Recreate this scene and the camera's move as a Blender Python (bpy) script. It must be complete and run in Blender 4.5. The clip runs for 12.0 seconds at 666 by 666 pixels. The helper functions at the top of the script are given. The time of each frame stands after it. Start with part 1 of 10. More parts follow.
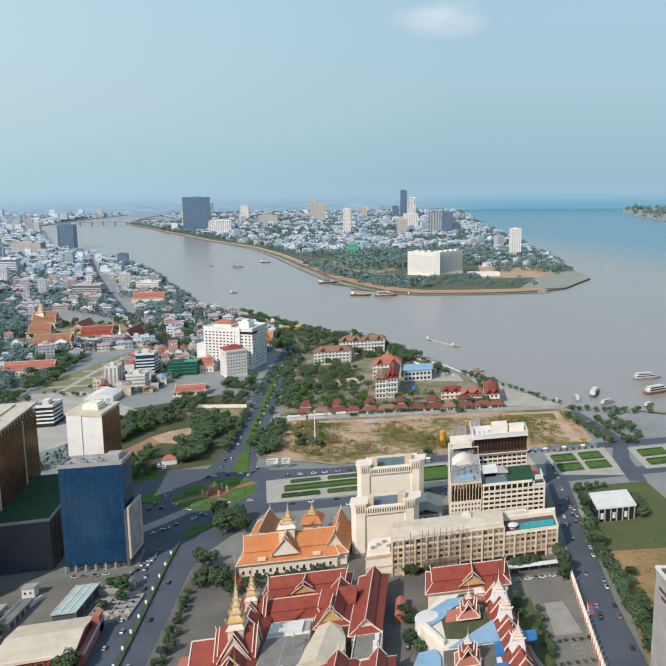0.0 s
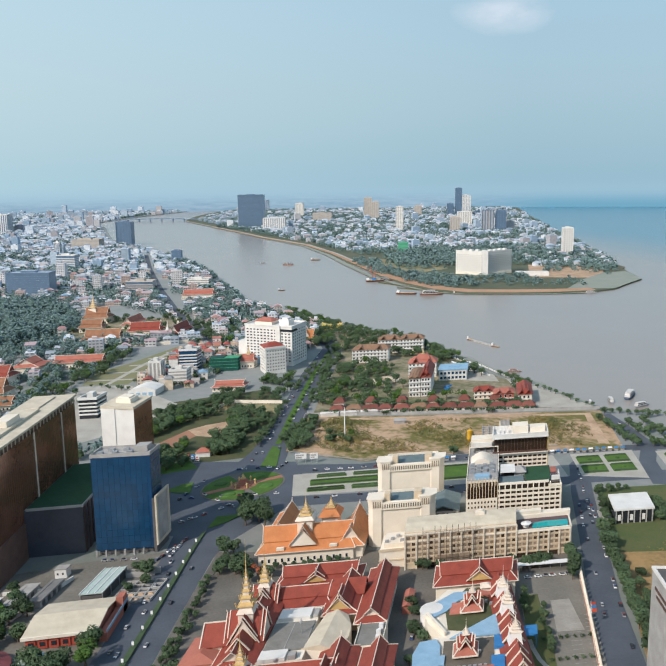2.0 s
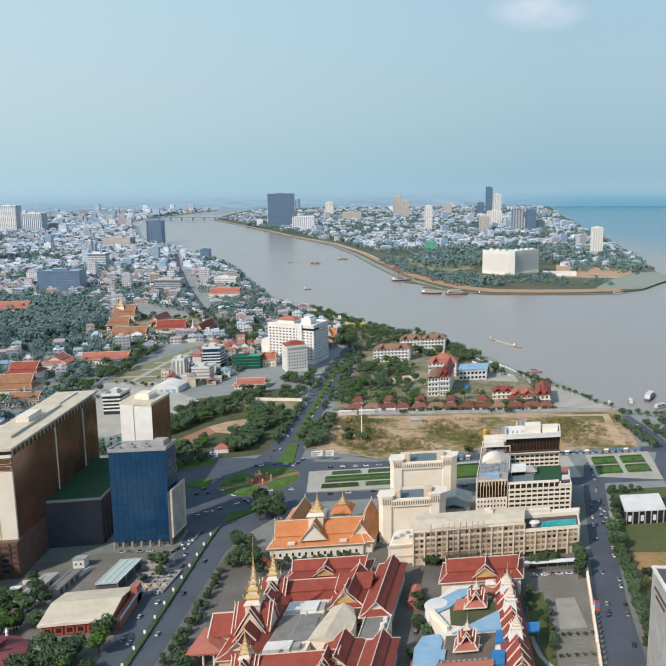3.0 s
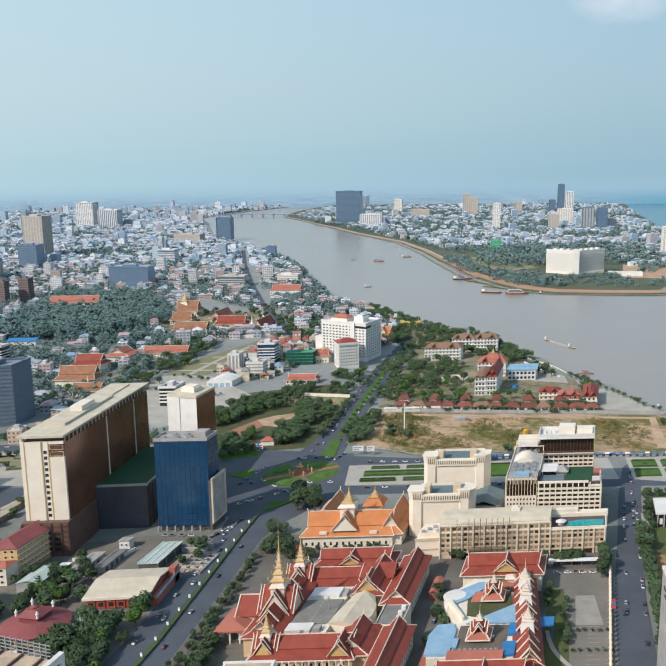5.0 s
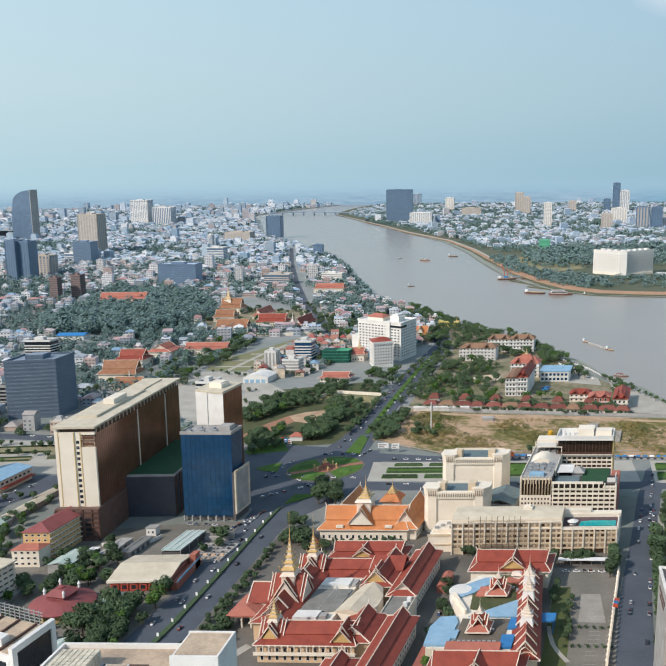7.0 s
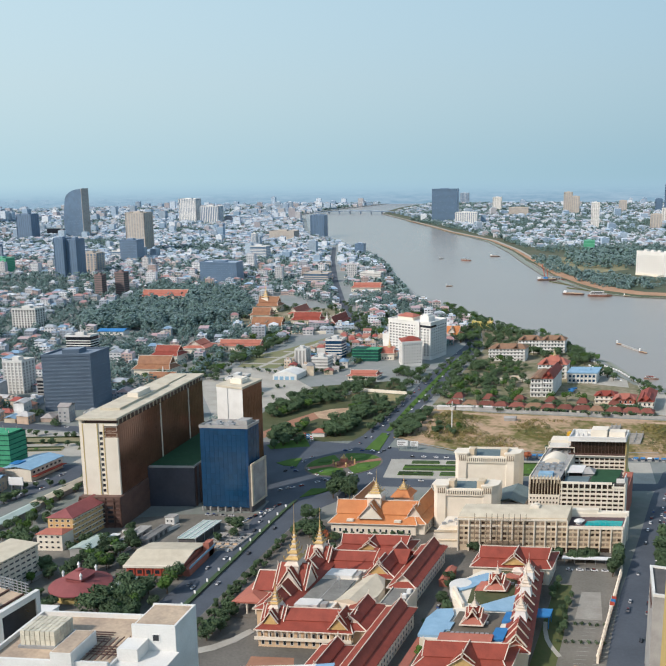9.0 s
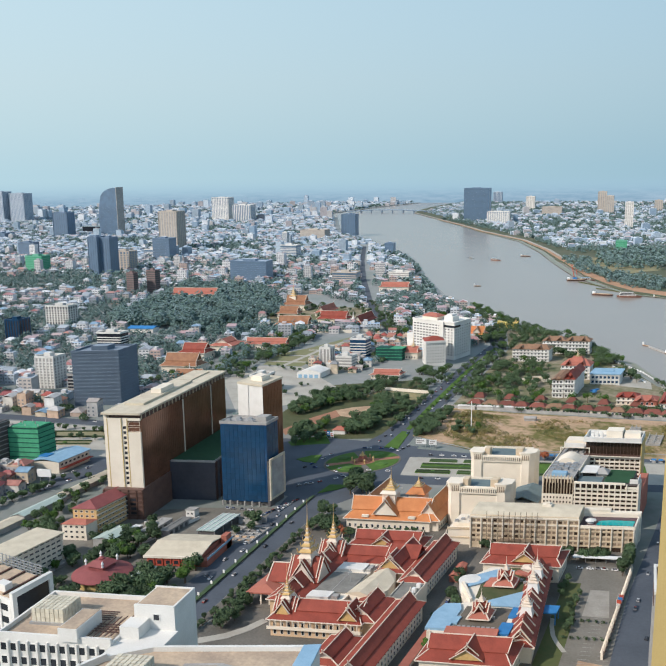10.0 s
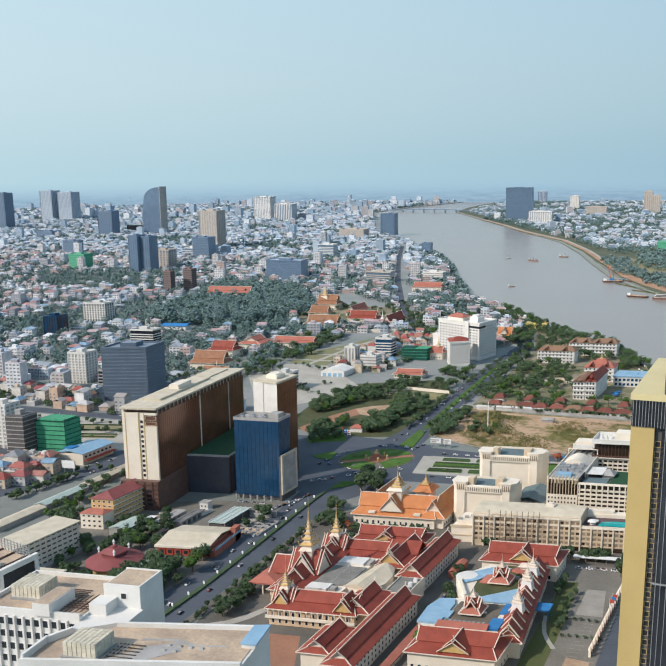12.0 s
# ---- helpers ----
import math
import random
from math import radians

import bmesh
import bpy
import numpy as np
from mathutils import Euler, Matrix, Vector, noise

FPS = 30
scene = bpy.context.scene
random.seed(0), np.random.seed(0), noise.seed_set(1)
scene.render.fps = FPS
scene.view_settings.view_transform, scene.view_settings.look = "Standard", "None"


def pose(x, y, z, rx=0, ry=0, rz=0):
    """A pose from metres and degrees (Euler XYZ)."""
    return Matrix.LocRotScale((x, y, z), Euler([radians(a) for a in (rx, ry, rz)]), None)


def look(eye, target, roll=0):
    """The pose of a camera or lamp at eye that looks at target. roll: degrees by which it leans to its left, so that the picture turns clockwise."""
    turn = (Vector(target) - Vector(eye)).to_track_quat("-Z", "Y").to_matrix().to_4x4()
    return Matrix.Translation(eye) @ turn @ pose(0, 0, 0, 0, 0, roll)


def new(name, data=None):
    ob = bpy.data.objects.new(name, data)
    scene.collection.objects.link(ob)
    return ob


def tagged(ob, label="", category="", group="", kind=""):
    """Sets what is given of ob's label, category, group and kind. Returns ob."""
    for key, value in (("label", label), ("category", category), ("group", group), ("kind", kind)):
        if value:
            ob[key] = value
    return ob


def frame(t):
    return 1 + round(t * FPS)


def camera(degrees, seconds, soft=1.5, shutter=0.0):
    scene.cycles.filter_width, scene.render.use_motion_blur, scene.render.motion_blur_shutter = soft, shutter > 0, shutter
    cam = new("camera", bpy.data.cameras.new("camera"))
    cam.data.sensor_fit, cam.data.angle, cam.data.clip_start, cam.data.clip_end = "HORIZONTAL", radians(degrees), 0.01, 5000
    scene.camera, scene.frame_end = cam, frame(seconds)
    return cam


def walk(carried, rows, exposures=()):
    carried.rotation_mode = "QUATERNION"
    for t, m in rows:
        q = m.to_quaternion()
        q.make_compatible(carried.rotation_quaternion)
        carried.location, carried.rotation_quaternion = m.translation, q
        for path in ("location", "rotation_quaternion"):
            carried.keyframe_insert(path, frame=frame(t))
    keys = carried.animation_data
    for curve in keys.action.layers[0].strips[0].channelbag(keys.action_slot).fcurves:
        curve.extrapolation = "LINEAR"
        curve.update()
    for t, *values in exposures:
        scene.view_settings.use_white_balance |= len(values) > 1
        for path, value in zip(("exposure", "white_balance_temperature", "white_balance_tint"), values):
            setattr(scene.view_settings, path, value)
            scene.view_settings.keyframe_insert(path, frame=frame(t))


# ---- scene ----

# camera: seconds, eye, pitch, roll, yaw
cam = camera(44.30, 12.0)
ROWS = [
    (0.0, 0.00, -0.00, 170.02, -10.559, -0.839, 0.000),
    (0.5, 4.59, -3.55, 171.30, -10.623, -0.847, 1.013),
    (1.0, 9.10, -6.85, 172.30, -10.652, -0.855, 2.068),
    (1.5, 13.35, -9.74, 173.01, -10.682, -0.855, 3.052),
    (2.0, 17.55, -12.64, 173.93, -10.732, -0.853, 4.038),
    (2.5, 22.08, -15.69, 174.76, -10.759, -0.868, 5.073),
    (3.0, 27.09, -18.95, 175.66, -10.799, -0.858, 6.243),
    (5.0, 46.82, -31.55, 179.72, -10.980, -0.907, 11.284),
    (5.5, 51.70, -34.65, 180.92, -11.018, -0.899, 12.417),
    (6.0, 56.49, -37.16, 181.94, -11.064, -0.884, 13.428),
    (6.5, 61.37, -39.12, 182.63, -11.084, -0.869, 14.304),
    (7.0, 66.35, -40.59, 183.28, -11.097, -0.882, 15.086),
    (9.0, 87.31, -46.55, 185.43, -11.145, -0.842, 18.576),
    (9.5, 92.67, -49.37, 186.47, -11.177, -0.822, 19.685),
    (10.0, 98.16, -52.32, 187.57, -11.217, -0.809, 20.919),
    (10.5, 104.29, -54.52, 188.56, -11.246, -0.797, 22.239),
    (11.0, 109.99, -55.90, 189.43, -11.260, -0.800, 23.240),
    (11.5, 115.11, -55.76, 189.83, -11.267, -0.811, 23.710),
    (12.0, 119.86, -54.94, 190.13, -11.268, -0.821, 24.111),
]
walk(cam, [(t, pose(x, y, z, 90 + pitch, 0, yaw) @ pose(0, 0, 0, 0, 0, roll)) for t, x, y, z, pitch, roll, yaw in ROWS],
     exposures=((0.0, 0.0, 5750, 10), (12.0, 0.0, 5750, 10)))

# ---- light ----
scene.view_settings.exposure = 0.0
SUN_AZ, SUN_EL = radians(219), radians(36)          # azimuth measured clockwise from +y
sun_way = Vector((math.sin(SUN_AZ) * math.cos(SUN_EL), math.cos(SUN_AZ) * math.cos(SUN_EL), math.sin(SUN_EL)))
sun = new("sun", bpy.data.lights.new("sun", "SUN"))
sun.data.energy, sun.data.angle, sun.data.color = 4.15, radians(0.6), (1.0, 0.84, 0.66)
sun.matrix_world = look((0, 0, 600), tuple(Vector((0, 0, 600)) - sun_way))

world = bpy.data.worlds.new("sky")
scene.world = world
world.use_nodes = True
wt = world.node_tree
wt.nodes.clear()


def wnode(kind, **values):
    n = wt.nodes.new(kind)
    for key, value in values.items():
        n.inputs[key].default_value = value
    return n


sky = wt.nodes.new("ShaderNodeTexSky")
sky.sky_type, sky.sun_disc = "NISHITA", False
sky.sun_elevation, sky.sun_rotation = SUN_EL, SUN_AZ
sky.air_density, sky.dust_density, sky.ozone_density = 1.0, 2.5, 1.5
w_out = wt.nodes.new("ShaderNodeOutputWorld")
w_bg = wnode("ShaderNodeBackground", Strength=0.1)
w_co = wt.nodes.new("ShaderNodeTexCoord")
w_sep = wt.nodes.new("ShaderNodeSeparateXYZ")
wt.links.new(w_co.outputs["Generated"], w_sep.inputs[0])
# dry-season haze that thickens towards the horizon
w_ramp = wt.nodes.new("ShaderNodeValToRGB")
w_ramp.color_ramp.elements[0].position, w_ramp.color_ramp.elements[0].color = 0.0, (0.94, 0.94, 0.94, 1)
w_ramp.color_ramp.elements[1].position, w_ramp.color_ramp.elements[1].color = 0.55, (0.40, 0.40, 0.40, 1)
mid = w_ramp.color_ramp.elements.new(0.2)
mid.color = (0.75, 0.75, 0.75, 1)
wt.links.new(w_sep.outputs["Z"], w_ramp.inputs[0])
w_tint = wt.nodes.new("ShaderNodeValToRGB")
e = w_tint.color_ramp.elements
e[0].position, e[0].color = 0.0, (3.75, 5.35, 5.75, 1)
e[1].position, e[1].color = 0.30, (5.3, 7.1, 7.3, 1)
e2 = e.new(0.10)
e2.color = (4.55, 5.9, 6.05, 1)
e3 = e.new(0.62)
e3.color = (4.7, 6.8, 8.0, 1)
wt.links.new(w_sep.outputs["Z"], w_tint.inputs[0])
w_mix = wt.nodes.new("ShaderNodeMix")
w_mix.data_type = "RGBA"
wt.links.new(w_ramp.outputs[0], w_mix.inputs[0])
wt.links.new(sky.outputs[0], w_mix.inputs[6])
wt.links.new(w_tint.outputs[0], w_mix.inputs[7])
# the haze is brighter and whiter towards the sun's side
w_side = wt.nodes.new("ShaderNodeMapRange")
for key, value in (("From Min", 0.15), ("From Max", -0.75), ("To Min", 0.0), ("To Max", 1.0)):
    w_side.inputs[key].default_value = value
wt.links.new(w_sep.outputs["X"], w_side.inputs["Value"])
w_glow = wt.nodes.new("ShaderNodeMix")
w_glow.data_type = "RGBA"
w_glow.inputs[6].default_value, w_glow.inputs[7].default_value = (1, 1, 1, 1), (1.48, 1.34, 1.24, 1)
wt.links.new(w_side.outputs[0], w_glow.inputs[0])
w_mul = wt.nodes.new("ShaderNodeVectorMath")
w_mul.operation = "MULTIPLY"
wt.links.new(w_mix.outputs[2], w_mul.inputs[0])
wt.links.new(w_glow.outputs[2], w_mul.inputs[1])
# one small fair-weather cloud and faint streaks
w_n = wnode("ShaderNodeTexNoise", Scale=13.0, Detail=6.0, Roughness=0.6)
w_map = wt.nodes.new("ShaderNodeMapping")
w_map.inputs["Scale"].default_value = (1.0, 1.0, 2.2)
wt.links.new(w_co.outputs["Generated"], w_map.inputs["Vector"])
wt.links.new(w_map.outputs[0], w_n.inputs["Vector"])
cloud_way = Vector((0.129, 0.975, 0.181)).normalized()
cloud_way.z *= 2.2
w_dist = wt.nodes.new("ShaderNodeVectorMath")
w_dist.operation = "DISTANCE"
w_dist.inputs[1].default_value = cloud_way
wt.links.new(w_map.outputs[0], w_dist.inputs[0])
w_m1 = wt.nodes.new("ShaderNodeMapRange")
for key, value in (("From Min", 0.085), ("From Max", 0.0), ("To Min", 0.0), ("To Max", 1.0)):
    w_m1.inputs[key].default_value = value
wt.links.new(w_dist.outputs["Value"], w_m1.inputs["Value"])
w_m2 = wt.nodes.new("ShaderNodeMath")
w_m2.operation = "MULTIPLY"
wt.links.new(w_m1.outputs[0], w_m2.inputs[0])
wt.links.new(w_n.outputs[0], w_m2.inputs[1])
w_m3 = wt.nodes.new("ShaderNodeMapRange")
for key, value in (("From Min", 0.16), ("From Max", 0.5), ("To Min", 0.0), ("To Max", 0.55)):
    w_m3.inputs[key].default_value = value
wt.links.new(w_m2.outputs[0], w_m3.inputs["Value"])
w_mix2 = wt.nodes.new("ShaderNodeMix")
w_mix2.data_type = "RGBA"
w_mix2.inputs[7].default_value = (8.8, 8.5, 8.3, 1)
wt.links.new(w_m3.outputs[0], w_mix2.inputs[0])
wt.links.new(w_mul.outputs[0], w_mix2.inputs[6])
wt.links.new(w_mix2.outputs[2], w_bg.inputs[0])
wt.links.new(w_bg.outputs[0], w_out.inputs[0])

# ---- materials ----


def material(name, base, second=None, rough=0.8, scale=0.3, fine=3.0, metal=0.0, spec=0.3, bump=0.0, vary=0.0, island=0.0, hue=0.0, contrast=0.5):
    """Two colours mixed by a coarse and a fine noise, with per-object (vary) or per-piece (island) brightness."""
    m = bpy.data.materials.new(name)
    m.use_nodes = True
    nt = m.node_tree
    bsdf = nt.nodes["Principled BSDF"]
    bsdf.inputs["Roughness"].default_value = rough
    bsdf.inputs["Metallic"].default_value = metal
    bsdf.inputs["Specular IOR Level"].default_value = spec
    second = second or tuple(c * 0.72 for c in base)
    geo = nt.nodes.new("ShaderNodeNewGeometry")

    def noise_at(s, detail):
        n = nt.nodes.new("ShaderNodeTexNoise")
        n.inputs["Scale"].default_value = s
        n.inputs["Detail"].default_value = detail
        nt.links.new(geo.outputs["Position"], n.inputs["Vector"])
        return n.outputs[0]

    coarse, grain = noise_at(scale, 4.0), noise_at(fine, 3.0)
    add = nt.nodes.new("ShaderNodeMath")
    add.operation = "MULTIPLY_ADD"
    nt.links.new(grain, add.inputs[0])
    add.inputs[1].default_value = 0.5
    nt.links.new(coarse, add.inputs[2])
    rng = nt.nodes.new("ShaderNodeMapRange")
    rng.inputs["From Min"].default_value, rng.inputs["From Max"].default_value = 0.75 - contrast * 0.5, 0.75 + contrast * 0.5
    nt.links.new(add.outputs[0], rng.inputs["Value"])
    mix = nt.nodes.new("ShaderNodeMix")
    mix.data_type = "RGBA"
    mix.inputs[6].default_value, mix.inputs[7].default_value = (*base, 1), (*second, 1)
    nt.links.new(rng.outputs[0], mix.inputs[0])
    colour = mix.outputs[2]
    if vary or island:
        rnd = geo.outputs["Random Per Island"]
        if vary:
            rnd = nt.nodes.new("ShaderNodeObjectInfo").outputs["Random"]
        amount = vary or island
        r2 = nt.nodes.new("ShaderNodeMapRange")
        r2.inputs["To Min"].default_value, r2.inputs["To Max"].default_value = 1 - amount, 1 + amount
        nt.links.new(rnd, r2.inputs["Value"])
        hsv = nt.nodes.new("ShaderNodeHueSaturation")
        nt.links.new(r2.outputs[0], hsv.inputs["Value"])
        nt.links.new(colour, hsv.inputs["Color"])
        if hue:
            r3 = nt.nodes.new("ShaderNodeMapRange")
            r3.inputs["To Min"].default_value, r3.inputs["To Max"].default_value = 0.5 - hue, 0.5 + hue
            frac = nt.nodes.new("ShaderNodeMath")
            frac.operation = "PINGPONG"
            frac.inputs[1].default_value = 0.11
            nt.links.new(rnd, frac.inputs[0])
            big = nt.nodes.new("ShaderNodeMath")
            big.operation = "MULTIPLY"
            big.inputs[1].default_value = 9.0
            nt.links.new(frac.outputs[0], big.inputs[0])
            nt.links.new(big.outputs[0], r3.inputs["Value"])
            nt.links.new(r3.outputs[0], hsv.inputs["Hue"])
        colour = hsv.outputs[0]
    nt.links.new(colour, bsdf.inputs["Base Color"])
    if bump:
        b = nt.nodes.new("ShaderNodeBump")
        b.inputs["Strength"].default_value, b.inputs["Distance"].default_value = bump, 0.3
        nt.links.new(grain, b.inputs["Height"])
        nt.links.new(b.outputs[0], bsdf.inputs["Normal"])
    return m


def palette(name, colours, rough=0.8, per="island", dirt=0.25, spec=0.3):
    """One of several paints, picked at random for every piece or object, with dirt."""
    m = bpy.data.materials.new(name)
    m.use_nodes = True
    nt = m.node_tree
    bsdf = nt.nodes["Principled BSDF"]
    bsdf.inputs["Roughness"].default_value = rough
    bsdf.inputs["Specular IOR Level"].default_value = spec
    geo = nt.nodes.new("ShaderNodeNewGeometry")
    rnd = geo.outputs["Random Per Island"] if per == "island" else nt.nodes.new("ShaderNodeObjectInfo").outputs["Random"]
    ramp = nt.nodes.new("ShaderNodeValToRGB")
    ramp.color_ramp.interpolation = "CONSTANT"
    el = ramp.color_ramp.elements
    while len(el) < len(colours):
        el.new(0.5)
    for i, c in enumerate(colours):
        el[i].position = i / len(colours)
    for i, c in enumerate(colours):
        el[i].color = (*c, 1)
    nt.links.new(rnd, ramp.inputs[0])
    n = nt.nodes.new("ShaderNodeTexNoise")
    n.inputs["Scale"].default_value, n.inputs["Detail"].default_value = 0.22, 5.0
    nt.links.new(geo.outputs["Position"], n.inputs["Vector"])
    r = nt.nodes.new("ShaderNodeMapRange")
    r.inputs["From Min"].default_value, r.inputs["From Max"].default_value = 0.3, 0.7
    r.inputs["To Min"].default_value, r.inputs["To Max"].default_value = 1 - dirt, 1 + dirt * 0.4
    nt.links.new(n.outputs[0], r.inputs["Value"])
    hsv = nt.nodes.new("ShaderNodeHueSaturation")
    nt.links.new(r.outputs[0], hsv.inputs["Value"])
    nt.links.new(ramp.outputs[0], hsv.inputs["Color"])
    nt.links.new(hsv.outputs[0], bsdf.inputs["Base Color"])
    return m


def dusty_haze(m, weight, tint=(0.80, 0.88, 1.0)):
    """Haze put into the material: a pale, mostly bluish sheen at a grazing look."""
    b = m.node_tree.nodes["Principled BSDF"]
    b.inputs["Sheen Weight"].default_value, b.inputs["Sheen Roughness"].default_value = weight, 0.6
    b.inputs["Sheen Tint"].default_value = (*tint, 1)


def glassy(name, tint, rough=0.12, spec=0.6, vary=0.25, metal=0.0):
    m = material(name, tint, tuple(c * 0.6 for c in tint), rough=rough, scale=0.08, fine=0.6, spec=spec, vary=vary, metal=metal)
    return m


CREAM = material("cream_render", (0.80, 0.73, 0.62), (0.68, 0.61, 0.50), scale=0.12)
BEIGE = material("beige_render", (0.66, 0.55, 0.40), (0.50, 0.40, 0.28), scale=0.15, fine=1.2)
PALE_ROOF = material("pale_roof_sheet", (0.62, 0.56, 0.44), (0.48, 0.42, 0.32), scale=0.2)
WHITE = material("white_render", (0.74, 0.73, 0.70), (0.60, 0.585, 0.55), scale=0.15)
GREY_C = material("grey_concrete", (0.42, 0.41, 0.39), (0.28, 0.27, 0.26), scale=0.2)
DARK_C = material("dark_concrete", (0.13, 0.12, 0.12), (0.08, 0.08, 0.08), scale=0.2)
BROWN_GLASS = glassy("bronze_glass", (0.25, 0.125, 0.078), rough=0.18, spec=0.6, metal=0.45, vary=0.06)
BROWN_TRIM = material("bronze_trim", (0.115, 0.065, 0.05), (0.08, 0.045, 0.036), rough=0.45)
BLUE_GLASS = glassy("blue_glass", (0.012, 0.055, 0.14), rough=0.18, spec=0.7)
BLUE_PANEL = material("blue_glass_panel", (0.009, 0.042, 0.098), (0.012, 0.055, 0.125), rough=0.22, vary=0.12, spec=0.7)
DARK_GLASS = glassy("dark_glass", (0.03, 0.035, 0.045), rough=0.15, spec=0.6)
GOLD_PAINT = material("gold_paint", (0.64, 0.46, 0.20), (0.50, 0.33, 0.13), rough=0.4, metal=0.0, scale=0.6)
GOLD_WALL = material("ochre_cladding", (0.52, 0.40, 0.17), (0.44, 0.33, 0.13), rough=0.5, scale=0.05)
RED_TILE = material("red_roof_tile", (0.30, 0.068, 0.044), (0.20, 0.045, 0.03), rough=0.6, scale=0.25, fine=2.5, bump=0.3)
ORANGE_TILE = material("orange_roof_tile", (0.56, 0.23, 0.085), (0.45, 0.17, 0.06), rough=0.55, scale=0.25, fine=2.5, bump=0.3)
PALE_TILE = material("faded_roof_tile", (0.43, 0.16, 0.115), (0.33, 0.12, 0.085), rough=0.7, scale=0.25, fine=2.5)
FLAT_ROOF = material("weathered_flat_roof", (0.15, 0.20, 0.215), (0.105, 0.145, 0.155), rough=0.8, scale=0.15, fine=1.0)
TRIM = material("cream_moulding", (0.76, 0.68, 0.58), (0.64, 0.55, 0.46), rough=0.6)
POINT_SOIL = material("scrubby_river_land", (0.075, 0.10, 0.06), (0.125, 0.125, 0.085), rough=0.95, scale=0.012, fine=0.09, contrast=0.4)
BLUE_ROOF = material("pale_blue_roof_sheet", (0.30, 0.46, 0.60), (0.22, 0.36, 0.50), rough=0.5, scale=0.3)
BRIGHT_BLUE = material("blue_roof_sheet", (0.05, 0.22, 0.50), (0.04, 0.16, 0.38), rough=0.5, scale=0.3)
GREEN_NET = material("green_safety_net", (0.09, 0.36, 0.20), (0.06, 0.26, 0.145), rough=0.9, scale=0.3)
DARK_NET = material("dark_green_net", (0.02, 0.10, 0.08), (0.015, 0.06, 0.05), rough=0.9, scale=0.3)
ASPHALT = material("asphalt", (0.094, 0.108, 0.132), (0.068, 0.078, 0.096), rough=0.85, scale=0.06, fine=0.8)
PAVING = material("concrete_paving", (0.175, 0.162, 0.142), (0.10, 0.094, 0.082), rough=0.9, scale=0.06, fine=0.9)
LAWN = material("mown_lawn", (0.085, 0.16, 0.025), (0.055, 0.11, 0.02), rough=0.95, scale=0.15, fine=1.5)
SCRUB = material("dry_scrub", (0.25, 0.19, 0.055), (0.10, 0.115, 0.03), rough=0.95, scale=0.06, fine=0.35, contrast=0.28, bump=0.5)
BARE = material("bare_earth", (0.50, 0.36, 0.24), (0.34, 0.23, 0.15), rough=0.95, scale=0.06, fine=0.5, contrast=0.35)
RED_EARTH = material("red_earth", (0.36, 0.19, 0.12), (0.27, 0.14, 0.09), rough=0.95, scale=0.06, fine=0.5)
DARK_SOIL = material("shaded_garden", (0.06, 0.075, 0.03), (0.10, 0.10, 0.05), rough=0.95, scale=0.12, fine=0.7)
SAND = material("river_sand", (0.46, 0.29, 0.18), (0.34, 0.20, 0.125), rough=0.95, scale=0.03, fine=0.3)
REED = material("bank_reeds", (0.085, 0.12, 0.045), (0.16, 0.145, 0.075), rough=0.95, scale=0.04, fine=0.4)
LEAF = material("leaves", (0.070, 0.106, 0.050), (0.042, 0.070, 0.035), rough=0.7, scale=0.3, fine=1.6, vary=0.35, spec=0.2)
LEAF_LIGHT = material("light_leaves", (0.085, 0.16, 0.03), (0.05, 0.10, 0.02), rough=0.7, scale=0.3, fine=1.6, vary=0.25, spec=0.2)
LEAF_RED = material("flame_tree_leaves", (0.36, 0.10, 0.045), (0.24, 0.09, 0.04), rough=0.8, scale=0.5, fine=1.6)
# bluish lighter leaves: the haze over far trees is put into the colour
LEAF_FAR = material("hazed_wood_leaves", (0.072, 0.122, 0.088), (0.054, 0.098, 0.076), rough=0.85, scale=0.05, fine=0.5, island=0.2, spec=0.2)
BARK = material("bark", (0.13, 0.10, 0.07), (0.08, 0.06, 0.045), rough=0.9, scale=1.0)
STEEL = material("galvanised_steel", (0.45, 0.46, 0.47), (0.34, 0.35, 0.36), rough=0.5, metal=0.5, scale=0.6)
WHITE_PAINT = material("white_paint", (0.80, 0.80, 0.79), (0.70, 0.70, 0.69), rough=0.5)
RUST = material("rusty_hull", (0.14, 0.075, 0.058), (0.085, 0.055, 0.047), rough=0.8, scale=0.4)
POOL = material("pool_water", (0.02, 0.30, 0.30), (0.02, 0.38, 0.38), rough=0.08, spec=0.5)
TYRE = material("tyre_rubber", (0.02, 0.02, 0.02), rough=0.9)
CAR_PAINT = palette("car_paint", [(0.75, 0.75, 0.75), (0.6, 0.6, 0.62), (0.04, 0.04, 0.045), (0.8, 0.8, 0.8), (0.2, 0.2, 0.21), (0.30, 0.30, 0.31), (0.03, 0.035, 0.04), (0.45, 0.46, 0.47), (0.22, 0.05, 0.04), (0.05, 0.08, 0.2)], rough=0.25, per="object", dirt=0.05, spec=0.6)
# far town: the haze is put into cooler, greyer wall and roof colours
HAZED_CITY_WALL = palette("town_walls", [(0.367, 0.454, 0.540), (0.248, 0.313, 0.378), (0.540, 0.605, 0.670), (0.281, 0.367, 0.464), (0.432, 0.421, 0.421), (0.216, 0.313, 0.421), (0.346, 0.324, 0.335), (0.648, 0.680, 0.713)])
HAZED_CITY_ROOF = palette("town_roofs", [(0.291, 0.358, 0.426), (0.314, 0.202, 0.185), (0.235, 0.302, 0.358), (0.470, 0.526, 0.582), (0.347, 0.224, 0.202), (0.190, 0.246, 0.302), (0.370, 0.437, 0.504), (0.179, 0.302, 0.426), (0.336, 0.269, 0.258)])
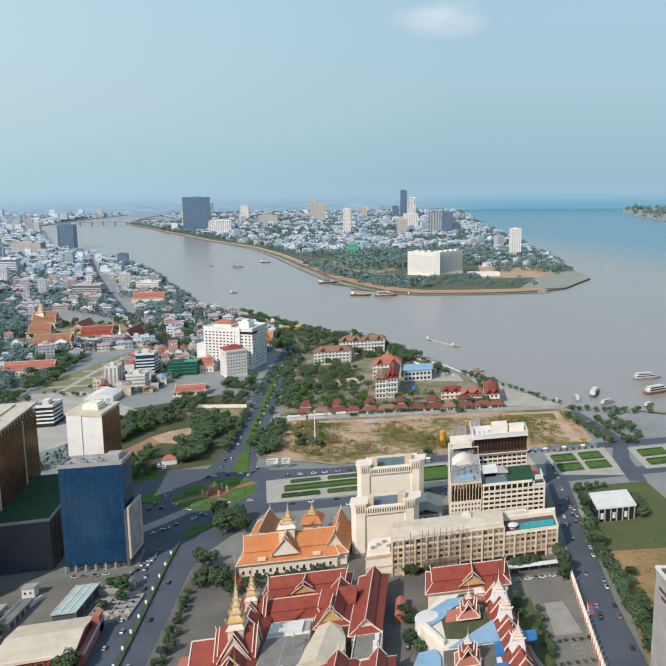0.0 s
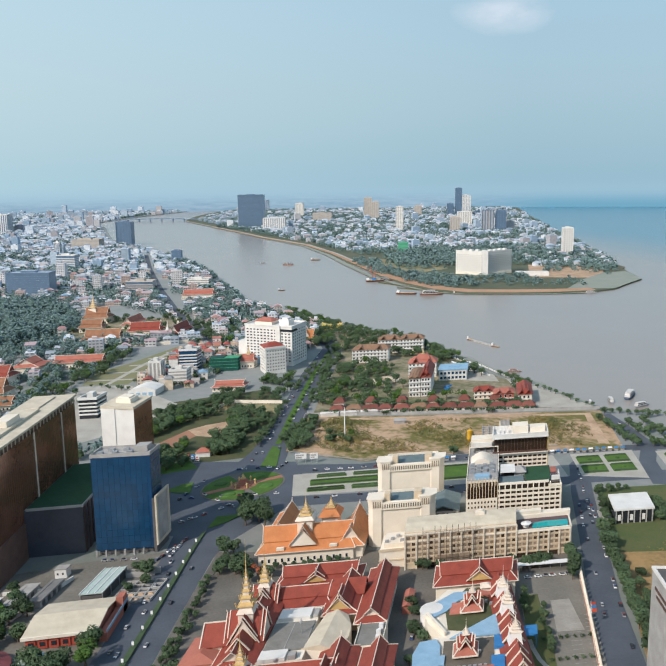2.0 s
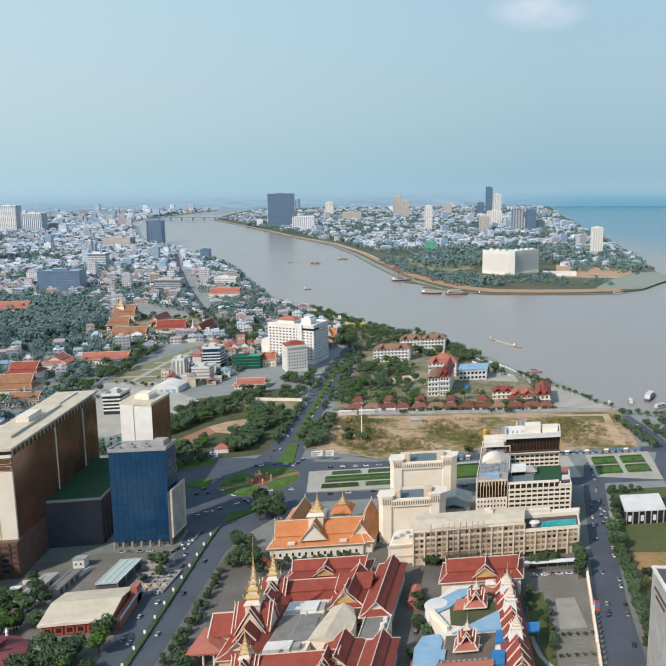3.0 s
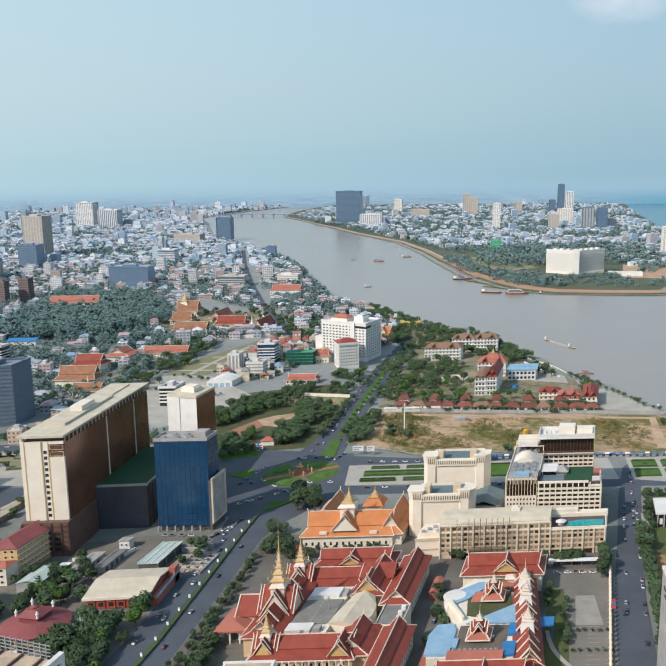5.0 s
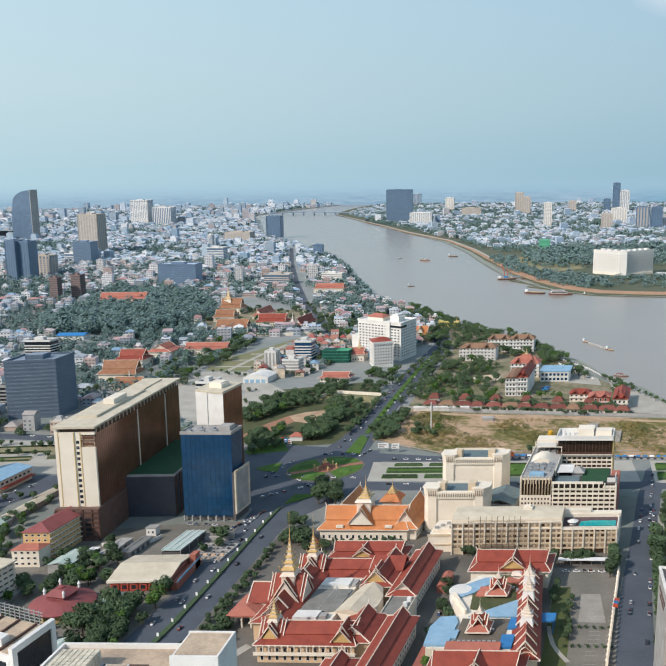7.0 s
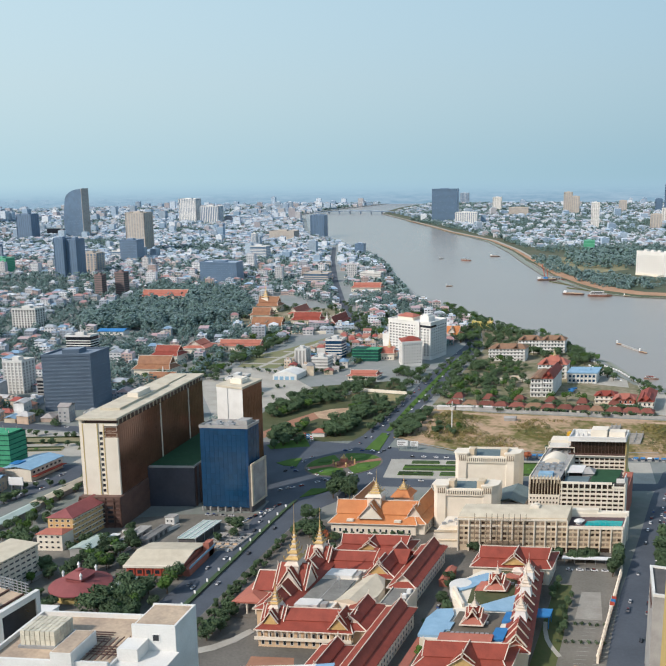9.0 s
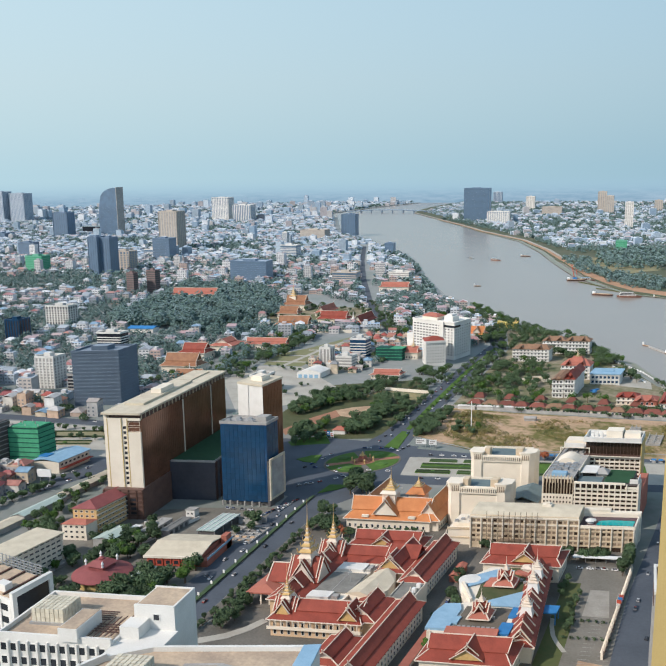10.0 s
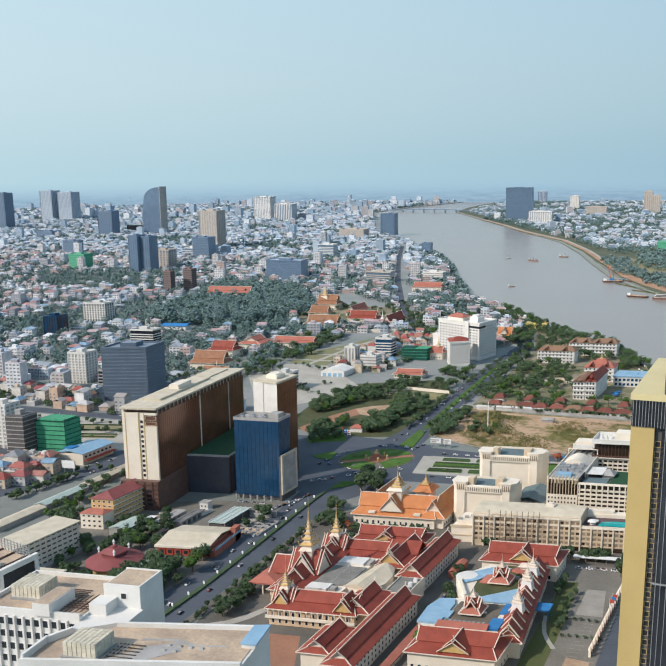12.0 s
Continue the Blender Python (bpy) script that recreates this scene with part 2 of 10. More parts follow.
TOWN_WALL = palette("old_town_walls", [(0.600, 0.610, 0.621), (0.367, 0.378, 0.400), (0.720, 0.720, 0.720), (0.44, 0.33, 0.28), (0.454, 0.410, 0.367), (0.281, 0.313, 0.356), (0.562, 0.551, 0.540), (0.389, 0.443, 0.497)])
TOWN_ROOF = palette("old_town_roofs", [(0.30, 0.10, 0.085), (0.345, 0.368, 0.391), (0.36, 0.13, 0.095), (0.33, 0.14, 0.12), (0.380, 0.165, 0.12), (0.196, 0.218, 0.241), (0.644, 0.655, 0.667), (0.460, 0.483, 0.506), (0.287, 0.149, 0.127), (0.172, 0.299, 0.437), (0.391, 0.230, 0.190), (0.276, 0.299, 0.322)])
TAN = material("tan_render", (0.50, 0.45, 0.39), (0.42, 0.37, 0.32), scale=0.1)
NET_WRAP = material("slate_net_wrap", (0.095, 0.135, 0.185), (0.07, 0.10, 0.145), rough=0.8, scale=0.1)
GARDEN_WALK = material("pale_garden_walk", (0.44, 0.42, 0.37), (0.33, 0.31, 0.27), rough=0.9, scale=0.08, fine=0.9)
PALE_GREEN = material("pale_green_sheet", (0.46, 0.54, 0.50), (0.36, 0.44, 0.41), rough=0.5, scale=0.3)
# far towers: the slate blues carry the haze in their colour
SLATE_GLASS = glassy("hazed_blue_glass", (0.07, 0.135, 0.22), rough=0.3, spec=0.5, vary=0.15)
SLATE_WALL = material("hazed_blue_cladding", (0.092, 0.155, 0.245), (0.075, 0.13, 0.205), rough=0.5)
GREY_DARK_SHEET = material("dull_grey_sheet_roof", (0.22, 0.22, 0.215), (0.15, 0.15, 0.148), rough=0.7, scale=0.3)
SCHOOL_GROUND = material("worn_school_ground", (0.30, 0.25, 0.18), (0.11, 0.125, 0.055), rough=0.95, scale=0.035, fine=0.25, contrast=0.3)
HULL = palette("boat_hulls", [(0.16, 0.14, 0.13), (0.30, 0.31, 0.33), (0.10, 0.13, 0.19), (0.22, 0.11, 0.08)], per="object")
DECK = material("weathered_white_deck", (0.68, 0.66, 0.63), (0.44, 0.42, 0.40), rough=0.7, scale=0.3, fine=1.0)
ROOF_GREEN = material("artificial_turf", (0.03, 0.085, 0.04), (0.022, 0.065, 0.03), rough=0.9, scale=0.3)
DRY_FIELD = material("dry_brown_grass", (0.34, 0.22, 0.095), (0.20, 0.145, 0.06), rough=0.95, scale=0.05, fine=0.4, contrast=0.35)
PLOT = material("overgrown_plot", (0.45, 0.31, 0.20), (0.14, 0.13, 0.038), rough=0.95, scale=0.022, fine=0.2, contrast=0.2, bump=0.4)
OCHRE_WALL = material("ochre_hall_wall", (0.68, 0.50, 0.33), (0.56, 0.40, 0.25), scale=0.2)
ROUGH_GRASS = material("rough_green_grass", (0.065, 0.10, 0.032), (0.11, 0.11, 0.045), rough=0.95, scale=0.06, fine=0.5)
GOLD_TILE = material("dull_gold_roof_tile", (0.33, 0.165, 0.085), (0.22, 0.10, 0.055), rough=0.6, scale=0.25, fine=2.5)
HOUSE_WALL = palette("house_walls", [(0.60, 0.57, 0.52), (0.58, 0.49, 0.37), (0.70, 0.69, 0.67), (0.54, 0.40, 0.30), (0.42, 0.42, 0.42), (0.46, 0.36, 0.30)], per="object")
HOUSE_ROOF = palette("house_roofs", [(0.32, 0.09, 0.075), (0.36, 0.33, 0.31), (0.34, 0.12, 0.10), (0.50, 0.49, 0.48), (0.40, 0.20, 0.14), (0.30, 0.10, 0.10), (0.22, 0.34, 0.46), (0.36, 0.17, 0.14), (0.25, 0.26, 0.27)], per="object")

# paler paint, net and panes for far things: haze put into the colour
FAR_PAINT = material("hazed_blue_grey_paint", (0.42, 0.47, 0.53), (0.34, 0.39, 0.45), rough=0.8, scale=0.1)
FAR_NET = material("hazed_green_net", (0.14, 0.40, 0.27), (0.10, 0.31, 0.21), rough=0.9, scale=0.2)
FAR_PANE = material("hazed_window_pane", (0.10, 0.115, 0.135), (0.07, 0.08, 0.10), rough=0.4, scale=0.2)
# painted haze: a sheen weight for each material
for m, k in ((HAZED_CITY_WALL, 0.8), (HAZED_CITY_ROOF, 0.9), (TOWN_ROOF, 0.6), (TOWN_WALL, 0.7), (SLATE_GLASS, 0.8), (SLATE_WALL, 0.8), (FAR_PANE, 0.9), (FAR_PAINT, 0.6), (FAR_NET, 0.4), (REED, 0.3), (NET_WRAP, 0.4), (SCRUB, 0.15)):
    dusty_haze(m, k)
# blue-green sheen adds to the painted haze on far leaves
dusty_haze(LEAF_FAR, 0.75, (0.66, 0.84, 0.95))

# river: silty here; past the streams' meeting, bluer colour with sky reflection painted in
WATER = material("river_water", (0.298, 0.262, 0.228), (0.272, 0.245, 0.216), rough=0.22, scale=0.004, fine=0.03, spec=0.42, contrast=0.8)
nt = WATER.node_tree
w_b = nt.nodes["Principled BSDF"]
w_g = nt.nodes.new("ShaderNodeNewGeometry")
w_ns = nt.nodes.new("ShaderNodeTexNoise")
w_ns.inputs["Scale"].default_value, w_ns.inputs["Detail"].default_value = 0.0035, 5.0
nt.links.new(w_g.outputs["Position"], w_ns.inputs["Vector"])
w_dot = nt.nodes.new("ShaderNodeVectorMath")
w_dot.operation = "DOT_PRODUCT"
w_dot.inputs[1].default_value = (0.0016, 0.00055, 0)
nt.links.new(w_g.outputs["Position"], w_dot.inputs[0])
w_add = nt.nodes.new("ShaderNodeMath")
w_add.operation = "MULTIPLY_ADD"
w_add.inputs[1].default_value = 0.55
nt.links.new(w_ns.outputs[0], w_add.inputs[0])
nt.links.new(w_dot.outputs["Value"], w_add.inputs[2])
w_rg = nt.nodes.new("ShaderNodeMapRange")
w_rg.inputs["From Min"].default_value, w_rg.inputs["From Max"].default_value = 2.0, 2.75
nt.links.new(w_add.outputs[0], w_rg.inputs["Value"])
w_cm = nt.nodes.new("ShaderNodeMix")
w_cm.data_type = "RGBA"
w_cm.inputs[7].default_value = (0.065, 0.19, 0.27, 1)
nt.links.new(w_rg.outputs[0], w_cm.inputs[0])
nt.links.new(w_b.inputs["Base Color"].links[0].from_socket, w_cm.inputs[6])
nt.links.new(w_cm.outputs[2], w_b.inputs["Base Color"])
w_wv = nt.nodes.new("ShaderNodeTexNoise")
w_wv.inputs["Scale"].default_value, w_wv.inputs["Detail"].default_value = 0.35, 4.0
nt.links.new(w_g.outputs["Position"], w_wv.inputs["Vector"])
w_bp = nt.nodes.new("ShaderNodeBump")
w_bp.inputs["Strength"].default_value, w_bp.inputs["Distance"].default_value = 0.25, 0.5
nt.links.new(w_wv.outputs[0], w_bp.inputs["Height"])
nt.links.new(w_bp.outputs[0], w_b.inputs["Normal"])

# ---- building tools ----


class Geo:
    """Vertices and faces of one part, in the thing's own metres; faces carry a material slot."""

    def __init__(self):
        self.v, self.f, self.m = [], [], []

    def add(self, verts, faces, slot=0):
        n = len(self.v)
        self.v += verts
        self.f += [tuple(i + n for i in f) for f in faces]
        self.m += [slot] * len(faces)
        return self

    def box(self, x0, y0, z0, x1, y1, z1, slot=0):
        v = [(x, y, z) for z in (z0, z1) for y in (y0, y1) for x in (x0, x1)]
        return self.add(v, [(0, 2, 3, 1), (4, 5, 7, 6), (0, 1, 5, 4), (1, 3, 7, 5), (3, 2, 6, 7), (2, 0, 4, 6)], slot)

    def taper(self, x0, y0, x1, y1, z0, z1, inset, slot=0):
        """A box whose top is smaller by inset on every side."""
        v = [(x0, y0, z0), (x1, y0, z0), (x1, y1, z0), (x0, y1, z0)]
        i = inset
        v += [(x0 + i, y0 + i, z1), (x1 - i, y0 + i, z1), (x1 - i, y1 - i, z1), (x0 + i, y1 - i, z1)]
        return self.add(v, [(3, 2, 1, 0), (4, 5, 6, 7), (0, 1, 5, 4), (1, 2, 6, 5), (2, 3, 7, 6), (3, 0, 4, 7)], slot)

    def gable(self, x0, y0, x1, y1, z0, z1, along="x", slot=0, thick=0.3, over=0.0):
        """A pitched roof with thickness; the ridge runs along x or y. over: how far the ridge juts past the ends."""
        if along == "x":
            ym = (y0 + y1) / 2
            prof = [(y0, z0), (ym, z1), (y1, z0), (y1, z0 - thick), (ym, z1 - thick * 1.4), (y0, z0 - thick)]
            pts = [[(x0 - (over if k in (1, 4) else 0), a, b) for k, (a, b) in enumerate(prof)], [(x1 + (over if k in (1, 4) else 0), a, b) for k, (a, b) in enumerate(prof)]]
        else:
            xm = (x0 + x1) / 2
            prof = [(x0, z0), (xm, z1), (x1, z0), (x1, z0 - thick), (xm, z1 - thick * 1.4), (x0, z0 - thick)]
            pts = [[(a, y1 + (over if k in (1, 4) else 0), b) for k, (a, b) in enumerate(prof)], [(a, y0 - (over if k in (1, 4) else 0), b) for k, (a, b) in enumerate(prof)]]
        n = len(prof)
        faces = [(k, (k + 1) % n, n + (k + 1) % n, n + k) for k in range(n)]
        faces = [tuple(reversed(f)) for f in faces]
        faces += [(0, 1, 4, 5), (1, 2, 3, 4), (n + 5, n + 4, n + 1, n), (n + 4, n + 3, n + 2, n + 1)]
        return self.add(pts[0] + pts[1], faces, slot)

    def hip(self, x0, y0, x1, y1, z0, z1, run, slot=0):
        """A hipped roof over a rectangle; run: the plan length of the hips at both ends of the longer side."""
        if x1 - x0 >= y1 - y0:
            ym = (y0 + y1) / 2
            top = [(x0 + run, ym, z1), (x1 - run, ym, z1)]
            faces = [(0, 1, 5, 4), (1, 2, 5), (2, 3, 4, 5), (3, 0, 4), (3, 2, 1, 0)]
        else:
            xm = (x0 + x1) / 2
            top = [(xm, y0 + run, z1), (xm, y1 - run, z1)]
            faces = [(0, 1, 4), (1, 2, 5, 4), (2, 3, 5), (3, 0, 4, 5), (3, 2, 1, 0)]
        return self.add([(x0, y0, z0), (x1, y0, z0), (x1, y1, z0), (x0, y1, z0)] + top, faces, slot)

    def lathe(self, x, y, prof, n=12, slot=0):
        """A turned form: profile of (radius, height)."""
        v = [(x + r * math.cos(2 * math.pi * k / n), y + r * math.sin(2 * math.pi * k / n), z) for r, z in prof for k in range(n)]
        f = [(i * n + k, i * n + (k + 1) % n, (i + 1) * n + (k + 1) % n, (i + 1) * n + k) for i in range(len(prof) - 1) for k in range(n)]
        f += [tuple(reversed(range(n))), tuple(range((len(prof) - 1) * n, len(prof) * n))]
        return self.add(v, f, slot)

    def slab(self, outline, z0, z1, slot=0):
        """An upright prism over a simple outline (any turn)."""
        area = sum(a[0] * b[1] - b[0] * a[1] for a, b in zip(outline, outline[1:] + outline[:1]))
        if area < 0:
            outline = outline[::-1]
        n = len(outline)
        v = [(x, y, z0) for x, y in outline] + [(x, y, z1) for x, y in outline]
        return self.add(v, [tuple(reversed(range(n))), tuple(range(n, 2 * n))] + [(k, (k + 1) % n, n + (k + 1) % n, n + k) for k in range(n)], slot)

    def loft(self, loops, slot=0):
        """A closed form through level loops of equal length, from the bottom up."""
        n = len(loops[0])
        v = [p for loop in loops for p in loop]
        f = [(i * n + k, i * n + (k + 1) % n, (i + 1) * n + (k + 1) % n, (i + 1) * n + k) for i in range(len(loops) - 1) for k in range(n)]
        return self.add(v, f + [tuple(reversed(range(n))), tuple(range((len(loops) - 1) * n, len(loops) * n))], slot)

    def bar(self, a, b, w, slot=0):
        """A square bar from a to b."""
        a, b = Vector(a), Vector(b)
        d = (b - a).normalized()
        s = d.cross(Vector((0, 0, 1)))
        s = s.normalized() if s.length > 0.05 else Vector((1, 0, 0))
        u = s.cross(d)
        v = [tuple(p + s * i * w / 2 + u * j * w / 2) for p in (a, b) for i, j in ((-1, -1), (1, -1), (1, 1), (-1, 1))]
        return self.add(v, [(0, 1, 2, 3), (7, 6, 5, 4), (0, 4, 5, 1), (1, 5, 6, 2), (2, 6, 7, 3), (3, 7, 4, 0)], slot)

    def mesh(self, name, mats, linear=None, smooth=False):
        me = bpy.data.meshes.new(name)
        v = self.v if linear is None else [tuple(linear @ Vector(p)) for p in self.v]
        me.from_pydata(v, [], self.f)
        for m in mats:
            me.materials.append(m)
        if len(mats) > 1:
            me.polygons.foreach_set("material_index", self.m)
        if smooth:
            me.polygons.foreach_set("use_smooth", [True] * len(self.f))
        me.update()
        return me


def axes(o, a, b):
    """The place o and the ground axes that run from o towards a and b."""
    o, a, b = Vector((*o, 0)), Vector((*a, 0)), Vector((*b, 0))
    u, v = (a - o).normalized(), (b - o).normalized()
    return o, Matrix(((u.x, v.x, 0), (u.y, v.y, 0), (0, 0, 1)))


GRID_U, GRID_V = Vector((1, 0.22, 0)).normalized(), Vector((0.125, 1, 0)).normalized()
GRID = Matrix(((GRID_U.x, GRID_V.x, 0), (GRID_U.y, GRID_V.y, 0), (0, 0, 1)))


class Thing:
    """A top-level thing: an Empty at its base with mesh parts under it."""

    def __init__(self, name, o, label, category, group="", linear=None, kind=""):
        self.ob = tagged(new(name), label, category, group, kind)
        self.ob.location = (*o[:2], o[2] if len(o) > 2 else 0)
        self.ob.empty_display_size = 1.0
        self.linear = GRID if linear is None else linear

    def part(self, name, geo, mats, label="", parent=None, smooth=False, kind=""):
        mats = mats if isinstance(mats, (list, tuple)) else [mats]
        ob = new(name, geo.mesh(name, mats, self.linear, smooth))
        ob.parent = parent or self.ob
        return tagged(ob, label, kind=kind)

    def pieces(self, name, geo, mats, places, parent=None, label=""):
        """Alike pieces that share one mesh, at places in the thing's metres."""
        mats = mats if isinstance(mats, (list, tuple)) else [mats]
        me = geo.mesh(name, mats, self.linear)
        for p in places:
            ob = new(name, me)
            ob.parent = parent or self.ob
            ob.location = self.linear @ Vector(p)
            if label:
                tagged(ob, label)


def solid(name, geo, mats, label, category, group="", kind="", linear=None, o=(0, 0, 0)):
    """A thing that is one mesh."""
    mats = mats if isinstance(mats, (list, tuple)) else [mats]
    ob = new(name, geo.mesh(name, mats, linear))
    ob.location = o
    return tagged(ob, label, category, group, kind)


def window_front(w, h, sill=True):
    """A window that faces -y: frame proud of the wall, pane set back in it. Slots: 0 frame, 1 pane."""
    g = Geo()
    t = min(0.14, w * 0.1)
    for x0, x1, z0, z1 in ((0, t, 0, h), (w - t, w, 0, h), (t, w - t, h - t, h), (t, w - t, 0, t)):
        g.add([(x0, -0.12, z0), (x1, -0.12, z0), (x1, -0.12, z1), (x0, -0.12, z1), (x0, 0, z0), (x1, 0, z0), (x1, 0, z1), (x0, 0, z1)],
              [(0, 1, 2, 3), (0, 4, 5, 1), (3, 2, 6, 7), (1, 5, 6, 2), (4, 0, 3, 7)], 0)
    g.add([(t, -0.04, t), (w - t, -0.04, t), (w - t, -0.04, h - t), (t, -0.04, h - t)], [(0, 1, 2, 3)], 1)
    return g


def turned(geo, k, ):
    """The same form turned by k quarter turns about z."""
    c, s = ((1, 0), (0, 1), (-1, 0), (0, -1))[k % 4]
    geo.v = [(c * x - s * y, s * x + c * y, z) for x, y, z in geo.v]
    return geo


def window_rows(t, w, d, z0, floor, rows, cols, win_w, win_h, sides="f", frame=None, pane=None, margin=1.0, cols_side=4, parent=None):
    """Windows over the faces of a block w by d: f the -y face, r the +x face, l the -x face, b the +y face."""
    mats = [frame or WHITE, pane or DARK_GLASS]
    for s in sides:
        n = cols if s in "fb" else cols_side
        length = w if s in "fb" else d
        step = (length - 2 * margin) / n
        k = {"f": 0, "r": 1, "b": 2, "l": 3}[s]
        places = []
        for r in range(rows):
            for c in range(n):
                a = margin + step * c + (step - win_w) / 2
                z = z0 + r * floor
                places.append({"f": (a, 0, z), "r": (w, a, z), "b": (w - a, d, z), "l": (0, d - a, z)}[s])
        t.pieces("window", turned(window_front(win_w, win_h), k), mats, places, parent)

# ---- land and water ----
WEST = [(-1110, 4735), (-1150, 4420), (-1205, 4030), (-1218, 3640), (-1225, 3400), (-1072, 3082), (-850, 2500), (-719, 2208), (-600, 2070), (-480, 1860), (-400, 1720), (-310, 1500), (-255, 1330), (-185, 1165),
        (-122, 1068), (-68, 985), (-15, 920), (47, 868), (63, 800), (90, 772), (117, 698), (142, 673), (155, 637), (165, 605), (175, 590), (215, 586), (245, 566),
        (330, 520), (520, 420), (900, 200), (1500, -400), (1500, -2500), (-4900, -2500), (-4900, 3000), (-3600, 4870)]
POINT = [(-890, 4650), (-930, 4300), (-925, 4000), (-905, 3740), (-865, 3510), (-640, 3030), (-480, 2700), (-370, 2450), (-206, 2150), (-118, 1890), (-60, 1670), (0, 1450), (45, 1340), (85, 1262),
         (125, 1228), (200, 1224), (268, 1228), (322, 1237), (363, 1266), (440, 1387), (450, 1520), (474, 1726), (523, 2201), (549, 2661), (619, 3536), (720, 4600)]
EAST = [(1262, 3150), (1330, 3600), (1416, 4015), (1580, 4480), (3000, 4000), (4100, 2600), (2300, 2700)]


def wavy(outline, step=25.0, sway=4.0, far=1500.0):
    """The outline with points put in between and pushed about a little, as banks are."""
    out = []
    for a, b in zip(outline, outline[1:] + outline[:1]):
        n = max(1, int(math.dist(a, b) / step)) if max(abs(a[0]), abs(b[0])) < far and max(a[1], b[1]) < 4000 and min(a[1], b[1]) > 300 else 1
        for k in range(n):
            x, y = a[0] + (b[0] - a[0]) * k / n, a[1] + (b[1] - a[1]) * k / n
            if 0 < k:
                x += sway * noise.noise((x * 0.02, y * 0.02, 3))
                y += sway * noise.noise((x * 0.02, y * 0.02, 9))
            out.append((x, y))
    return out


def inside(x, y, poly):
    hit = False
    for (ax, ay), (bx, by) in zip(poly, poly[1:] + poly[:1]):
        if (ay > y) != (by > y) and x < (bx - ax) * (y - ay) / (by - ay) + ax:
            hit = not hit
    return hit


def flat(name, outline, mat, z, label, category, kind="structure", thick=0.12):
    return solid(name, Geo().slab(outline, z - thick, z), mat, label, category, kind=kind)


GROUND = material("town_ground", (0.165, 0.155, 0.135), (0.07, 0.09, 0.05), rough=0.95, scale=0.02, fine=0.15, contrast=0.45)
# haze over the far ground, put in as sheen
dusty_haze(GROUND, 0.35)
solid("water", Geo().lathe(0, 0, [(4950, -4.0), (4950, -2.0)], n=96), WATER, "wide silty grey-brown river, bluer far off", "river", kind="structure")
solid("ground", Geo().slab(wavy(WEST), -6, 0), GROUND, "dusty town ground of the west bank", "ground", kind="structure")
solid("ground_point", Geo().slab(wavy(POINT, sway=10), -6, 0), POINT_SOIL, "low tongue of land between the two rivers", "ground", kind="structure")
solid("ground_far_bank", Geo().slab(wavy(EAST), -6, 0.5), REED, "flat green land beyond the far river", "ground", kind="structure")

# glowing backdrop of the distance, with land and haze painted into its colours
FAR = bpy.data.materials.new("far_haze")
FAR.use_nodes = True
nt = FAR.node_tree
nt.nodes.clear()
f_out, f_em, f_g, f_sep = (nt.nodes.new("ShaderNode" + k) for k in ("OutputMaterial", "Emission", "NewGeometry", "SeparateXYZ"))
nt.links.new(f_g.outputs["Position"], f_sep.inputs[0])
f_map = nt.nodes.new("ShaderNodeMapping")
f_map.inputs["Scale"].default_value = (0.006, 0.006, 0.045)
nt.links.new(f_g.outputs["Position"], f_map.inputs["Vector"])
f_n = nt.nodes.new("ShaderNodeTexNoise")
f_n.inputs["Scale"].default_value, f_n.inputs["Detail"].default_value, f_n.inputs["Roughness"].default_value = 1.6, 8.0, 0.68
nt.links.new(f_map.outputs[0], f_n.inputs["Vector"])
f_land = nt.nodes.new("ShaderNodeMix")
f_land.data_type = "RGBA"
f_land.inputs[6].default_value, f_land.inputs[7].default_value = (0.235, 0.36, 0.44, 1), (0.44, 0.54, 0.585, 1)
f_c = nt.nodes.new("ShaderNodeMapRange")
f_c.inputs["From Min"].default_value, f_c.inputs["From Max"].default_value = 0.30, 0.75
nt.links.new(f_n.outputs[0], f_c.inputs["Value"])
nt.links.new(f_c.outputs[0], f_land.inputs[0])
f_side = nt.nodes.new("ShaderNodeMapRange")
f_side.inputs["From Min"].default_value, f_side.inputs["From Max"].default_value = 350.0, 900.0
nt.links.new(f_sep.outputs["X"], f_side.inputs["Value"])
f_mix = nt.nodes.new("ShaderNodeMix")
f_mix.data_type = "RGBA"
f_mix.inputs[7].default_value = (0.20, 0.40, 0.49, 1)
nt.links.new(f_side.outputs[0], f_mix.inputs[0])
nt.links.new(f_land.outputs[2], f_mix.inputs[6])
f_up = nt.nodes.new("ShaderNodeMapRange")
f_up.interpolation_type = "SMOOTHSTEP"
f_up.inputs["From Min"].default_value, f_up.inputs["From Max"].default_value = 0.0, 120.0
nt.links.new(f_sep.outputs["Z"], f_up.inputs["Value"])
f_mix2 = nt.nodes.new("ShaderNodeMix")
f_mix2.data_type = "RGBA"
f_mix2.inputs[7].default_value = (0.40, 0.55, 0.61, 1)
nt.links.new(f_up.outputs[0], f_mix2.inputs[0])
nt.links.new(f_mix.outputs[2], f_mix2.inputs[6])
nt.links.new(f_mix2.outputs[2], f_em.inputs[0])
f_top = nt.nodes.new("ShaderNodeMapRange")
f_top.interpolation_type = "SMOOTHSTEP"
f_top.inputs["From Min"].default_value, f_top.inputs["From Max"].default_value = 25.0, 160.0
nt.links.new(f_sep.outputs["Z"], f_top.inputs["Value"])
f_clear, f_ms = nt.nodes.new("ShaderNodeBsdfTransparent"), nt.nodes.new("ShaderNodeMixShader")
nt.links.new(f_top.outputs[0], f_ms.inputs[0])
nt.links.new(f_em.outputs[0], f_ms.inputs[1])
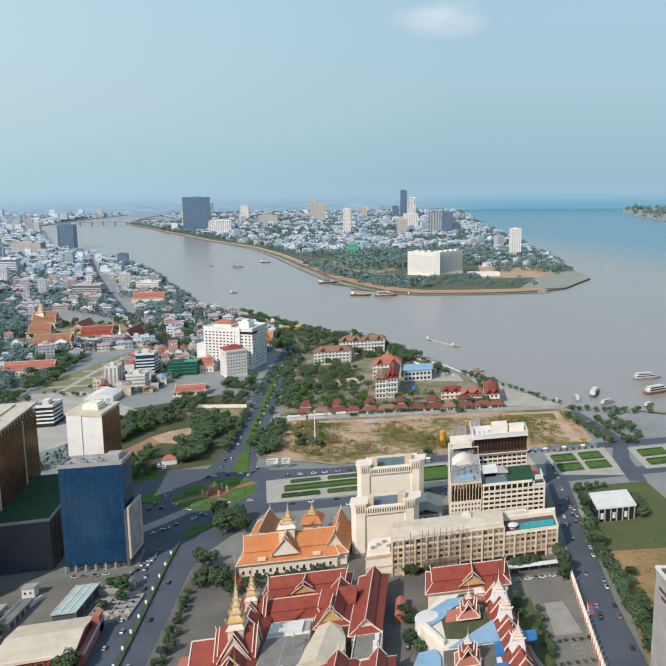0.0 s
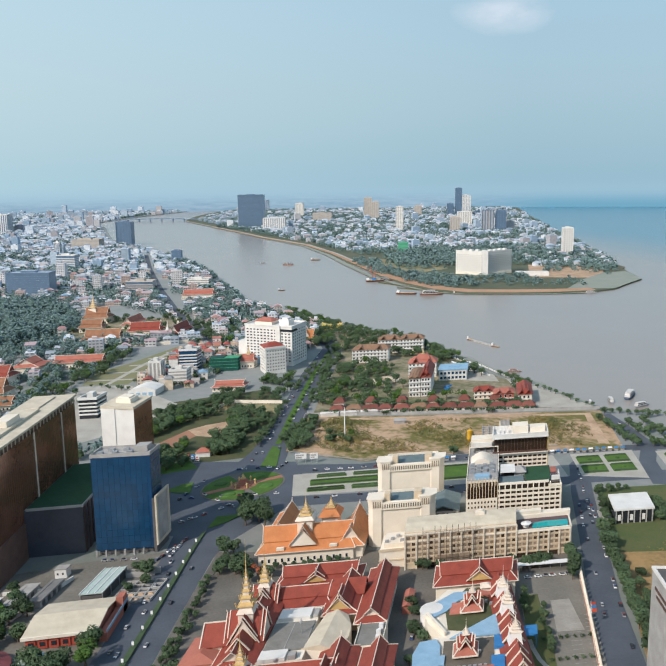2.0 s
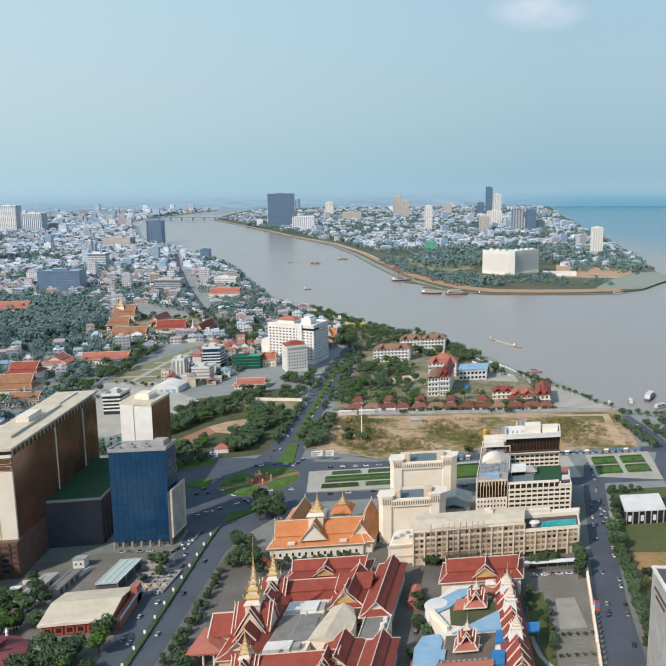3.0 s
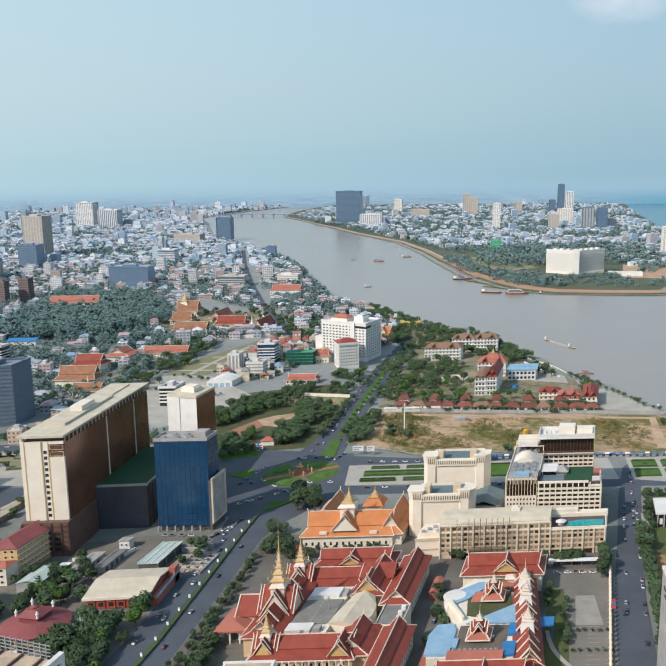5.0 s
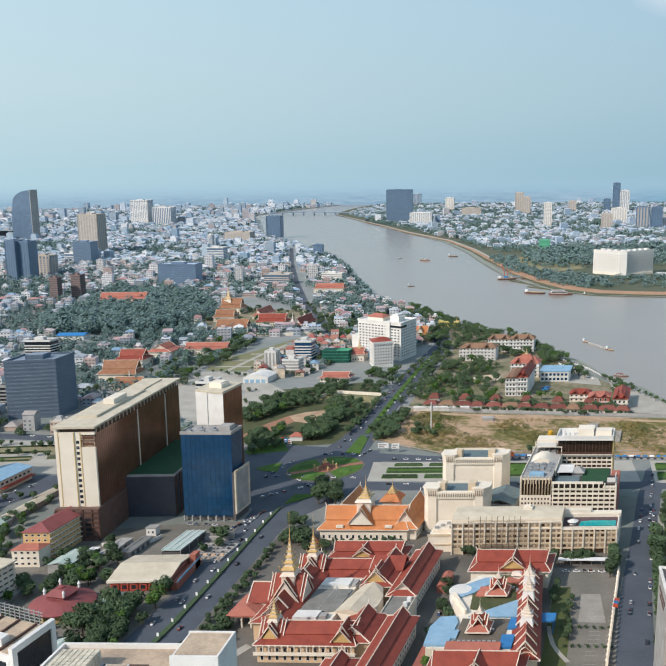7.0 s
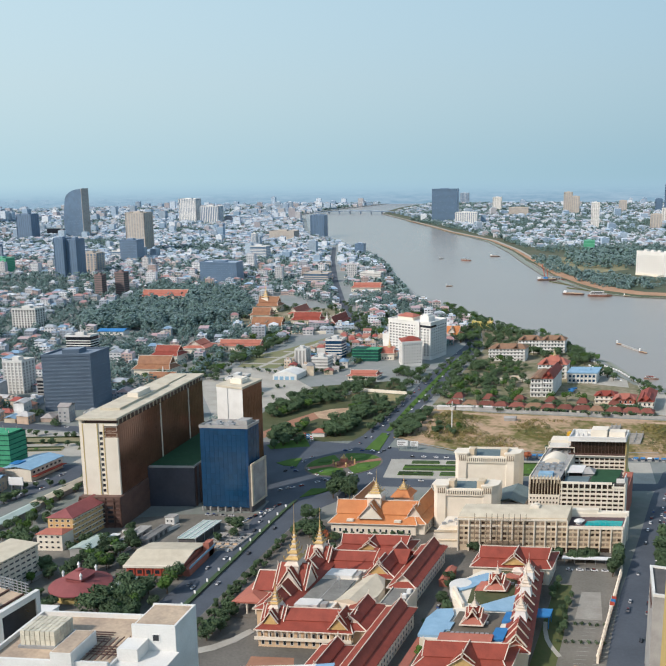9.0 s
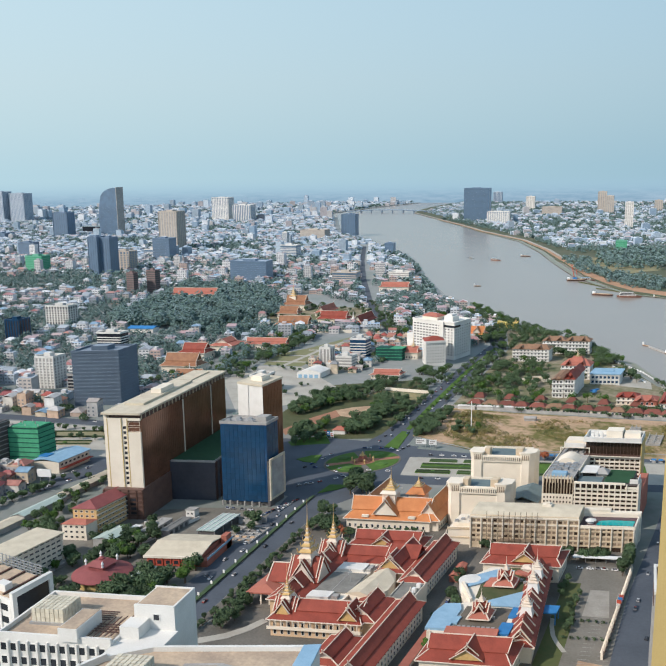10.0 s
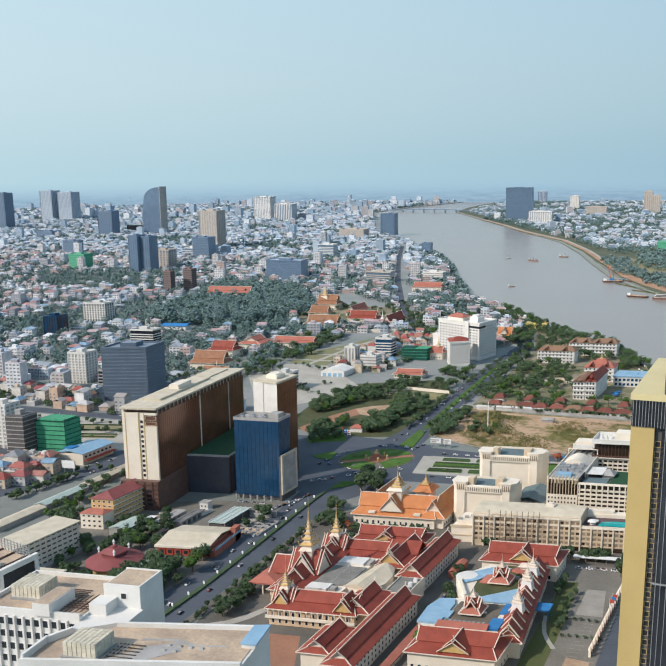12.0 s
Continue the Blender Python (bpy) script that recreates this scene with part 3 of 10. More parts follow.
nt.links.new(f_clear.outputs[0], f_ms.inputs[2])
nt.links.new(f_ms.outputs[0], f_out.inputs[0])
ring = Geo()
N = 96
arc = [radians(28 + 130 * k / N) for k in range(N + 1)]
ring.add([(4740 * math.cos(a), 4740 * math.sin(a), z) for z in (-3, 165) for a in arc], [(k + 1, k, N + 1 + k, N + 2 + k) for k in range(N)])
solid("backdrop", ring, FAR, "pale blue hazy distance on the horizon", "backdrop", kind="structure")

# ---- roads and pavements ----


def strip(name, pts, widths, mat, z, label, category="road"):
    left, right = [], []
    for k, p in enumerate(pts):
        a, b = Vector(pts[max(0, k - 1)]), Vector(pts[min(len(pts) - 1, k + 1)])
        d = (b - a).normalized()
        n = Vector((-d.y, d.x))
        w = widths[k] if isinstance(widths, (list, tuple)) else widths
        left.append((p[0] + n.x * w / 2, p[1] + n.y * w / 2))
        right.append((p[0] - n.x * w / 2, p[1] - n.y * w / 2))
    g = Geo()
    n = len(pts)
    g.add([(*p, z) for p in left] + [(*p, z) for p in right] + [(*p, z - 0.3) for p in left] + [(*p, z - 0.3) for p in right],
          [(k, n + k, n + k + 1, k + 1) for k in range(n - 1)] + [(k, k + 1, 2 * n + k + 1, 2 * n + k) for k in range(n - 1)] + [(n + k + 1, n + k, 3 * n + k, 3 * n + k + 1) for k in range(n - 1)])
    return solid(name, g, mat, label, category, kind="structure")


def wall_run(name, pts, w, mat, h, label):
    g = Geo()
    for a, b in zip(pts, pts[1:]):
        d = (Vector(b) - Vector(a)).normalized() * w / 2
        g.slab([(a[0] + d.y, a[1] - d.x), (b[0] + d.y, b[1] - d.x), (b[0] - d.y, b[1] + d.x), (a[0] - d.y, a[1] + d.x)], 0, h)
    return solid(name, g, mat, label, "wall", kind="structure")


def ring_points(c, r, n=40, a0=0.0, a1=2 * math.pi, linear=None):
    linear = linear or GRID
    return [tuple((Vector((*c, 0)) + linear @ Vector((r * math.cos(a0 + (a1 - a0) * k / n), r * math.sin(a0 + (a1 - a0) * k / n), 0)))[:2]) for k in range(n)]


HUB = (-67, 431)
strip("road", [(-100, 60), (-87, 180), (-81.5, 240), (-79.5, 285), (-77, 340), (-74, 378), (-67, 425)], [26, 24, 23, 23, 24, 34, 50], ASPHALT, 0.05, "wide dark asphalt boulevard with traffic")
strip("road_avenue", [(-66, 440), (-60, 490), (-56, 573), (-52, 703), (-43, 815), (-60, 900), (-130, 1000)], [36, 24, 21, 20, 18, 13, 10], ASPHALT, 0.05, "dark avenue with a planted median and cars")
strip("road_south", [(-560, 275), (-330, 346), (-235, 375), (-120, 389), (-67, 401), (-37, 408), (2, 416), (119, 445), (260, 474)], [13, 13, 13, 14, 16, 14, 12, 12, 12], ASPHALT, 0.055, "asphalt street along the south edge of the gardens")
strip("road_north", [(-640, 405), (-402, 434), (-283, 447), (-150, 450), (-67, 456), (0, 463), (58, 481), (125, 498), (180, 505), (300, 530)], [12, 12, 12, 14, 18, 12, 11, 11, 11, 11], ASPHALT, 0.055, "asphalt street along the north edge of the gardens")
strip("road_west", [(-222, 374), (-240, 325), (-262, 288), (-300, 215), (-340, 130)], [15, 16, 16, 16, 16], ASPHALT, 0.068, "busy asphalt street west of the hotel")
# wider than the street: dark asphalt stands in for tree shade west of it
strip("road_side", [(92, 120), (99, 220), (103, 266), (107, 310), (116, 370), (124, 425), (132, 470), (150, 500)], [14, 14, 14, 13, 12, 12, 11, 10], ASPHALT, 0.064, "narrow asphalt side street lined with parked cars")
strip("road_quay", [(172, 440), (176, 480), (186, 510), (180, 555), (176, 580)], [10, 10, 10, 9, 8], ASPHALT, 0.066, "asphalt street that leads to the ferry landing")
strip("road_riverside", [(-162, 828), (-215, 940), (-267, 1052), (-360, 1300), (-458, 1581), (-560, 1900)], [11, 11, 11, 10, 10, 9], ASPHALT, 0.05, "grey riverside road past the palace")
solid("road_hub", Geo().slab(ring_points(HUB, 34), -0.2, 0.06), ASPHALT, "round asphalt junction", "roundabout", kind="structure")

flat("road_apron", [(-150, 392), (-150, 444), (-100, 470), (-40, 472), (-36, 404), (-60, 358), (-92, 362)], ASPHALT, 0.045, "wide asphalt apron round the junction", "road")
flat("ground_palace", [(-395, 800), (-400, 1010), (-250, 1010), (-200, 905), (-196, 850), (-225, 836)], SCHOOL_GROUND, 0.04, "worn green grounds of the palace", "garden")
flat("pavement_gardens", [(-37, 416), (-40, 449), (120, 488), (122, 451)], GARDEN_WALK, 0.07, "pale paved walks of the public garden", "pavement")
flat("pavement_gardens_east", [(130, 452), (131, 490), (172, 500), (168, 450)], GARDEN_WALK, 0.07, "pale paved walks of the public garden", "pavement")
flat("pavement_gardens_quay", [(184, 460), (186, 498), (280, 520), (280, 478)], GARDEN_WALK, 0.07, "pale paved walks of the public garden", "pavement")
flat("pavement_gardens_west", [(-560, 285), (-620, 395), (-402, 425), (-283, 438), (-165, 441), (-160, 398), (-235, 384), (-330, 355)], GARDEN_WALK, 0.07, "pale paved walks of the public garden", "pavement")
flat("ground_building_plot", [(-50, 492), (-46, 570), (10, 572), (175, 590), (168, 500), (60, 490), (0, 474)], PLOT, 0.085, "vacant building plot of bare earth and dry scrub", "vacant lot")
flat("ground_brown_field", [(110, 260), (128, 374), (160, 380), (205, 330), (190, 250)], DRY_FIELD, 0.07, "dry brown grass field behind the street trees", "field")
flat("ground_pavilion", [(127, 382), (133, 432), (176, 440), (178, 384)], ROUGH_GRASS, 0.06, "dark green grounds round the pavilion", "garden")
flat("ground_green_verge", [(122, 352), (127, 382), (180, 388), (182, 358)], ROUGH_GRASS, 0.1, "green corner of the dry field", "lawn")
flat("pavement_car_park", [(72, 328), (100, 334), (98, 290), (92, 200), (76, 200), (70, 260)], material("car_park_concrete", (0.23, 0.215, 0.185), (0.14, 0.13, 0.11), rough=0.9, scale=0.05, fine=0.9), 0.06, "grey concrete car park with worn bays", "car park")
flat("pavement_forecourt", [(-68, 180), (-63, 300), (-60, 345), (28, 352), (100, 360), (92, 180), (-20, 180)], PAVING, 0.04, "concrete yard round the assembly halls", "yard")
flat("ground_sandy_yard", [(-37, 217), (-20.5, 221), (-13, 200), (-16, 180), (-34, 182)], RED_EARTH, 0.08, "sandy brown bare yard beside the assembly", "yard")
strip("driveway", [(-44, 234), (-48.5, 225), (-54, 218), (-61, 212.5), (-70, 206)], [3.4, 3.8, 4.0, 4.0, 4.4], GARDEN_WALK, 0.2, "pale curved driveway into the assembly grounds")
flat("lawn_court", [(66, 232), (68.6, 262), (72.6, 310), (79.6, 311), (78.2, 268), (75.5, 232)], ROUGH_GRASS, 0.08, "narrow dark lawn beside the court gallery", "lawn")
strip("garden_path", [(70.5, 276), (70.8, 270), (72.0, 263), (74.0, 258), (77.5, 252)], [1.6, 1.8, 1.8, 1.9, 2.0], GARDEN_WALK, 0.14, "pale curved path across the court lawn", "path")
bay = Thing("parking_marking", (81.5, 240), "worn white bay lines on the car park", "marking", "", GRID, kind="structure")
bay.pieces("bay_line", Geo().box(0, -0.07, 0.07, 4.6, 0.07, 0.085), GREY_C, [(x, 3.0 * k, 0) for k in range(19) for x in (0, 7.2)])
flat("pavement_plaza", [(-262, 600), (-250, 655), (-208, 662), (-176, 630), (-150, 603), (-158, 552), (-195, 500)], GARDEN_WALK, 0.06, "wide pale plaza of worn concrete", "plaza")
flat("lawn_palace", [(-249, 660), (-210, 664), (-206, 714), (-203, 775), (-196, 834), (-209, 822), (-233, 749), (-254, 706)], material("faded_palace_lawn", (0.17, 0.20, 0.09), (0.23, 0.20, 0.12), rough=0.95, scale=0.05, fine=0.6), 0.07, "green lawn in front of the palace", "lawn")
for k in range(5):
    strip("lawn_path", [(-250 + 9.5 * k, 676 + 30 * k), (-207 + 2.2 * k, 684 + 30 * k)], 4.0, GARDEN_WALK, 0.12, "pale path across the palace lawn", "path")
strip("lawn_path", [(-228, 662), (-219, 740), (-201, 826)], 4.5, GARDEN_WALK, 0.13, "pale path along the palace lawn", "path")
flat("ground_red_yard", [(-146, 474), (-136, 510), (-125, 535), (-116, 522), (-128, 494), (-138, 466)], RED_EARTH, 0.055, "reddish bare earth yard among trees", "yard")
flat("ground_bare_yard", [(-125, 535), (-115, 547), (-102, 556), (-94, 534), (-105, 520), (-116, 522)], BARE, 0.055, "dusty bare yard among trees", "yard")
flat("ground_pitch", [(-118, 582), (-106, 604), (-68, 604), (-68, 578), (-88, 586)], SCRUB, 0.055, "dry yellow grass pitch beside the avenue", "pitch")
wall_run("pitch_wall", [(-119, 583), (-106, 606), (-67, 606)], 0.7, CREAM, 2.6, "pale cream wall along the dry pitch")
flat("ground_corner_lawn", [(-100, 458), (-124, 445), (-130, 452), (-110, 476)], LAWN, 0.09, "green corner lawn beside the junction", "lawn")
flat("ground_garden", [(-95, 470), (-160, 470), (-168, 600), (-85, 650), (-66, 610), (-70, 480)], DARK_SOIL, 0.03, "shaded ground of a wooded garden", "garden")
flat("ground_school", [(-40, 580), (-30, 800), (-48, 905), (-15, 912), (45, 858), (60, 800), (85, 765), (115, 690), (140, 668), (160, 600)], SCHOOL_GROUND, 0.035, "shaded green riverside grounds", "garden")
flat("pavement_quay", [(140, 668), (118, 690), (130, 600), (176, 594)], GARDEN_WALK, 0.08, "pale paved quay terrace by the river", "quay")
flat("pavement_school_court", [(66, 700), (70, 726), (90, 738), (110, 702), (111, 678), (82, 682)], GARDEN_WALK, 0.085, "pale paved school court by the river", "yard")
flat("pavement_landing", [(95, 690), (88, 740), (112, 695)], PAVING, 0.08, "pale paved terrace by the river", "quay")
flat("ground_yard_west", [(-185, 180), (-190, 300), (-130, 330), (-88, 345), (-92, 240), (-98, 180)], material("worn_yard_concrete", (0.22, 0.205, 0.18), (0.12, 0.115, 0.095), rough=0.95, scale=0.06, fine=0.7), 0.045, "paved yards and lanes west of the boulevard", "yard")
strip("ground_sand_bank", [(-640, 3035), (-480, 2708), (-368, 2458), (-202, 2158), (-112, 1900), (-52, 1680), (8, 1466), (56, 1356), (100, 1282), (140, 1250), (205, 1245), (268, 1249), (330, 1262)],
      [10, 10, 11, 12, 13, 15, 20, 26, 32, 32, 30, 30, 24], SAND, 0.3, "orange-brown sandy bank of the point", "river bank")
strip("ground_reeds", [(-480, 2690), (-205, 2130), (-120, 1860), (-68, 1650), (-14, 1450), (34, 1335), (80, 1250), (130, 1222), (200, 1219), (262, 1222), (330, 1236)],
      [9, 11, 12, 12, 10, 9, 7, 4, 4, 4, 9], REED, -0.9, "green reeds along the water's edge", "reeds")
strip("promenade", [(-862, 3500), (-640, 3040), (-478, 2714), (-364, 2464), (-198, 2164), (-108, 1906), (-48, 1686), (4, 1500)], [9, 9, 8, 8, 8, 7, 6, 5], GARDEN_WALK, 0.45, "pale paved promenade along the bank of the point")
flat("ground_reeds_point", [(290, 1262), (365, 1270), (440, 1388), (446, 1500), (400, 1480), (340, 1380)], REED, 0.25, "green reeds on the tip of the point", "reeds")
strip("ground_reeds_quay", [(47, 874), (66, 800), (92, 776), (119, 702), (144, 677), (157, 640), (178, 596), (220, 590), (260, 575), (330, 530)], [5, 6, 8, 8, 6, 6, 5, 6, 10, 16], REED, -0.8, "weedy green water's edge", "reeds")
flat("ground_field_hotel", [(-20, 1560), (60, 1480), (130, 1560), (110, 1700), (-10, 1760)], SCRUB, 0.2, "brown fallow field beside the riverside hotel", "field")
flat("ground_field_point", [(260, 1420), (380, 1400), (420, 1560), (290, 1620)], BARE, 0.2, "bare brown field on the point", "field")

# ---- large buildings ----


def tower(name, o, w, d, h, wall, glass, label, style="bands", floor=3.4, linear=None, cap=1.5, bays=5, turn=0.0, group="", cat="tower"):
    """A tower block: body, floor bands or fins, roof parapet and plant room."""
    lin = linear if linear is not None else Matrix.Rotation(radians(turn), 3, "Z")
    t = Thing(name, o, label, cat, group, lin)
    body = t.part("body", Geo().box(0, 0, 0, w, d, h), glass)
    n = int(h / floor)
    far = o[1] > 1900
    if style in ("bands", "grid"):
        band = Geo()
        if far:
            for k in range(1, n):
                band.box(-0.25, -0.25, k * floor, w + 0.25, d + 0.25, k * floor + floor * 0.42)
            t.part("floor_band", band, wall, kind="stuff")
        else:
            t.pieces("floor_band", band.box(-0.25, -0.25, 0, w + 0.25, d + 0.25, floor * 0.42), wall, [(0, 0, k * floor) for k in range(1, n)])
    if style in ("fins", "grid"):
        bw = max(0.5, w / bays * 0.4)
        nd = max(2, int(d / w * bays))
        pier, side = Geo().box(-bw / 2, -0.35, 0, bw / 2, 0, h), Geo().box(0, -bw / 2, 0, 0.35, bw / 2, h)
        t.pieces("pier", pier, wall, [(w * k / bays, 0, 0) for k in range(bays + 1)])
        t.pieces("side_pier", side, wall, [(w, d * k / nd, 0) for k in range(nd + 1)])
        t.pieces("west_pier", side, wall, [(-0.35, d * k / nd, 0) for k in range(nd + 1)])
    par = Geo()
    for x0, y0, x1, y1 in ((-0.4, -0.4, w + 0.4, 0.5), (-0.4, d - 0.5, w + 0.4, d + 0.4), (-0.4, 0.5, 0.5, d - 0.5), (w - 0.5, 0.5, w + 0.4, d - 0.5)):
        par.box(x0, y0, h - 0.5, x1, y1, h + cap)
    t.part("parapet", par, wall)
    t.part("plant_room", Geo().box(w * 0.3, d * 0.3, h, w * 0.65, d * 0.7, h + cap + 2.2), wall)
    return t

# ---- the bronze hotel and the blue tower ----
o, lin = axes((-171, 304), (-152, 309), (-172, 404))
t = Thing("hotel_tower", o, "bronze glass hotel slab with a cream gable end", "hotel", linear=lin)
W, D, H = 19.0, 98.0, 60.2
t.part("podium", Geo().box(-2.5, -3.5, 0, W + 1.0, 26, 17.5), material("podium_stone", (0.17, 0.105, 0.085), (0.115, 0.07, 0.058), rough=0.5, scale=0.3), "dark brown podium")
t.pieces("podium_rail", Geo().box(-2.8, -3.9, 0, W + 1.3, -3.4, 0.8), BROWN_TRIM, [(0, 0, z) for z in (2, 4.6, 7.2, 9.8, 12.4, 15.0)])
t.pieces("podium_post", Geo().box(0, -4.0, 0, 0.6, -3.4, 17), BROWN_TRIM, [(x, 0, 0) for x in (-2.4, 2.2, 6.8, 11.4, 16, 19.4)])
t.pieces("podium_window", Geo().box(0, -3.62, 0, 3.4, -3.48, 1.4), DARK_GLASS, [(x, 0, z) for x in (-1.2, 3.4, 8.0, 12.6) for z in (3.0, 5.6, 8.2, 10.8)])
body = t.part("body", Geo().box(0, 0.6, 0, W, D, H - 4.0), BROWN_GLASS)
t.part("gable_end", Geo().box(0.2, -0.5, 17.5, 8.6, 0.6, H - 3).box(11.4, -0.5, 17.5, W - 0.1, 0.6, H - 11).box(8.6, -0.1, 17.5, 11.4, 0.6, H - 3).box(11.4, -0.5, H - 4.4, W - 0.1, 0.6, H - 3), CREAM, "cream rendered gable end")
t.part("corner_pier", Geo().box(-1.6, -0.2, 17.5, 0.0, 5, H - 1.2), CREAM)
t.pieces("window", window_front(1.9, 1.9), [CREAM, DARK_GLASS], [(9.0, -0.1, 19 + 2.9 * k) for k in range(12)])
t.pieces("edge_strip", Geo().box(0, -0.62, 17.5, 0.45, -0.5, H - 3.2), GOLD_WALL, [(0.25, 0, 0), (8.1, 0, 0), (11.5, 0, 0)], label="ochre vertical edge strip")
t.pieces("balcony", window_front(6.4, 2.2), [CREAM, BROWN_GLASS], [(11.9, 0.4, H - 10.6), (11.9, 0.4, H - 7.4)])
t.pieces("gallery_post", Geo().box(0, 0, H - 4.0, 0.4, 0.4, H - 0.8), BEIGE, [(x, 1.5 + k * 4.0, 0) for k in range(25) for x in (0.1, W - 0.5)])
t.part("roof_terrace", Geo().box(0.8, 1.0, H - 4.0, W - 0.8, D - 1, H - 1.0), BROWN_TRIM)
t.part("roof", Geo().box(-2.0, -2.0, H - 0.8, W + 1.0, D + 1, H + 0.3), PALE_ROOF, "flat cream roof slab")
t.part("roof_upstand", Geo().box(2, 14, H + 0.3, W - 6, D - 30, H + 1.5).box(4, D - 27, H + 0.3, W - 8, D - 4, H + 1.0), PALE_ROOF)
t.part("plant_room", Geo().box(5, 36, H + 1.5, 11, 50, H + 4.2), CREAM)
t.pieces("glazing_band", Geo().box(-0.05, 1.0, 0, W + 0.06, D + 0.1, 0.22), BROWN_GLASS, [(0, 0, 3.2 + 3.05 * k) for k in range(17)])
t.pieces("mullion", Geo().box(W, 0, 0, W + 0.1, 0.12, H - 5), BROWN_GLASS, [(0, 2.0 + 2.0 * k, 0) for k in range(48)])
t.pieces("light_strip", Geo().box(W, 0, 12, W + 0.55, 0.5, H - 4), CREAM, [(0, y, 0) for y in (44, 78)], label="pale vertical trim strip")
t.part("side_podium", Geo().box(W, 27, 0, 45.5, 90, 23.5), glassy("dark_podium", (0.055, 0.06, 0.082), rough=0.3, spec=0.7), "dark podium block")
t.part("roof_garden", Geo().box(W + 0.6, 27.8, 23.5, 44.8, 89, 23.9), ROOF_GREEN, "dark green roof of the podium")
t.part("podium_rim", Geo().box(W + 1, 26.7, 23.1, 45.8, 27.3, 24.3).box(45.2, 27.3, 23.1, 45.8, 90, 24.3), GREY_C)
t.pieces("podium_pier", Geo().box(45.5, 0, 0, 45.9, 1.6, 23.4), BROWN_TRIM, [(0, 28 + 5.2 * k, 0) for k in range(12)])

o, lin = axes((-120.5, 339), (-98, 343.5), (-118.5, 356))
t = Thing("office_tower", o, "dark blue glass office tower with rooftop plant", "tower", linear=lin)
W, D, H = 26.8, 12.0, 48.4
t.part("body", Geo().box(0, 0, 2.5, W, D, H), BLUE_GLASS)
t.part("base", Geo().box(1, 1, 0, W - 1, D - 1, 2.5), DARK_C)
t.pieces("column", Geo().box(0, 0, 0, 0.7, 0.7, 3.0), GREY_C, [(0.2 + 4.3 * k, -1.4, 0) for k in range(6)])
t.pieces("glass_panel", Geo().box(0.05, -0.14, 0.05, 2.45, 0, 3.05), BLUE_PANEL, [(0.2 + 2.52 * c, 0, 3.0 + 3.2 * r) for r in range(14) for c in range(10)])
t.pieces("side_glass_panel", Geo().box(0, 0.05, 0.05, 0.14, 2.6, 3.05), BLUE_PANEL, [(W, 0.3 + 2.75 * c, 3.0 + 3.2 * r) for r in range(14) for c in range(4)])
t.part("roof", Geo().box(-0.3, -0.3, H, W + 0.3, D + 0.3, H + 0.5), GREY_C)
par = Geo()
for x0, y0, x1, y1 in ((-0.3, -0.3, W + 0.3, 0.1), (-0.3, D - 0.1, W + 0.3, D + 0.3), (-0.3, 0.1, 0.1, D - 0.1), (W - 0.1, 0.1, W + 0.3, D - 0.1)):
    par.box(x0, y0, H + 0.5, x1, y1, H + 1.7)
t.part("parapet", par, GREY_C)
t.pieces("roof_unit", Geo().box(0, 0, H + 0.5, 2.6, 1.8, H + 2.0), STEEL, [(2 + 3.4 * k, 2 + (k % 2) * 4.5, 0) for k in range(5)])
t.part("plant_room", Geo().box(18, 5, H + 0.5, 24, 11, H + 3.2), GREY_C)
t.part("screen_frame", Geo().box(W + 1.5, -1, 4, W + 2.3, 15, 5.2).box(W + 1.5, -1, 27.2, W + 2.3, 15, 28.4).box(W + 1.5, -1, 5.2, W + 2.3, 0.4, 27.2).box(W + 1.5, 13.6, 5.2, W + 2.3, 15, 27.2), PALE_ROOF, "pale frame of a large wall screen")
t.part("screen", Geo().box(W + 1.4, 0.4, 5.2, W + 1.9, 13.6, 27.2), GREY_C)
t.part("screen_block", Geo().box(W, -0.5, 0, W + 1.4, 14.5, 27.2), DARK_C)

o, lin = axes((-127, 375), (-110, 373), (-124, 397))
t = Thing("hotel_annex", o, "slender tower with a blank white end and bronze glass side", "tower", linear=lin)
W, D, H = 17.0, 22.0, 63.0
t.part("body", Geo().box(0.2, 0.2, 0, W, D, H - 1), BROWN_GLASS)
t.part("white_end", Geo().box(-0.3, -0.4, 0, W * 0.42, 0.2, H).box(W * 0.42, 0.0, 0, W + 0.2, 0.2, H - 0.6), WHITE, "blank white end wall")
t.pieces("mullion", Geo().box(W, 0, 2, W + 0.1, 0.12, H - 2), BROWN_GLASS, [(0, 1.5 + 1.7 * k, 0) for k in range(12)])
t.pieces("glazing_band", Geo().box(W, 0.3, 0, W + 0.06, D, 0.2), BROWN_GLASS, [(0, 0, 3 + 3.1 * k) for k in range(19)])
t.part("roof", Geo().box(-0.5, -0.5, H - 1, W + 0.4, D + 0.4, H + 0.3), PALE_ROOF)
t.part("plant_room", Geo().box(5, 6, H + 0.3, 13, 15, H + 2.6).box(6, 7, H + 2.6, 12, 14, H + 3.2), CREAM)

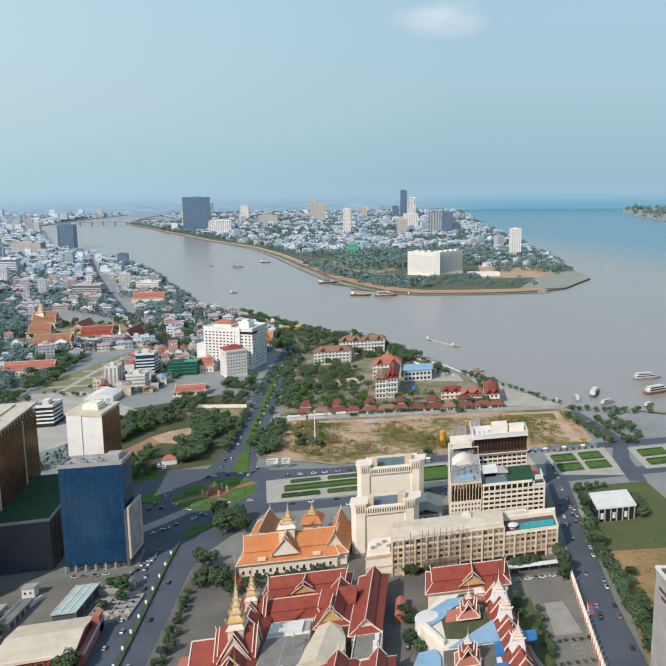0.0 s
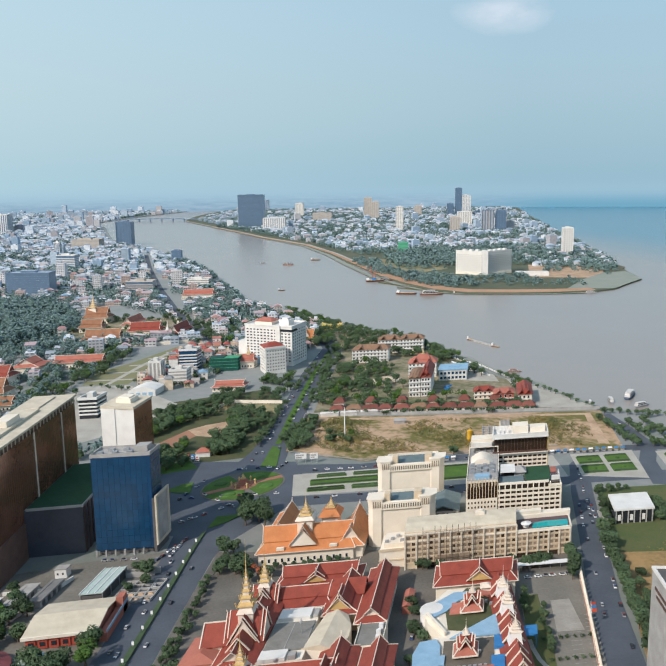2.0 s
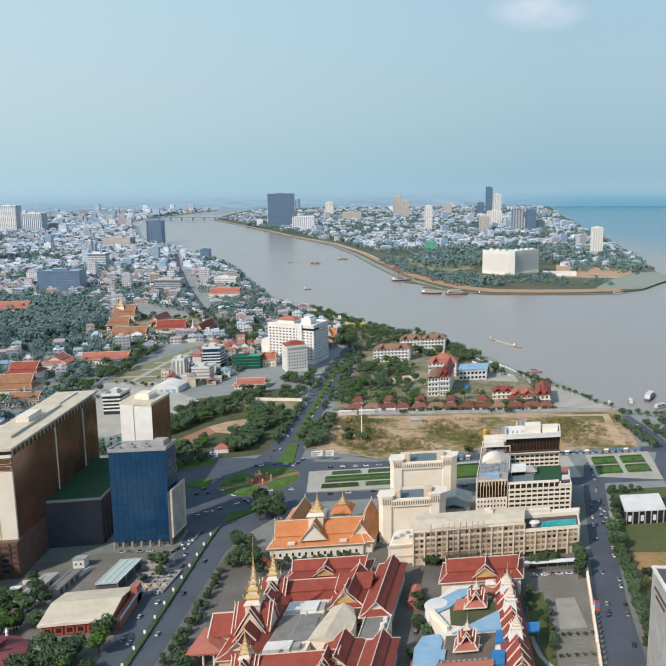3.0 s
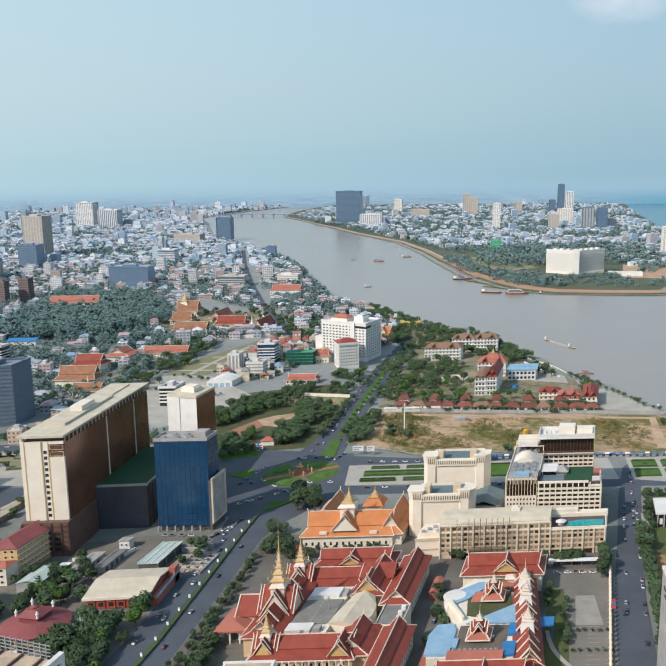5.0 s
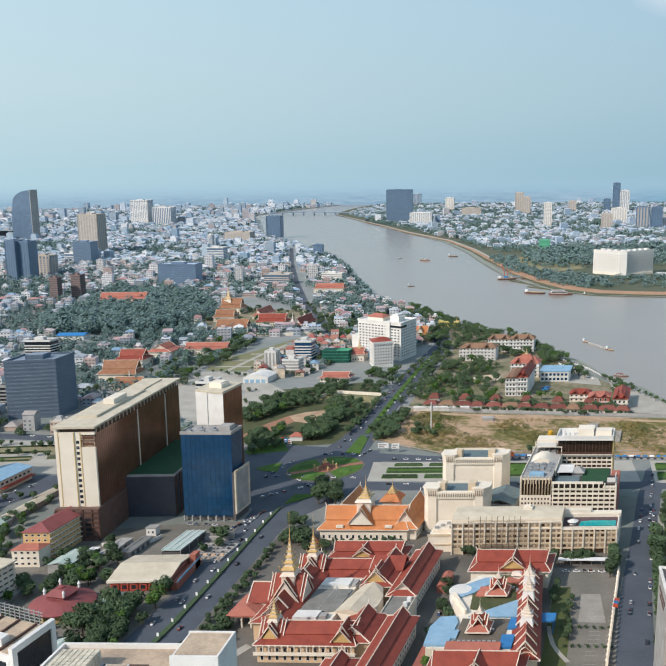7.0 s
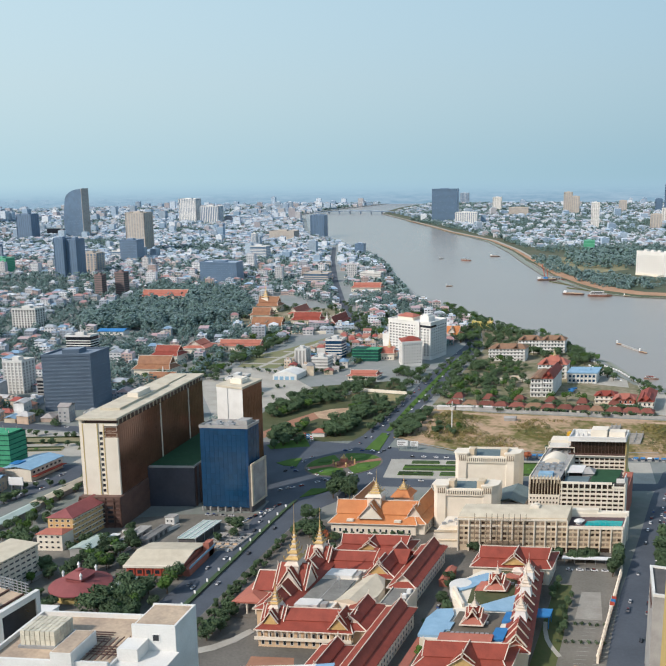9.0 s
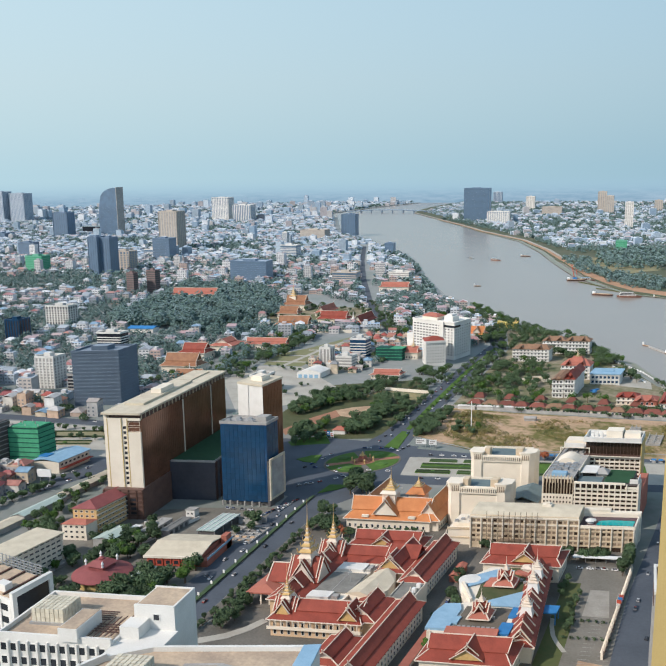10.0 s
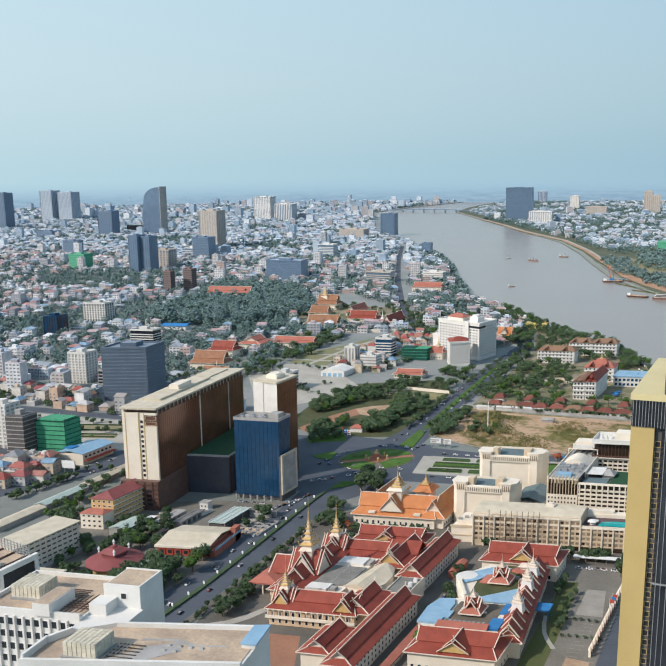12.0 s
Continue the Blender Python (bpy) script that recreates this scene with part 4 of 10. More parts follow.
# ---- the cream hotel and casino ----
o, lin = axes((24, 331), (101, 351), (26.5, 351))
t = Thing("hotel_wing", o, "long cream hotel wing behind bamboo scaffolding, pool on its roof", "hotel", linear=lin)
L1, L2, D = 53.0, 80.0, 14.0
body = t.part("body", Geo().box(0, 0, 0, L1, D, 17.5), BEIGE)
P = 12.8
t.part("pool_block", Geo().box(L1, 0, 0, L2, D, P), BEIGE)
t.part("sloping_roof", Geo().add([(0, -0.4, 17.0), (L1, -0.4, 17.0), (L1, 3.0, 18.3), (0, 3.0, 18.3), (L1, 7.5, 19.0), (0, 7.5, 19.0), (L1, D, 19.1), (0, D, 19.1), (0, -0.4, 16.6), (L1, -0.4, 16.6), (L1, D, 16.6), (0, D, 16.6)],
                                 [(0, 1, 2, 3), (3, 2, 4, 5), (5, 4, 6, 7), (1, 9, 10, 6, 4, 2), (8, 0, 3, 5, 7, 11), (7, 6, 10, 11), (8, 9, 1, 0)]), PALE_ROOF, "pale curved metal roof")
t.part("roof_hatch", Geo().box(33, 9, 19.0, 37.5, 13, 20.2).box(34.5, 10, 20.2, 36.5, 12, 21.0), CREAM)
t.part("eaves_band", Geo().box(-0.2, -0.6, 16.2, L1 + 0.2, 0, 17.0), CREAM)
t.pieces("floor_band", Geo().box(-0.2, -0.35, 0, L2 + 0.2, 0, 0.5), BEIGE, [(0, 0, z) for z in (2.5, 5.1, 7.7, 10.3)])
t.part("top_band", Geo().box(-0.2, -0.4, 12.9, L1, 0, 13.5).box(L1, -0.5, 12.2, L2 + 0.2, 0, 12.8), CREAM)
t.pieces("pier", Geo().box(0, -0.85, 0, 0.55, 0, 12.8), CREAM, [(5.3 * k, 0, 0) for k in range(16)])
t.pieces("upper_pier", Geo().box(0, -0.85, 12.8, 0.55, 0, 16.6), CREAM, [(5.3 * k, 0, 0) for k in range(11)])
SHADED = material("curtained_window", (0.30, 0.235, 0.17), (0.20, 0.15, 0.11), rough=0.5, scale=0.5, vary=0.3)
WARM_DARK = glassy("brown_tinted_glass", (0.055, 0.036, 0.026), rough=0.2, spec=0.5)
rng = random.Random(77)
spots = [(0.95 + 5.3 * (c // 2) + 2.35 * (c % 2), -0.05, z) for z in (3.2, 5.8, 8.4, 11.0) for c in range(30)]
top = [(0.95 + 5.3 * (c // 2) + 2.35 * (c % 2), -0.05, 13.9) for c in range(20)]
dark = [p for p in spots if rng.random() < 0.16] + [p for p in top if rng.random() < 0.45]
t.pieces("window", window_front(1.8, 1.7), [BEIGE, SHADED], [p for p in spots + top if p not in dark], parent=body)
t.pieces("open_window", window_front(1.8, 1.7), [BEIGE, WARM_DARK], dark, parent=body)
t.pieces("shopfront", Geo().box(0, -0.3, 0.2, 4.4, 0, 2.2), WARM_DARK, [(5.85 + 5.3 * k, 0, 0) for k in range(13)])
t.part("end_wall", Geo().box(L2, 0, 0, L2 + 0.6, D, P + 0.6), CREAM)
t.part("terrace_rim", Geo().box(L1, -0.3, P, L2, 0.3, P + 0.9).box(L2 - 0.3, 0.3, P, L2 + 0.3, D, P + 0.9).box(L1, D - 0.4, P, L2 - 0.3, D + 0.2, P + 2.0), CREAM)
t.part("terrace", Geo().box(L1 + 0.2, 0.4, P, L2 - 0.4, D - 0.5, P + 0.2), material("plum_terrace_tile", (0.13, 0.085, 0.09), (0.09, 0.06, 0.065), rough=0.6, scale=0.5))
t.part("swimming_pool", Geo().slab([(L1 + 8, 3), (L1 + 10, 1.8), (L1 + 25.8, 1.6), (L1 + 26.0, 8.5), (L1 + 14, 9), (L1 + 8.5, 7.4)], P + 0.2, P + 0.42), POOL, "turquoise rooftop swimming pool")
t.pieces("planter", Geo().box(0, 0.5, P + 0.2, 1.0, 1.2, P + 0.9), LEAF, [(L1 + 10 + 1.7 * k, 0, 0) for k in range(9)], label="clipped dark planter")
t.part("pool_bar", Geo().lathe(L1 + 5, 5.0, [(1.6, P + 0.2), (1.6, P + 1.6), (2.8, P + 1.8), (0.4, P + 2.8)], n=10), WHITE, "small white round pool bar")
t.part("pool_wall", Geo().box(L1, D + 0.2, 0, L1 + 13, D + 3.2, P + 3.8).box(L1 + 13, D + 0.2, 0, L2 + 1, D + 3.2, P + 2.4), CREAM)
t.pieces("scaffold_pole", Geo().box(0, -2.0, 0, 0.2, -1.8, 20.4), BARK, [(14.2 + 2.75 * k, 0, 0) for k in range(8)] + [(8.6, 0, 0)], label="dark scaffold pole")
t.pieces("scaffold_rail", Geo().box(8.4, -2.0, 0, 36, -1.9, 0.1), BARK, [(0, 0, 2.0 + 2.6 * k) for k in range(7)])
t.pieces("debris_net", Geo().box(0, -1.7, 0, 4.9, -1.62, 2.2), SHADED, [(15.5 + 5.2 * (k % 3), 0, 1.0 + 2.9 * (k // 3)) for k in range(6)])
t.part("west_podium", Geo().box(-12, 3, 0, 0, 20, 8.5).box(-10.5, 6, 8.5, -1, 18, 10.5), CREAM)
t.part("podium_band", Geo().box(-12.3, 2.6, 3.6, 0, 3, 4.3).box(-12.3, 2.6, 8.2, 0, 3, 9.4), BEIGE)
t.pieces("roof_unit", Geo().box(0, 0, 10.5, 1.8, 1.3, 11.6), STEEL, [(-10 + 2.4 * k, 7 + 2.5 * (k % 3), 0) for k in range(4)])


def casino_block(o, w, d, h, label):
    """A cream tower with round corner turrets, a crenellated band and a recessed grey roof."""
    t = Thing("casino_block", o, label, "hotel", "casino blocks", GRID)
    t.part("body", Geo().box(1.2, 3.2, 0, w - 0.6, d, h - 3.5).box(4, 1.5, 0, w - 5, 3.2, h - 3.5), CREAM)
    for x0, x1, y0 in ((0.4, 7.6, 0.6), (w - 7.2, w, 1.0)):
        c = (2.4, 0.6) if x0 < 1 else (0.6, 2.4)

        def ring(k, z):
            return [(x0 - k + c[0], y0 - k, z), (x1 + k - c[1], y0 - k, z), (x1 + k, y0 - k + c[1], z), (x1 + k, y0 + 8 + k, z), (x0 - k, y0 + 8 + k, z), (x0 - k, y0 - k + c[0], z)]

        turret = t.part("corner_pylon", Geo().loft([ring(0, 0), ring(0, h - 5.0), ring(0.5, h - 0.7), ring(0.8, h - 0.7), ring(0.8, h - 0.1)]), CREAM, "chamfered corner pylon with a flared top")
        n = 4
        t.pieces("slot", Geo().box(0, -0.25, h - 4.6, 0.45, 0.3, h - 1.2), SHADED, [(x0 + c[0] + 0.3 + (x1 - x0 - c[0] - c[1] - 1.0) / (n - 1) * k, y0 - 0.15, 0) for k in range(n)], turret)
    t.part("lift_core", Geo().box(8.2, 2.4, 0, 11.0, 7.5, h + 1.4), BEIGE, "square brown-beige core")
    t.part("lift_core", Geo().box(w - 10.4, 2.4, 0, w - 6.6, 7.5, h + 1.6), BEIGE, "square brown-beige core")
    t.part("band", Geo().box(6.5, 0.5, h - 6.0, w - 6.5, 1.5, h - 5.4).box(6.5, 0.5, h - 3.2, w - 6.5, 1.5, h - 2.4), CREAM)
    t.pieces("crenel", Geo().box(0, 0.4, h - 5.4, 0.55, 1.5, h - 3.2), CREAM, [(6.8 + 1.15 * k, 0, 0) for k in range(int((w - 14) / 1.15) + 1)])
    # dark strip behind the crenels: the gap's shade put into its colour
    t.part("shadow_gap", Geo().box(6.6, 1.1, h - 5.4, w - 6.6, 1.49, h - 3.2), DARK_C)
    t.part("roof", Geo().box(8.6, 2.2, h - 3.5, w - 8.2, d - 0.6, h - 3.1), FLAT_ROOF, "recessed grey-blue flat roof")
    rim = Geo().box(8.6, 1.5, h - 3.5, w - 8.2, 2.2, h - 2.2).box(4, d - 0.6, h - 3.5, w - 4, d, h - 2.0).box(4, 7.5, h - 3.5, 5, d - 0.6, h - 2.0).box(w - 5, 7.5, h - 3.5, w - 4, d - 0.6, h - 2.0)
    t.part("parapet", rim, CREAM)
    return t


casino_block((6.5, 352), 33, 16, 24.5, "cream casino block with round turrets and a crenellated top")
casino_block((10.5, 393), 36, 18, 28.5, "cream casino block with round turrets and a crenellated top")
t = Thing("low_hall", (36, 372), "low glazed link hall with a grey-green pitched roof", "hall", "", GRID)
t.part("body", Geo().box(0, 0, 0, 16, 22, 10), GREY_C)
t.part("roof", Geo().gable(-0.5, -0.5, 16.5, 22.5, 10, 13, "y"), FLAT_ROOF)
t.pieces("window", window_front(2.4, 2.6), [GREY_C, DARK_GLASS], [(0.6 + 3.1 * k, 0, z) for k in range(5) for z in (3.0, 6.5)])

t = Thing("hotel_block", (55, 368.2), "cream concrete hotel block with gridded windows and terrace roof", "hotel", "", GRID @ Matrix.Diagonal((0.935, 1, 1)))
Z = 27.6
t.part("body", Geo().box(0, 0, 0, 17, 60, Z).box(17, 0, 0, 51, 12, 24.6), WARM_DARK)
t.pieces("floor_band", Geo().box(17, -0.5, 0, 51.4, 12.2, 1.05), CREAM, [(0, 0, 2.38 * k) for k in range(2, 10)])
t.pieces("pier", Geo().box(0, -0.7, 0, 0.6, 0, 24), CREAM, [(17.3 + 3.1 * k, 0, 0) for k in range(12)])
t.part("crown", Geo().box(17, -0.9, 25.0, 44.6, 0.2, 26.0).box(44.6, -0.9, 22.9, 51.6, 0.2, 23.9).box(51, 0.2, 0, 51.7, 12, 24.4), CREAM)
t.pieces("crown_fin", Geo().box(0, -1.3, 21.6, 0.6, -0.4, 25.4), CREAM, [(17.3 + 3.1 * k, 0, 0) for k in range(10)])
t.part("west_front", Geo().box(-0.4, -0.5, 0, 16.6, 0, 18.6).box(-0.4, -0.5, 27.0, 16.6, 0.4, 27.9).box(-0.5, 0, 0, -0.1, 60, 28.3).box(16.8, 12.2, 0, 17.2, 60, 28.0), CREAM)
t.pieces("window", window_front(1.0, 1.3), [CREAM, WARM_DARK], [(0.5 + 1.78 * c, -0.5, 4.2 + 2.38 * r) for c in range(9) for r in range(6)])
t.pieces("screen_fin", Geo().box(0, -0.6, 18.6, 0.3, 0, 27.0), BEIGE, [(0.2 + 1.62 * k, 0, 0) for k in range(11)])
t.pieces("gold_fin", Geo().box(0, -0.9, 25.0, 0.42, 0.3, 29.0), BEIGE, [(0.2 + 1.9 * k, 0, 0) for k in range(9)])
t.part("roof_terrace", Geo().box(17.4, 12.2, 0, 47, 27, 23.6).box(17.4, 27, 0, 51, 40, 15), DARK_C)
t.part("side_terrace", Geo().box(47, 12.2, 0, 52, 40, 18.0), PALE_TILE, "pinkish side terrace")
t.part("roof_lawn", Geo().box(32, 4, 24.6, 46, 12, 24.75).box(30, 12.4, 23.6, 46.6, 26.6, 23.9), ROOF_GREEN, "dark green roof terrace")
t.part("terrace_deck", Geo().box(18, 1.0, 24.6, 31, 11.8, 24.8), FLAT_ROOF, "grey roof terrace with deck chairs")
t.part("terrace_pergola", Geo().hip(25, 14, 33, 22, 25.4, 28.2, 3.6).box(26, 15, 23.6, 32, 21, 25.4), GREY_C)
t.part("terrace_awning", Geo().box(17.8, 13, 26.2, 26.5, 25, 26.6).box(18.2, 13.4, 23.6, 18.6, 13.8, 26.2).box(18.2, 24.2, 23.6, 18.6, 24.6, 26.2), WHITE)
t.part("terrace_rail", Geo().box(46.5, 3, 24.6, 51, 3.4, 27).box(50.6, 3.4, 24.6, 51, 12, 27), WHITE)
t.part("barrel_vault", Geo().add([(1 + 13 * k / 10, y, Z + 3.0 * math.sin(math.pi * k / 10)) for y in (24, 36) for k in range(11)], [(k, k + 1, 12 + k, 11 + k) for k in range(10)] + [tuple(reversed(range(11))), tuple(range(11, 22))]), CREAM, "cream barrel-vaulted roof light")
t.pieces("roof_unit", Geo().box(0, 0, Z, 2.6, 1.8, Z + 1.7), STEEL, [(1 + 3.6 * (k % 4), 10 + 4.0 * (k // 4) + (k % 3), 0) for k in range(12)])
t.part("roof_shed", Geo().box(4, 2, Z, 12, 6, Z + 1.9), BLUE_ROOF)
t.part("roof_screed", Geo().box(0.2, 0.6, Z, 16.6, 59.8, Z + 0.12), GREY_C)
t.pieces("roof_duct", Geo().box(0, 0, Z + 0.3, 0.7, 10, Z + 1.0), STEEL, [(2 + 3.4 * k, 42, 0) for k in range(4)])
t.part("roof_frame", Geo().box(-0.3, 40, Z + 3.7, 17, 40.4, Z + 4.1).box(-0.3, 50, Z + 3.7, 17, 50.4, Z + 4.1).box(-0.3, 40, Z, 0.1, 40.4, Z + 3.7).box(16.6, 40, Z, 17, 40.4, Z + 3.7).box(-0.3, 50, Z, 0.1, 50.4, Z + 3.7).box(0.5, 52, Z, 14, 60, Z + 4.5), CREAM)

t = Thing("hotel_block", (73, 412), "cream hotel block with a dark glazed top storey and white roof", "hotel", "", GRID @ Matrix.Diagonal((0.885, 1, 1)))
t.part("body", Geo().box(0, 0, 0, 34, 13, 27), WARM_DARK)
t.pieces("floor_band", Geo().box(-0.4, -0.5, 0, 34.5, 13.3, 1.0), CREAM, [(0, 0, 2.32 * k + 2.2) for k in range(3, 11)])
t.pieces("pier", Geo().box(0, -0.7, 0, 0.6, 0, 27), CREAM, [(3.1 * k - 0.2, 0, 0) for k in range(12)])
t.part("terrace_edge", Geo().box(-0.6, -2.2, 27.0, 34.6, 13.2, 27.5), CREAM)
t.part("top_storey", Geo().box(0.4, 0.6, 27.5, 34.0, 13, 35.6), WARM_DARK)
t.pieces("louvre", Geo().box(0, 0.3, 27.5, 0.22, 0.6, 35.5), BROWN_TRIM, [(0.6 + 2.1 * k, 0, 0) for k in range(16)])
t.part("terrace_screen", Geo().box(-0.4, -2.0, 27.5, 34.4, -1.8, 28.6), BROWN_TRIM)
t.part("roof_edge", Geo().box(-0.8, -2.4, 35.6, 34.8, 13.5, 36.2).box(-0.6, -2.2, 36.2, 34.6, -1.6, 38.2).box(-0.6, 12.8, 36.2, 34.6, 13.4, 38.2).box(-0.6, -1.6, 36.2, 0, 12.8, 38.2).box(34, -1.6, 36.2, 34.6, 12.8, 38.2), WHITE, "pale flat roof with a deep edge")
t.part("plant_room", Geo().box(12, 4, 36.2, 22, 12, 40.5).box(23, 5, 36.2, 33, 11, 39.2), CREAM)
t.pieces("roof_unit", Geo().box(0, 0, 36.2, 1.8, 1.6, 39.0), WHITE, [(2 + 2.8 * k, 6, 0) for k in range(3)])
t.part("side_wall", Geo().box(34.3, -0.5, 0, 35, 13, 35.6), GOLD_WALL)
t.part("roof_gantry", Geo().box(-13, 2, 30.5, -1, 2.6, 33.0).box(-13, 2.6, 30.0, -1, 12, 30.5), WHITE)

# ---- the white hotel ----
o, lin = axes((-121, 752), (-73, 735), (-110, 784))
t = Thing("white_hotel", o, "tall white hotel slab with rows of small windows", "hotel", linear=lin)
W, D, H = 50.0, 32.0, 37.0
body = t.part("body", Geo().box(0, 0, 0, W, D, H), WHITE)
window_rows(t, W, D, 4.0, 2.85, 11, 13, 2.3, 1.5, "f", margin=1.0, parent=body)
window_rows(t, W, D, 4.0, 2.85, 11, 0, 2.0, 1.5, "r", margin=1.0, cols_side=7, parent=body)
t.part("stair_tower", Geo().box(33, -1.6, 0, 38, 3, H + 1.0).box(33, 8, H, 43, 20, H + 5.2).box(35, 10, H + 5.2, 41, 18, H + 7.0), WHITE)
t.part("dark_band", Geo().box(38, -0.5, H - 4.4, W + 0.3, 0, H - 2.2).box(W, 0, H - 4.4, W + 0.4, 10, H - 2.2), DARK_GLASS)
t.part("parapet", Geo().box(-0.4, -0.5, H, W + 0.4, 0.5, H + 1.2).box(-0.4, D - 0.5, H, W + 0.4, D + 0.5, H + 1.2).box(-0.4, 0.5, H, 0.5, D - 0.5, H + 1.2).box(W - 0.5, 0.5, H, W + 0.4, D - 0.5, H + 1.2), WHITE)
t.part("roof_room", Geo().box(8, 6, H, 26, 20, H + 3.4), CREAM)
t.part("roof_tiles", Geo().hip(7, 5, 27, 21, H + 3.4, H + 6.4, 6), PALE_TILE, "small red-tiled roof room")
t.part("entrance", Geo().box(4, -9, 0, 16, 0, 7).box(2, -12, 0, 12, -9, 4), BLUE_ROOF)
t.part("low_block", Geo().box(-10, 4, 0, 0, 26, 20), WHITE)
o, lin = axes((-94, 701), (-74, 713), (-104, 724))
t = Thing("hotel_annex", o, "lower white hotel annex with a red-tiled roof", "hotel", linear=lin)
t.part("body", Geo().box(0, 0, 0, 20, 20, 24), WHITE)
window_rows(t, 20, 20, 3.0, 2.9, 7, 7, 1.4, 1.4, "fl", margin=0.8, cols_side=7)
t.part("roof", Geo().hip(-0.5, -0.5, 20.5, 20.5, 24, 28, 8), RED_TILE, "dark red-tiled roof")
t.part("parapet", Geo().box(-0.4, -0.6, 22.8, 20.4, 0, 25), WHITE)

# ---- the riverside hotel on the point ----
t = Thing("riverside_hotel", (186, 1448), "long white riverside hotel with two angled wings", "hotel", linear=Matrix.Identity(3))
wings = ((axes((186, 1448), (137, 1484), (230, 1500))[1], 60, -1), (axes((186, 1448), (239, 1494), (150, 1500))[1], 70, 1))
for lin, length, side in wings:
    t.linear = lin
    wing = t.part("wing", Geo().box(0, 0, 0, length, 16, 41) if side > 0 else Geo().add([(x, y, z) for z in (0, 41) for y in (0, 16) for x in (0, length)], [(1, 3, 2, 0), (6, 7, 5, 4), (4, 5, 1, 0), (5, 7, 3, 1), (7, 6, 2, 3), (6, 4, 0, 2)]), WHITE)
    win = Geo().add([(0, -0.5, 0), (2.9, -0.5, 0), (2.9, -0.5, 1.5), (0, -0.5, 1.5), (0, 0, 0), (2.9, 0, 0), (2.9, 0, 1.5), (0, 0, 1.5)], [(0, 1, 2, 3), (0, 4, 5, 1), (3, 2, 6, 7)], 0)
    win.add([(0.3, -0.6, 0.2), (2.6, -0.6, 0.2), (2.6, -0.6, 1.35), (0.3, -0.6, 1.35)], [(0, 1, 2, 3)], 1)
    n = int(length / 4.6)
    rows = Geo()
    for r in range(11):
        for c in range(n):
            x, z = 1.2 + (length - 2) / n * c, 3.2 + 3.1 * r
            rows.add([(px + x, py, pz + z) for px, py, pz in win.v[:8]], win.f[:3], 0)
            rows.add([(px + x, py, pz + z) for px, py, pz in win.v[8:]], [(0, 1, 2, 3)], 1)
    # flat grey panes with the balconies' shade put into their colour
    t.part("balcony_rows", rows, [WHITE, material("shaded_balcony", (0.30, 0.29, 0.27), rough=0.8)], kind="stuff")
    t.part("parapet", Geo().box(0, -0.8, 40.2, length, 0.6, 42.6), WHITE)
    t.part("base", Geo().box(1, -3, 0, length - 2, 0, 4), CREAM)
    t.pieces("roof_room", Geo().box(0, 4, 41, 6, 11, 44.5), WHITE, [(4 + 13 * k, 0, 0) for k in range(int(length / 14))])
t.linear = Matrix.Identity(3)
t.part("corner_tower", Geo().box(-5, -4, 0, 5, 8, 44), WHITE)
t.part("entrance_wing", Geo().box(60, -12, 0, 110, 4, 7).box(52, -22, 0, 62, -10, 9), WHITE)

# ---- the ochre tower beside the camera's way, and the grey block ----
t = Thing("ochre_tower", (106.5, 172), "tall ochre-clad tower with a dark glass side and pale yellow roof", "tower", linear=Matrix(((0.995, 0.10, 0), (0.06, 1, 0), (0, 0, 1))))
H = 121.0
t.part("ochre_wall", Geo().box(0, 0, 0, 6.0, 45, H), GOLD_WALL, "smooth ochre cladding")
t.part("core", Geo().box(6.0, 1.2, 0, 7.8, 45, H), DARK_C)
t.pieces("window", window_front(1.5, 1.8), [GOLD_WALL, DARK_GLASS], [(6.15, 1.1, 3 + 2.95 * k) for k in range(39)])
t.part("glass_side", Geo().slab([(7.8, 0.8), (9.0, -1.2), (12, -3.2), (18, -4.6), (26, -4.0), (34, 0), (34, 45), (7.8, 45)], 0, 136), DARK_GLASS, "dark curved glass wall")
t.pieces("mullion", Geo().box(-0.08, -0.3, 0, 0.08, 0.1, 136), STEEL, [(9.0, -1.2, 0), (10.4, -2.15, 0), (12, -3.2, 0), (14, -3.7, 0), (16, -4.15, 0), (18, -4.6, 0)])
t.part("top_glass", Geo().box(0.1, -0.3, H, 9.0, 45, H + 7.5), DARK_GLASS)
t.pieces("top_mullion", Geo().box(0, -0.5, H, 0.12, -0.3, H + 7.5), STEEL, [(0.3 + 0.8 * k, 0, 0) for k in range(11)])
t.part("roof", Geo().box(-0.4, -0.8, H + 7.5, 9.4, 46, H + 9.2), material("yellow_roof", (0.66, 0.58, 0.32), (0.58, 0.50, 0.27), rough=0.6, scale=0.1), "pale yellow flat roof slab")
t.part("maintenance_rail", Geo().box(8.2, -4.9, 78, 34, -4.6, 78.4), STEEL)

t = Thing("office_block", (108.5, 236), "plain grey concrete block with worn brown wall signs", "building", linear=Matrix.Identity(3))
t.part("body", Geo().box(0, 0, 0, 30, 22, 39), GREY_C)
t.part("parapet", Geo().box(-0.3, -0.3, 39, 30.3, 0.6, 40).box(-0.3, 21.4, 39, 30.3, 22.3, 40).box(-0.3, 0.6, 39, 0.6, 21.4, 40), WHITE)
for y0, y1, z0 in ((4, 18, 33.5), (6, 16, 31.2)):
    t.part("sign_bar", Geo().box(-0.25, y0, z0, 0, y1, z0 + 1.0), BROWN_TRIM, "faded brown bar of a wall sign")
t.part("roof", Geo().box(0.6, 0.6, 39, 29.5, 21.4, 39.3), DARK_C)

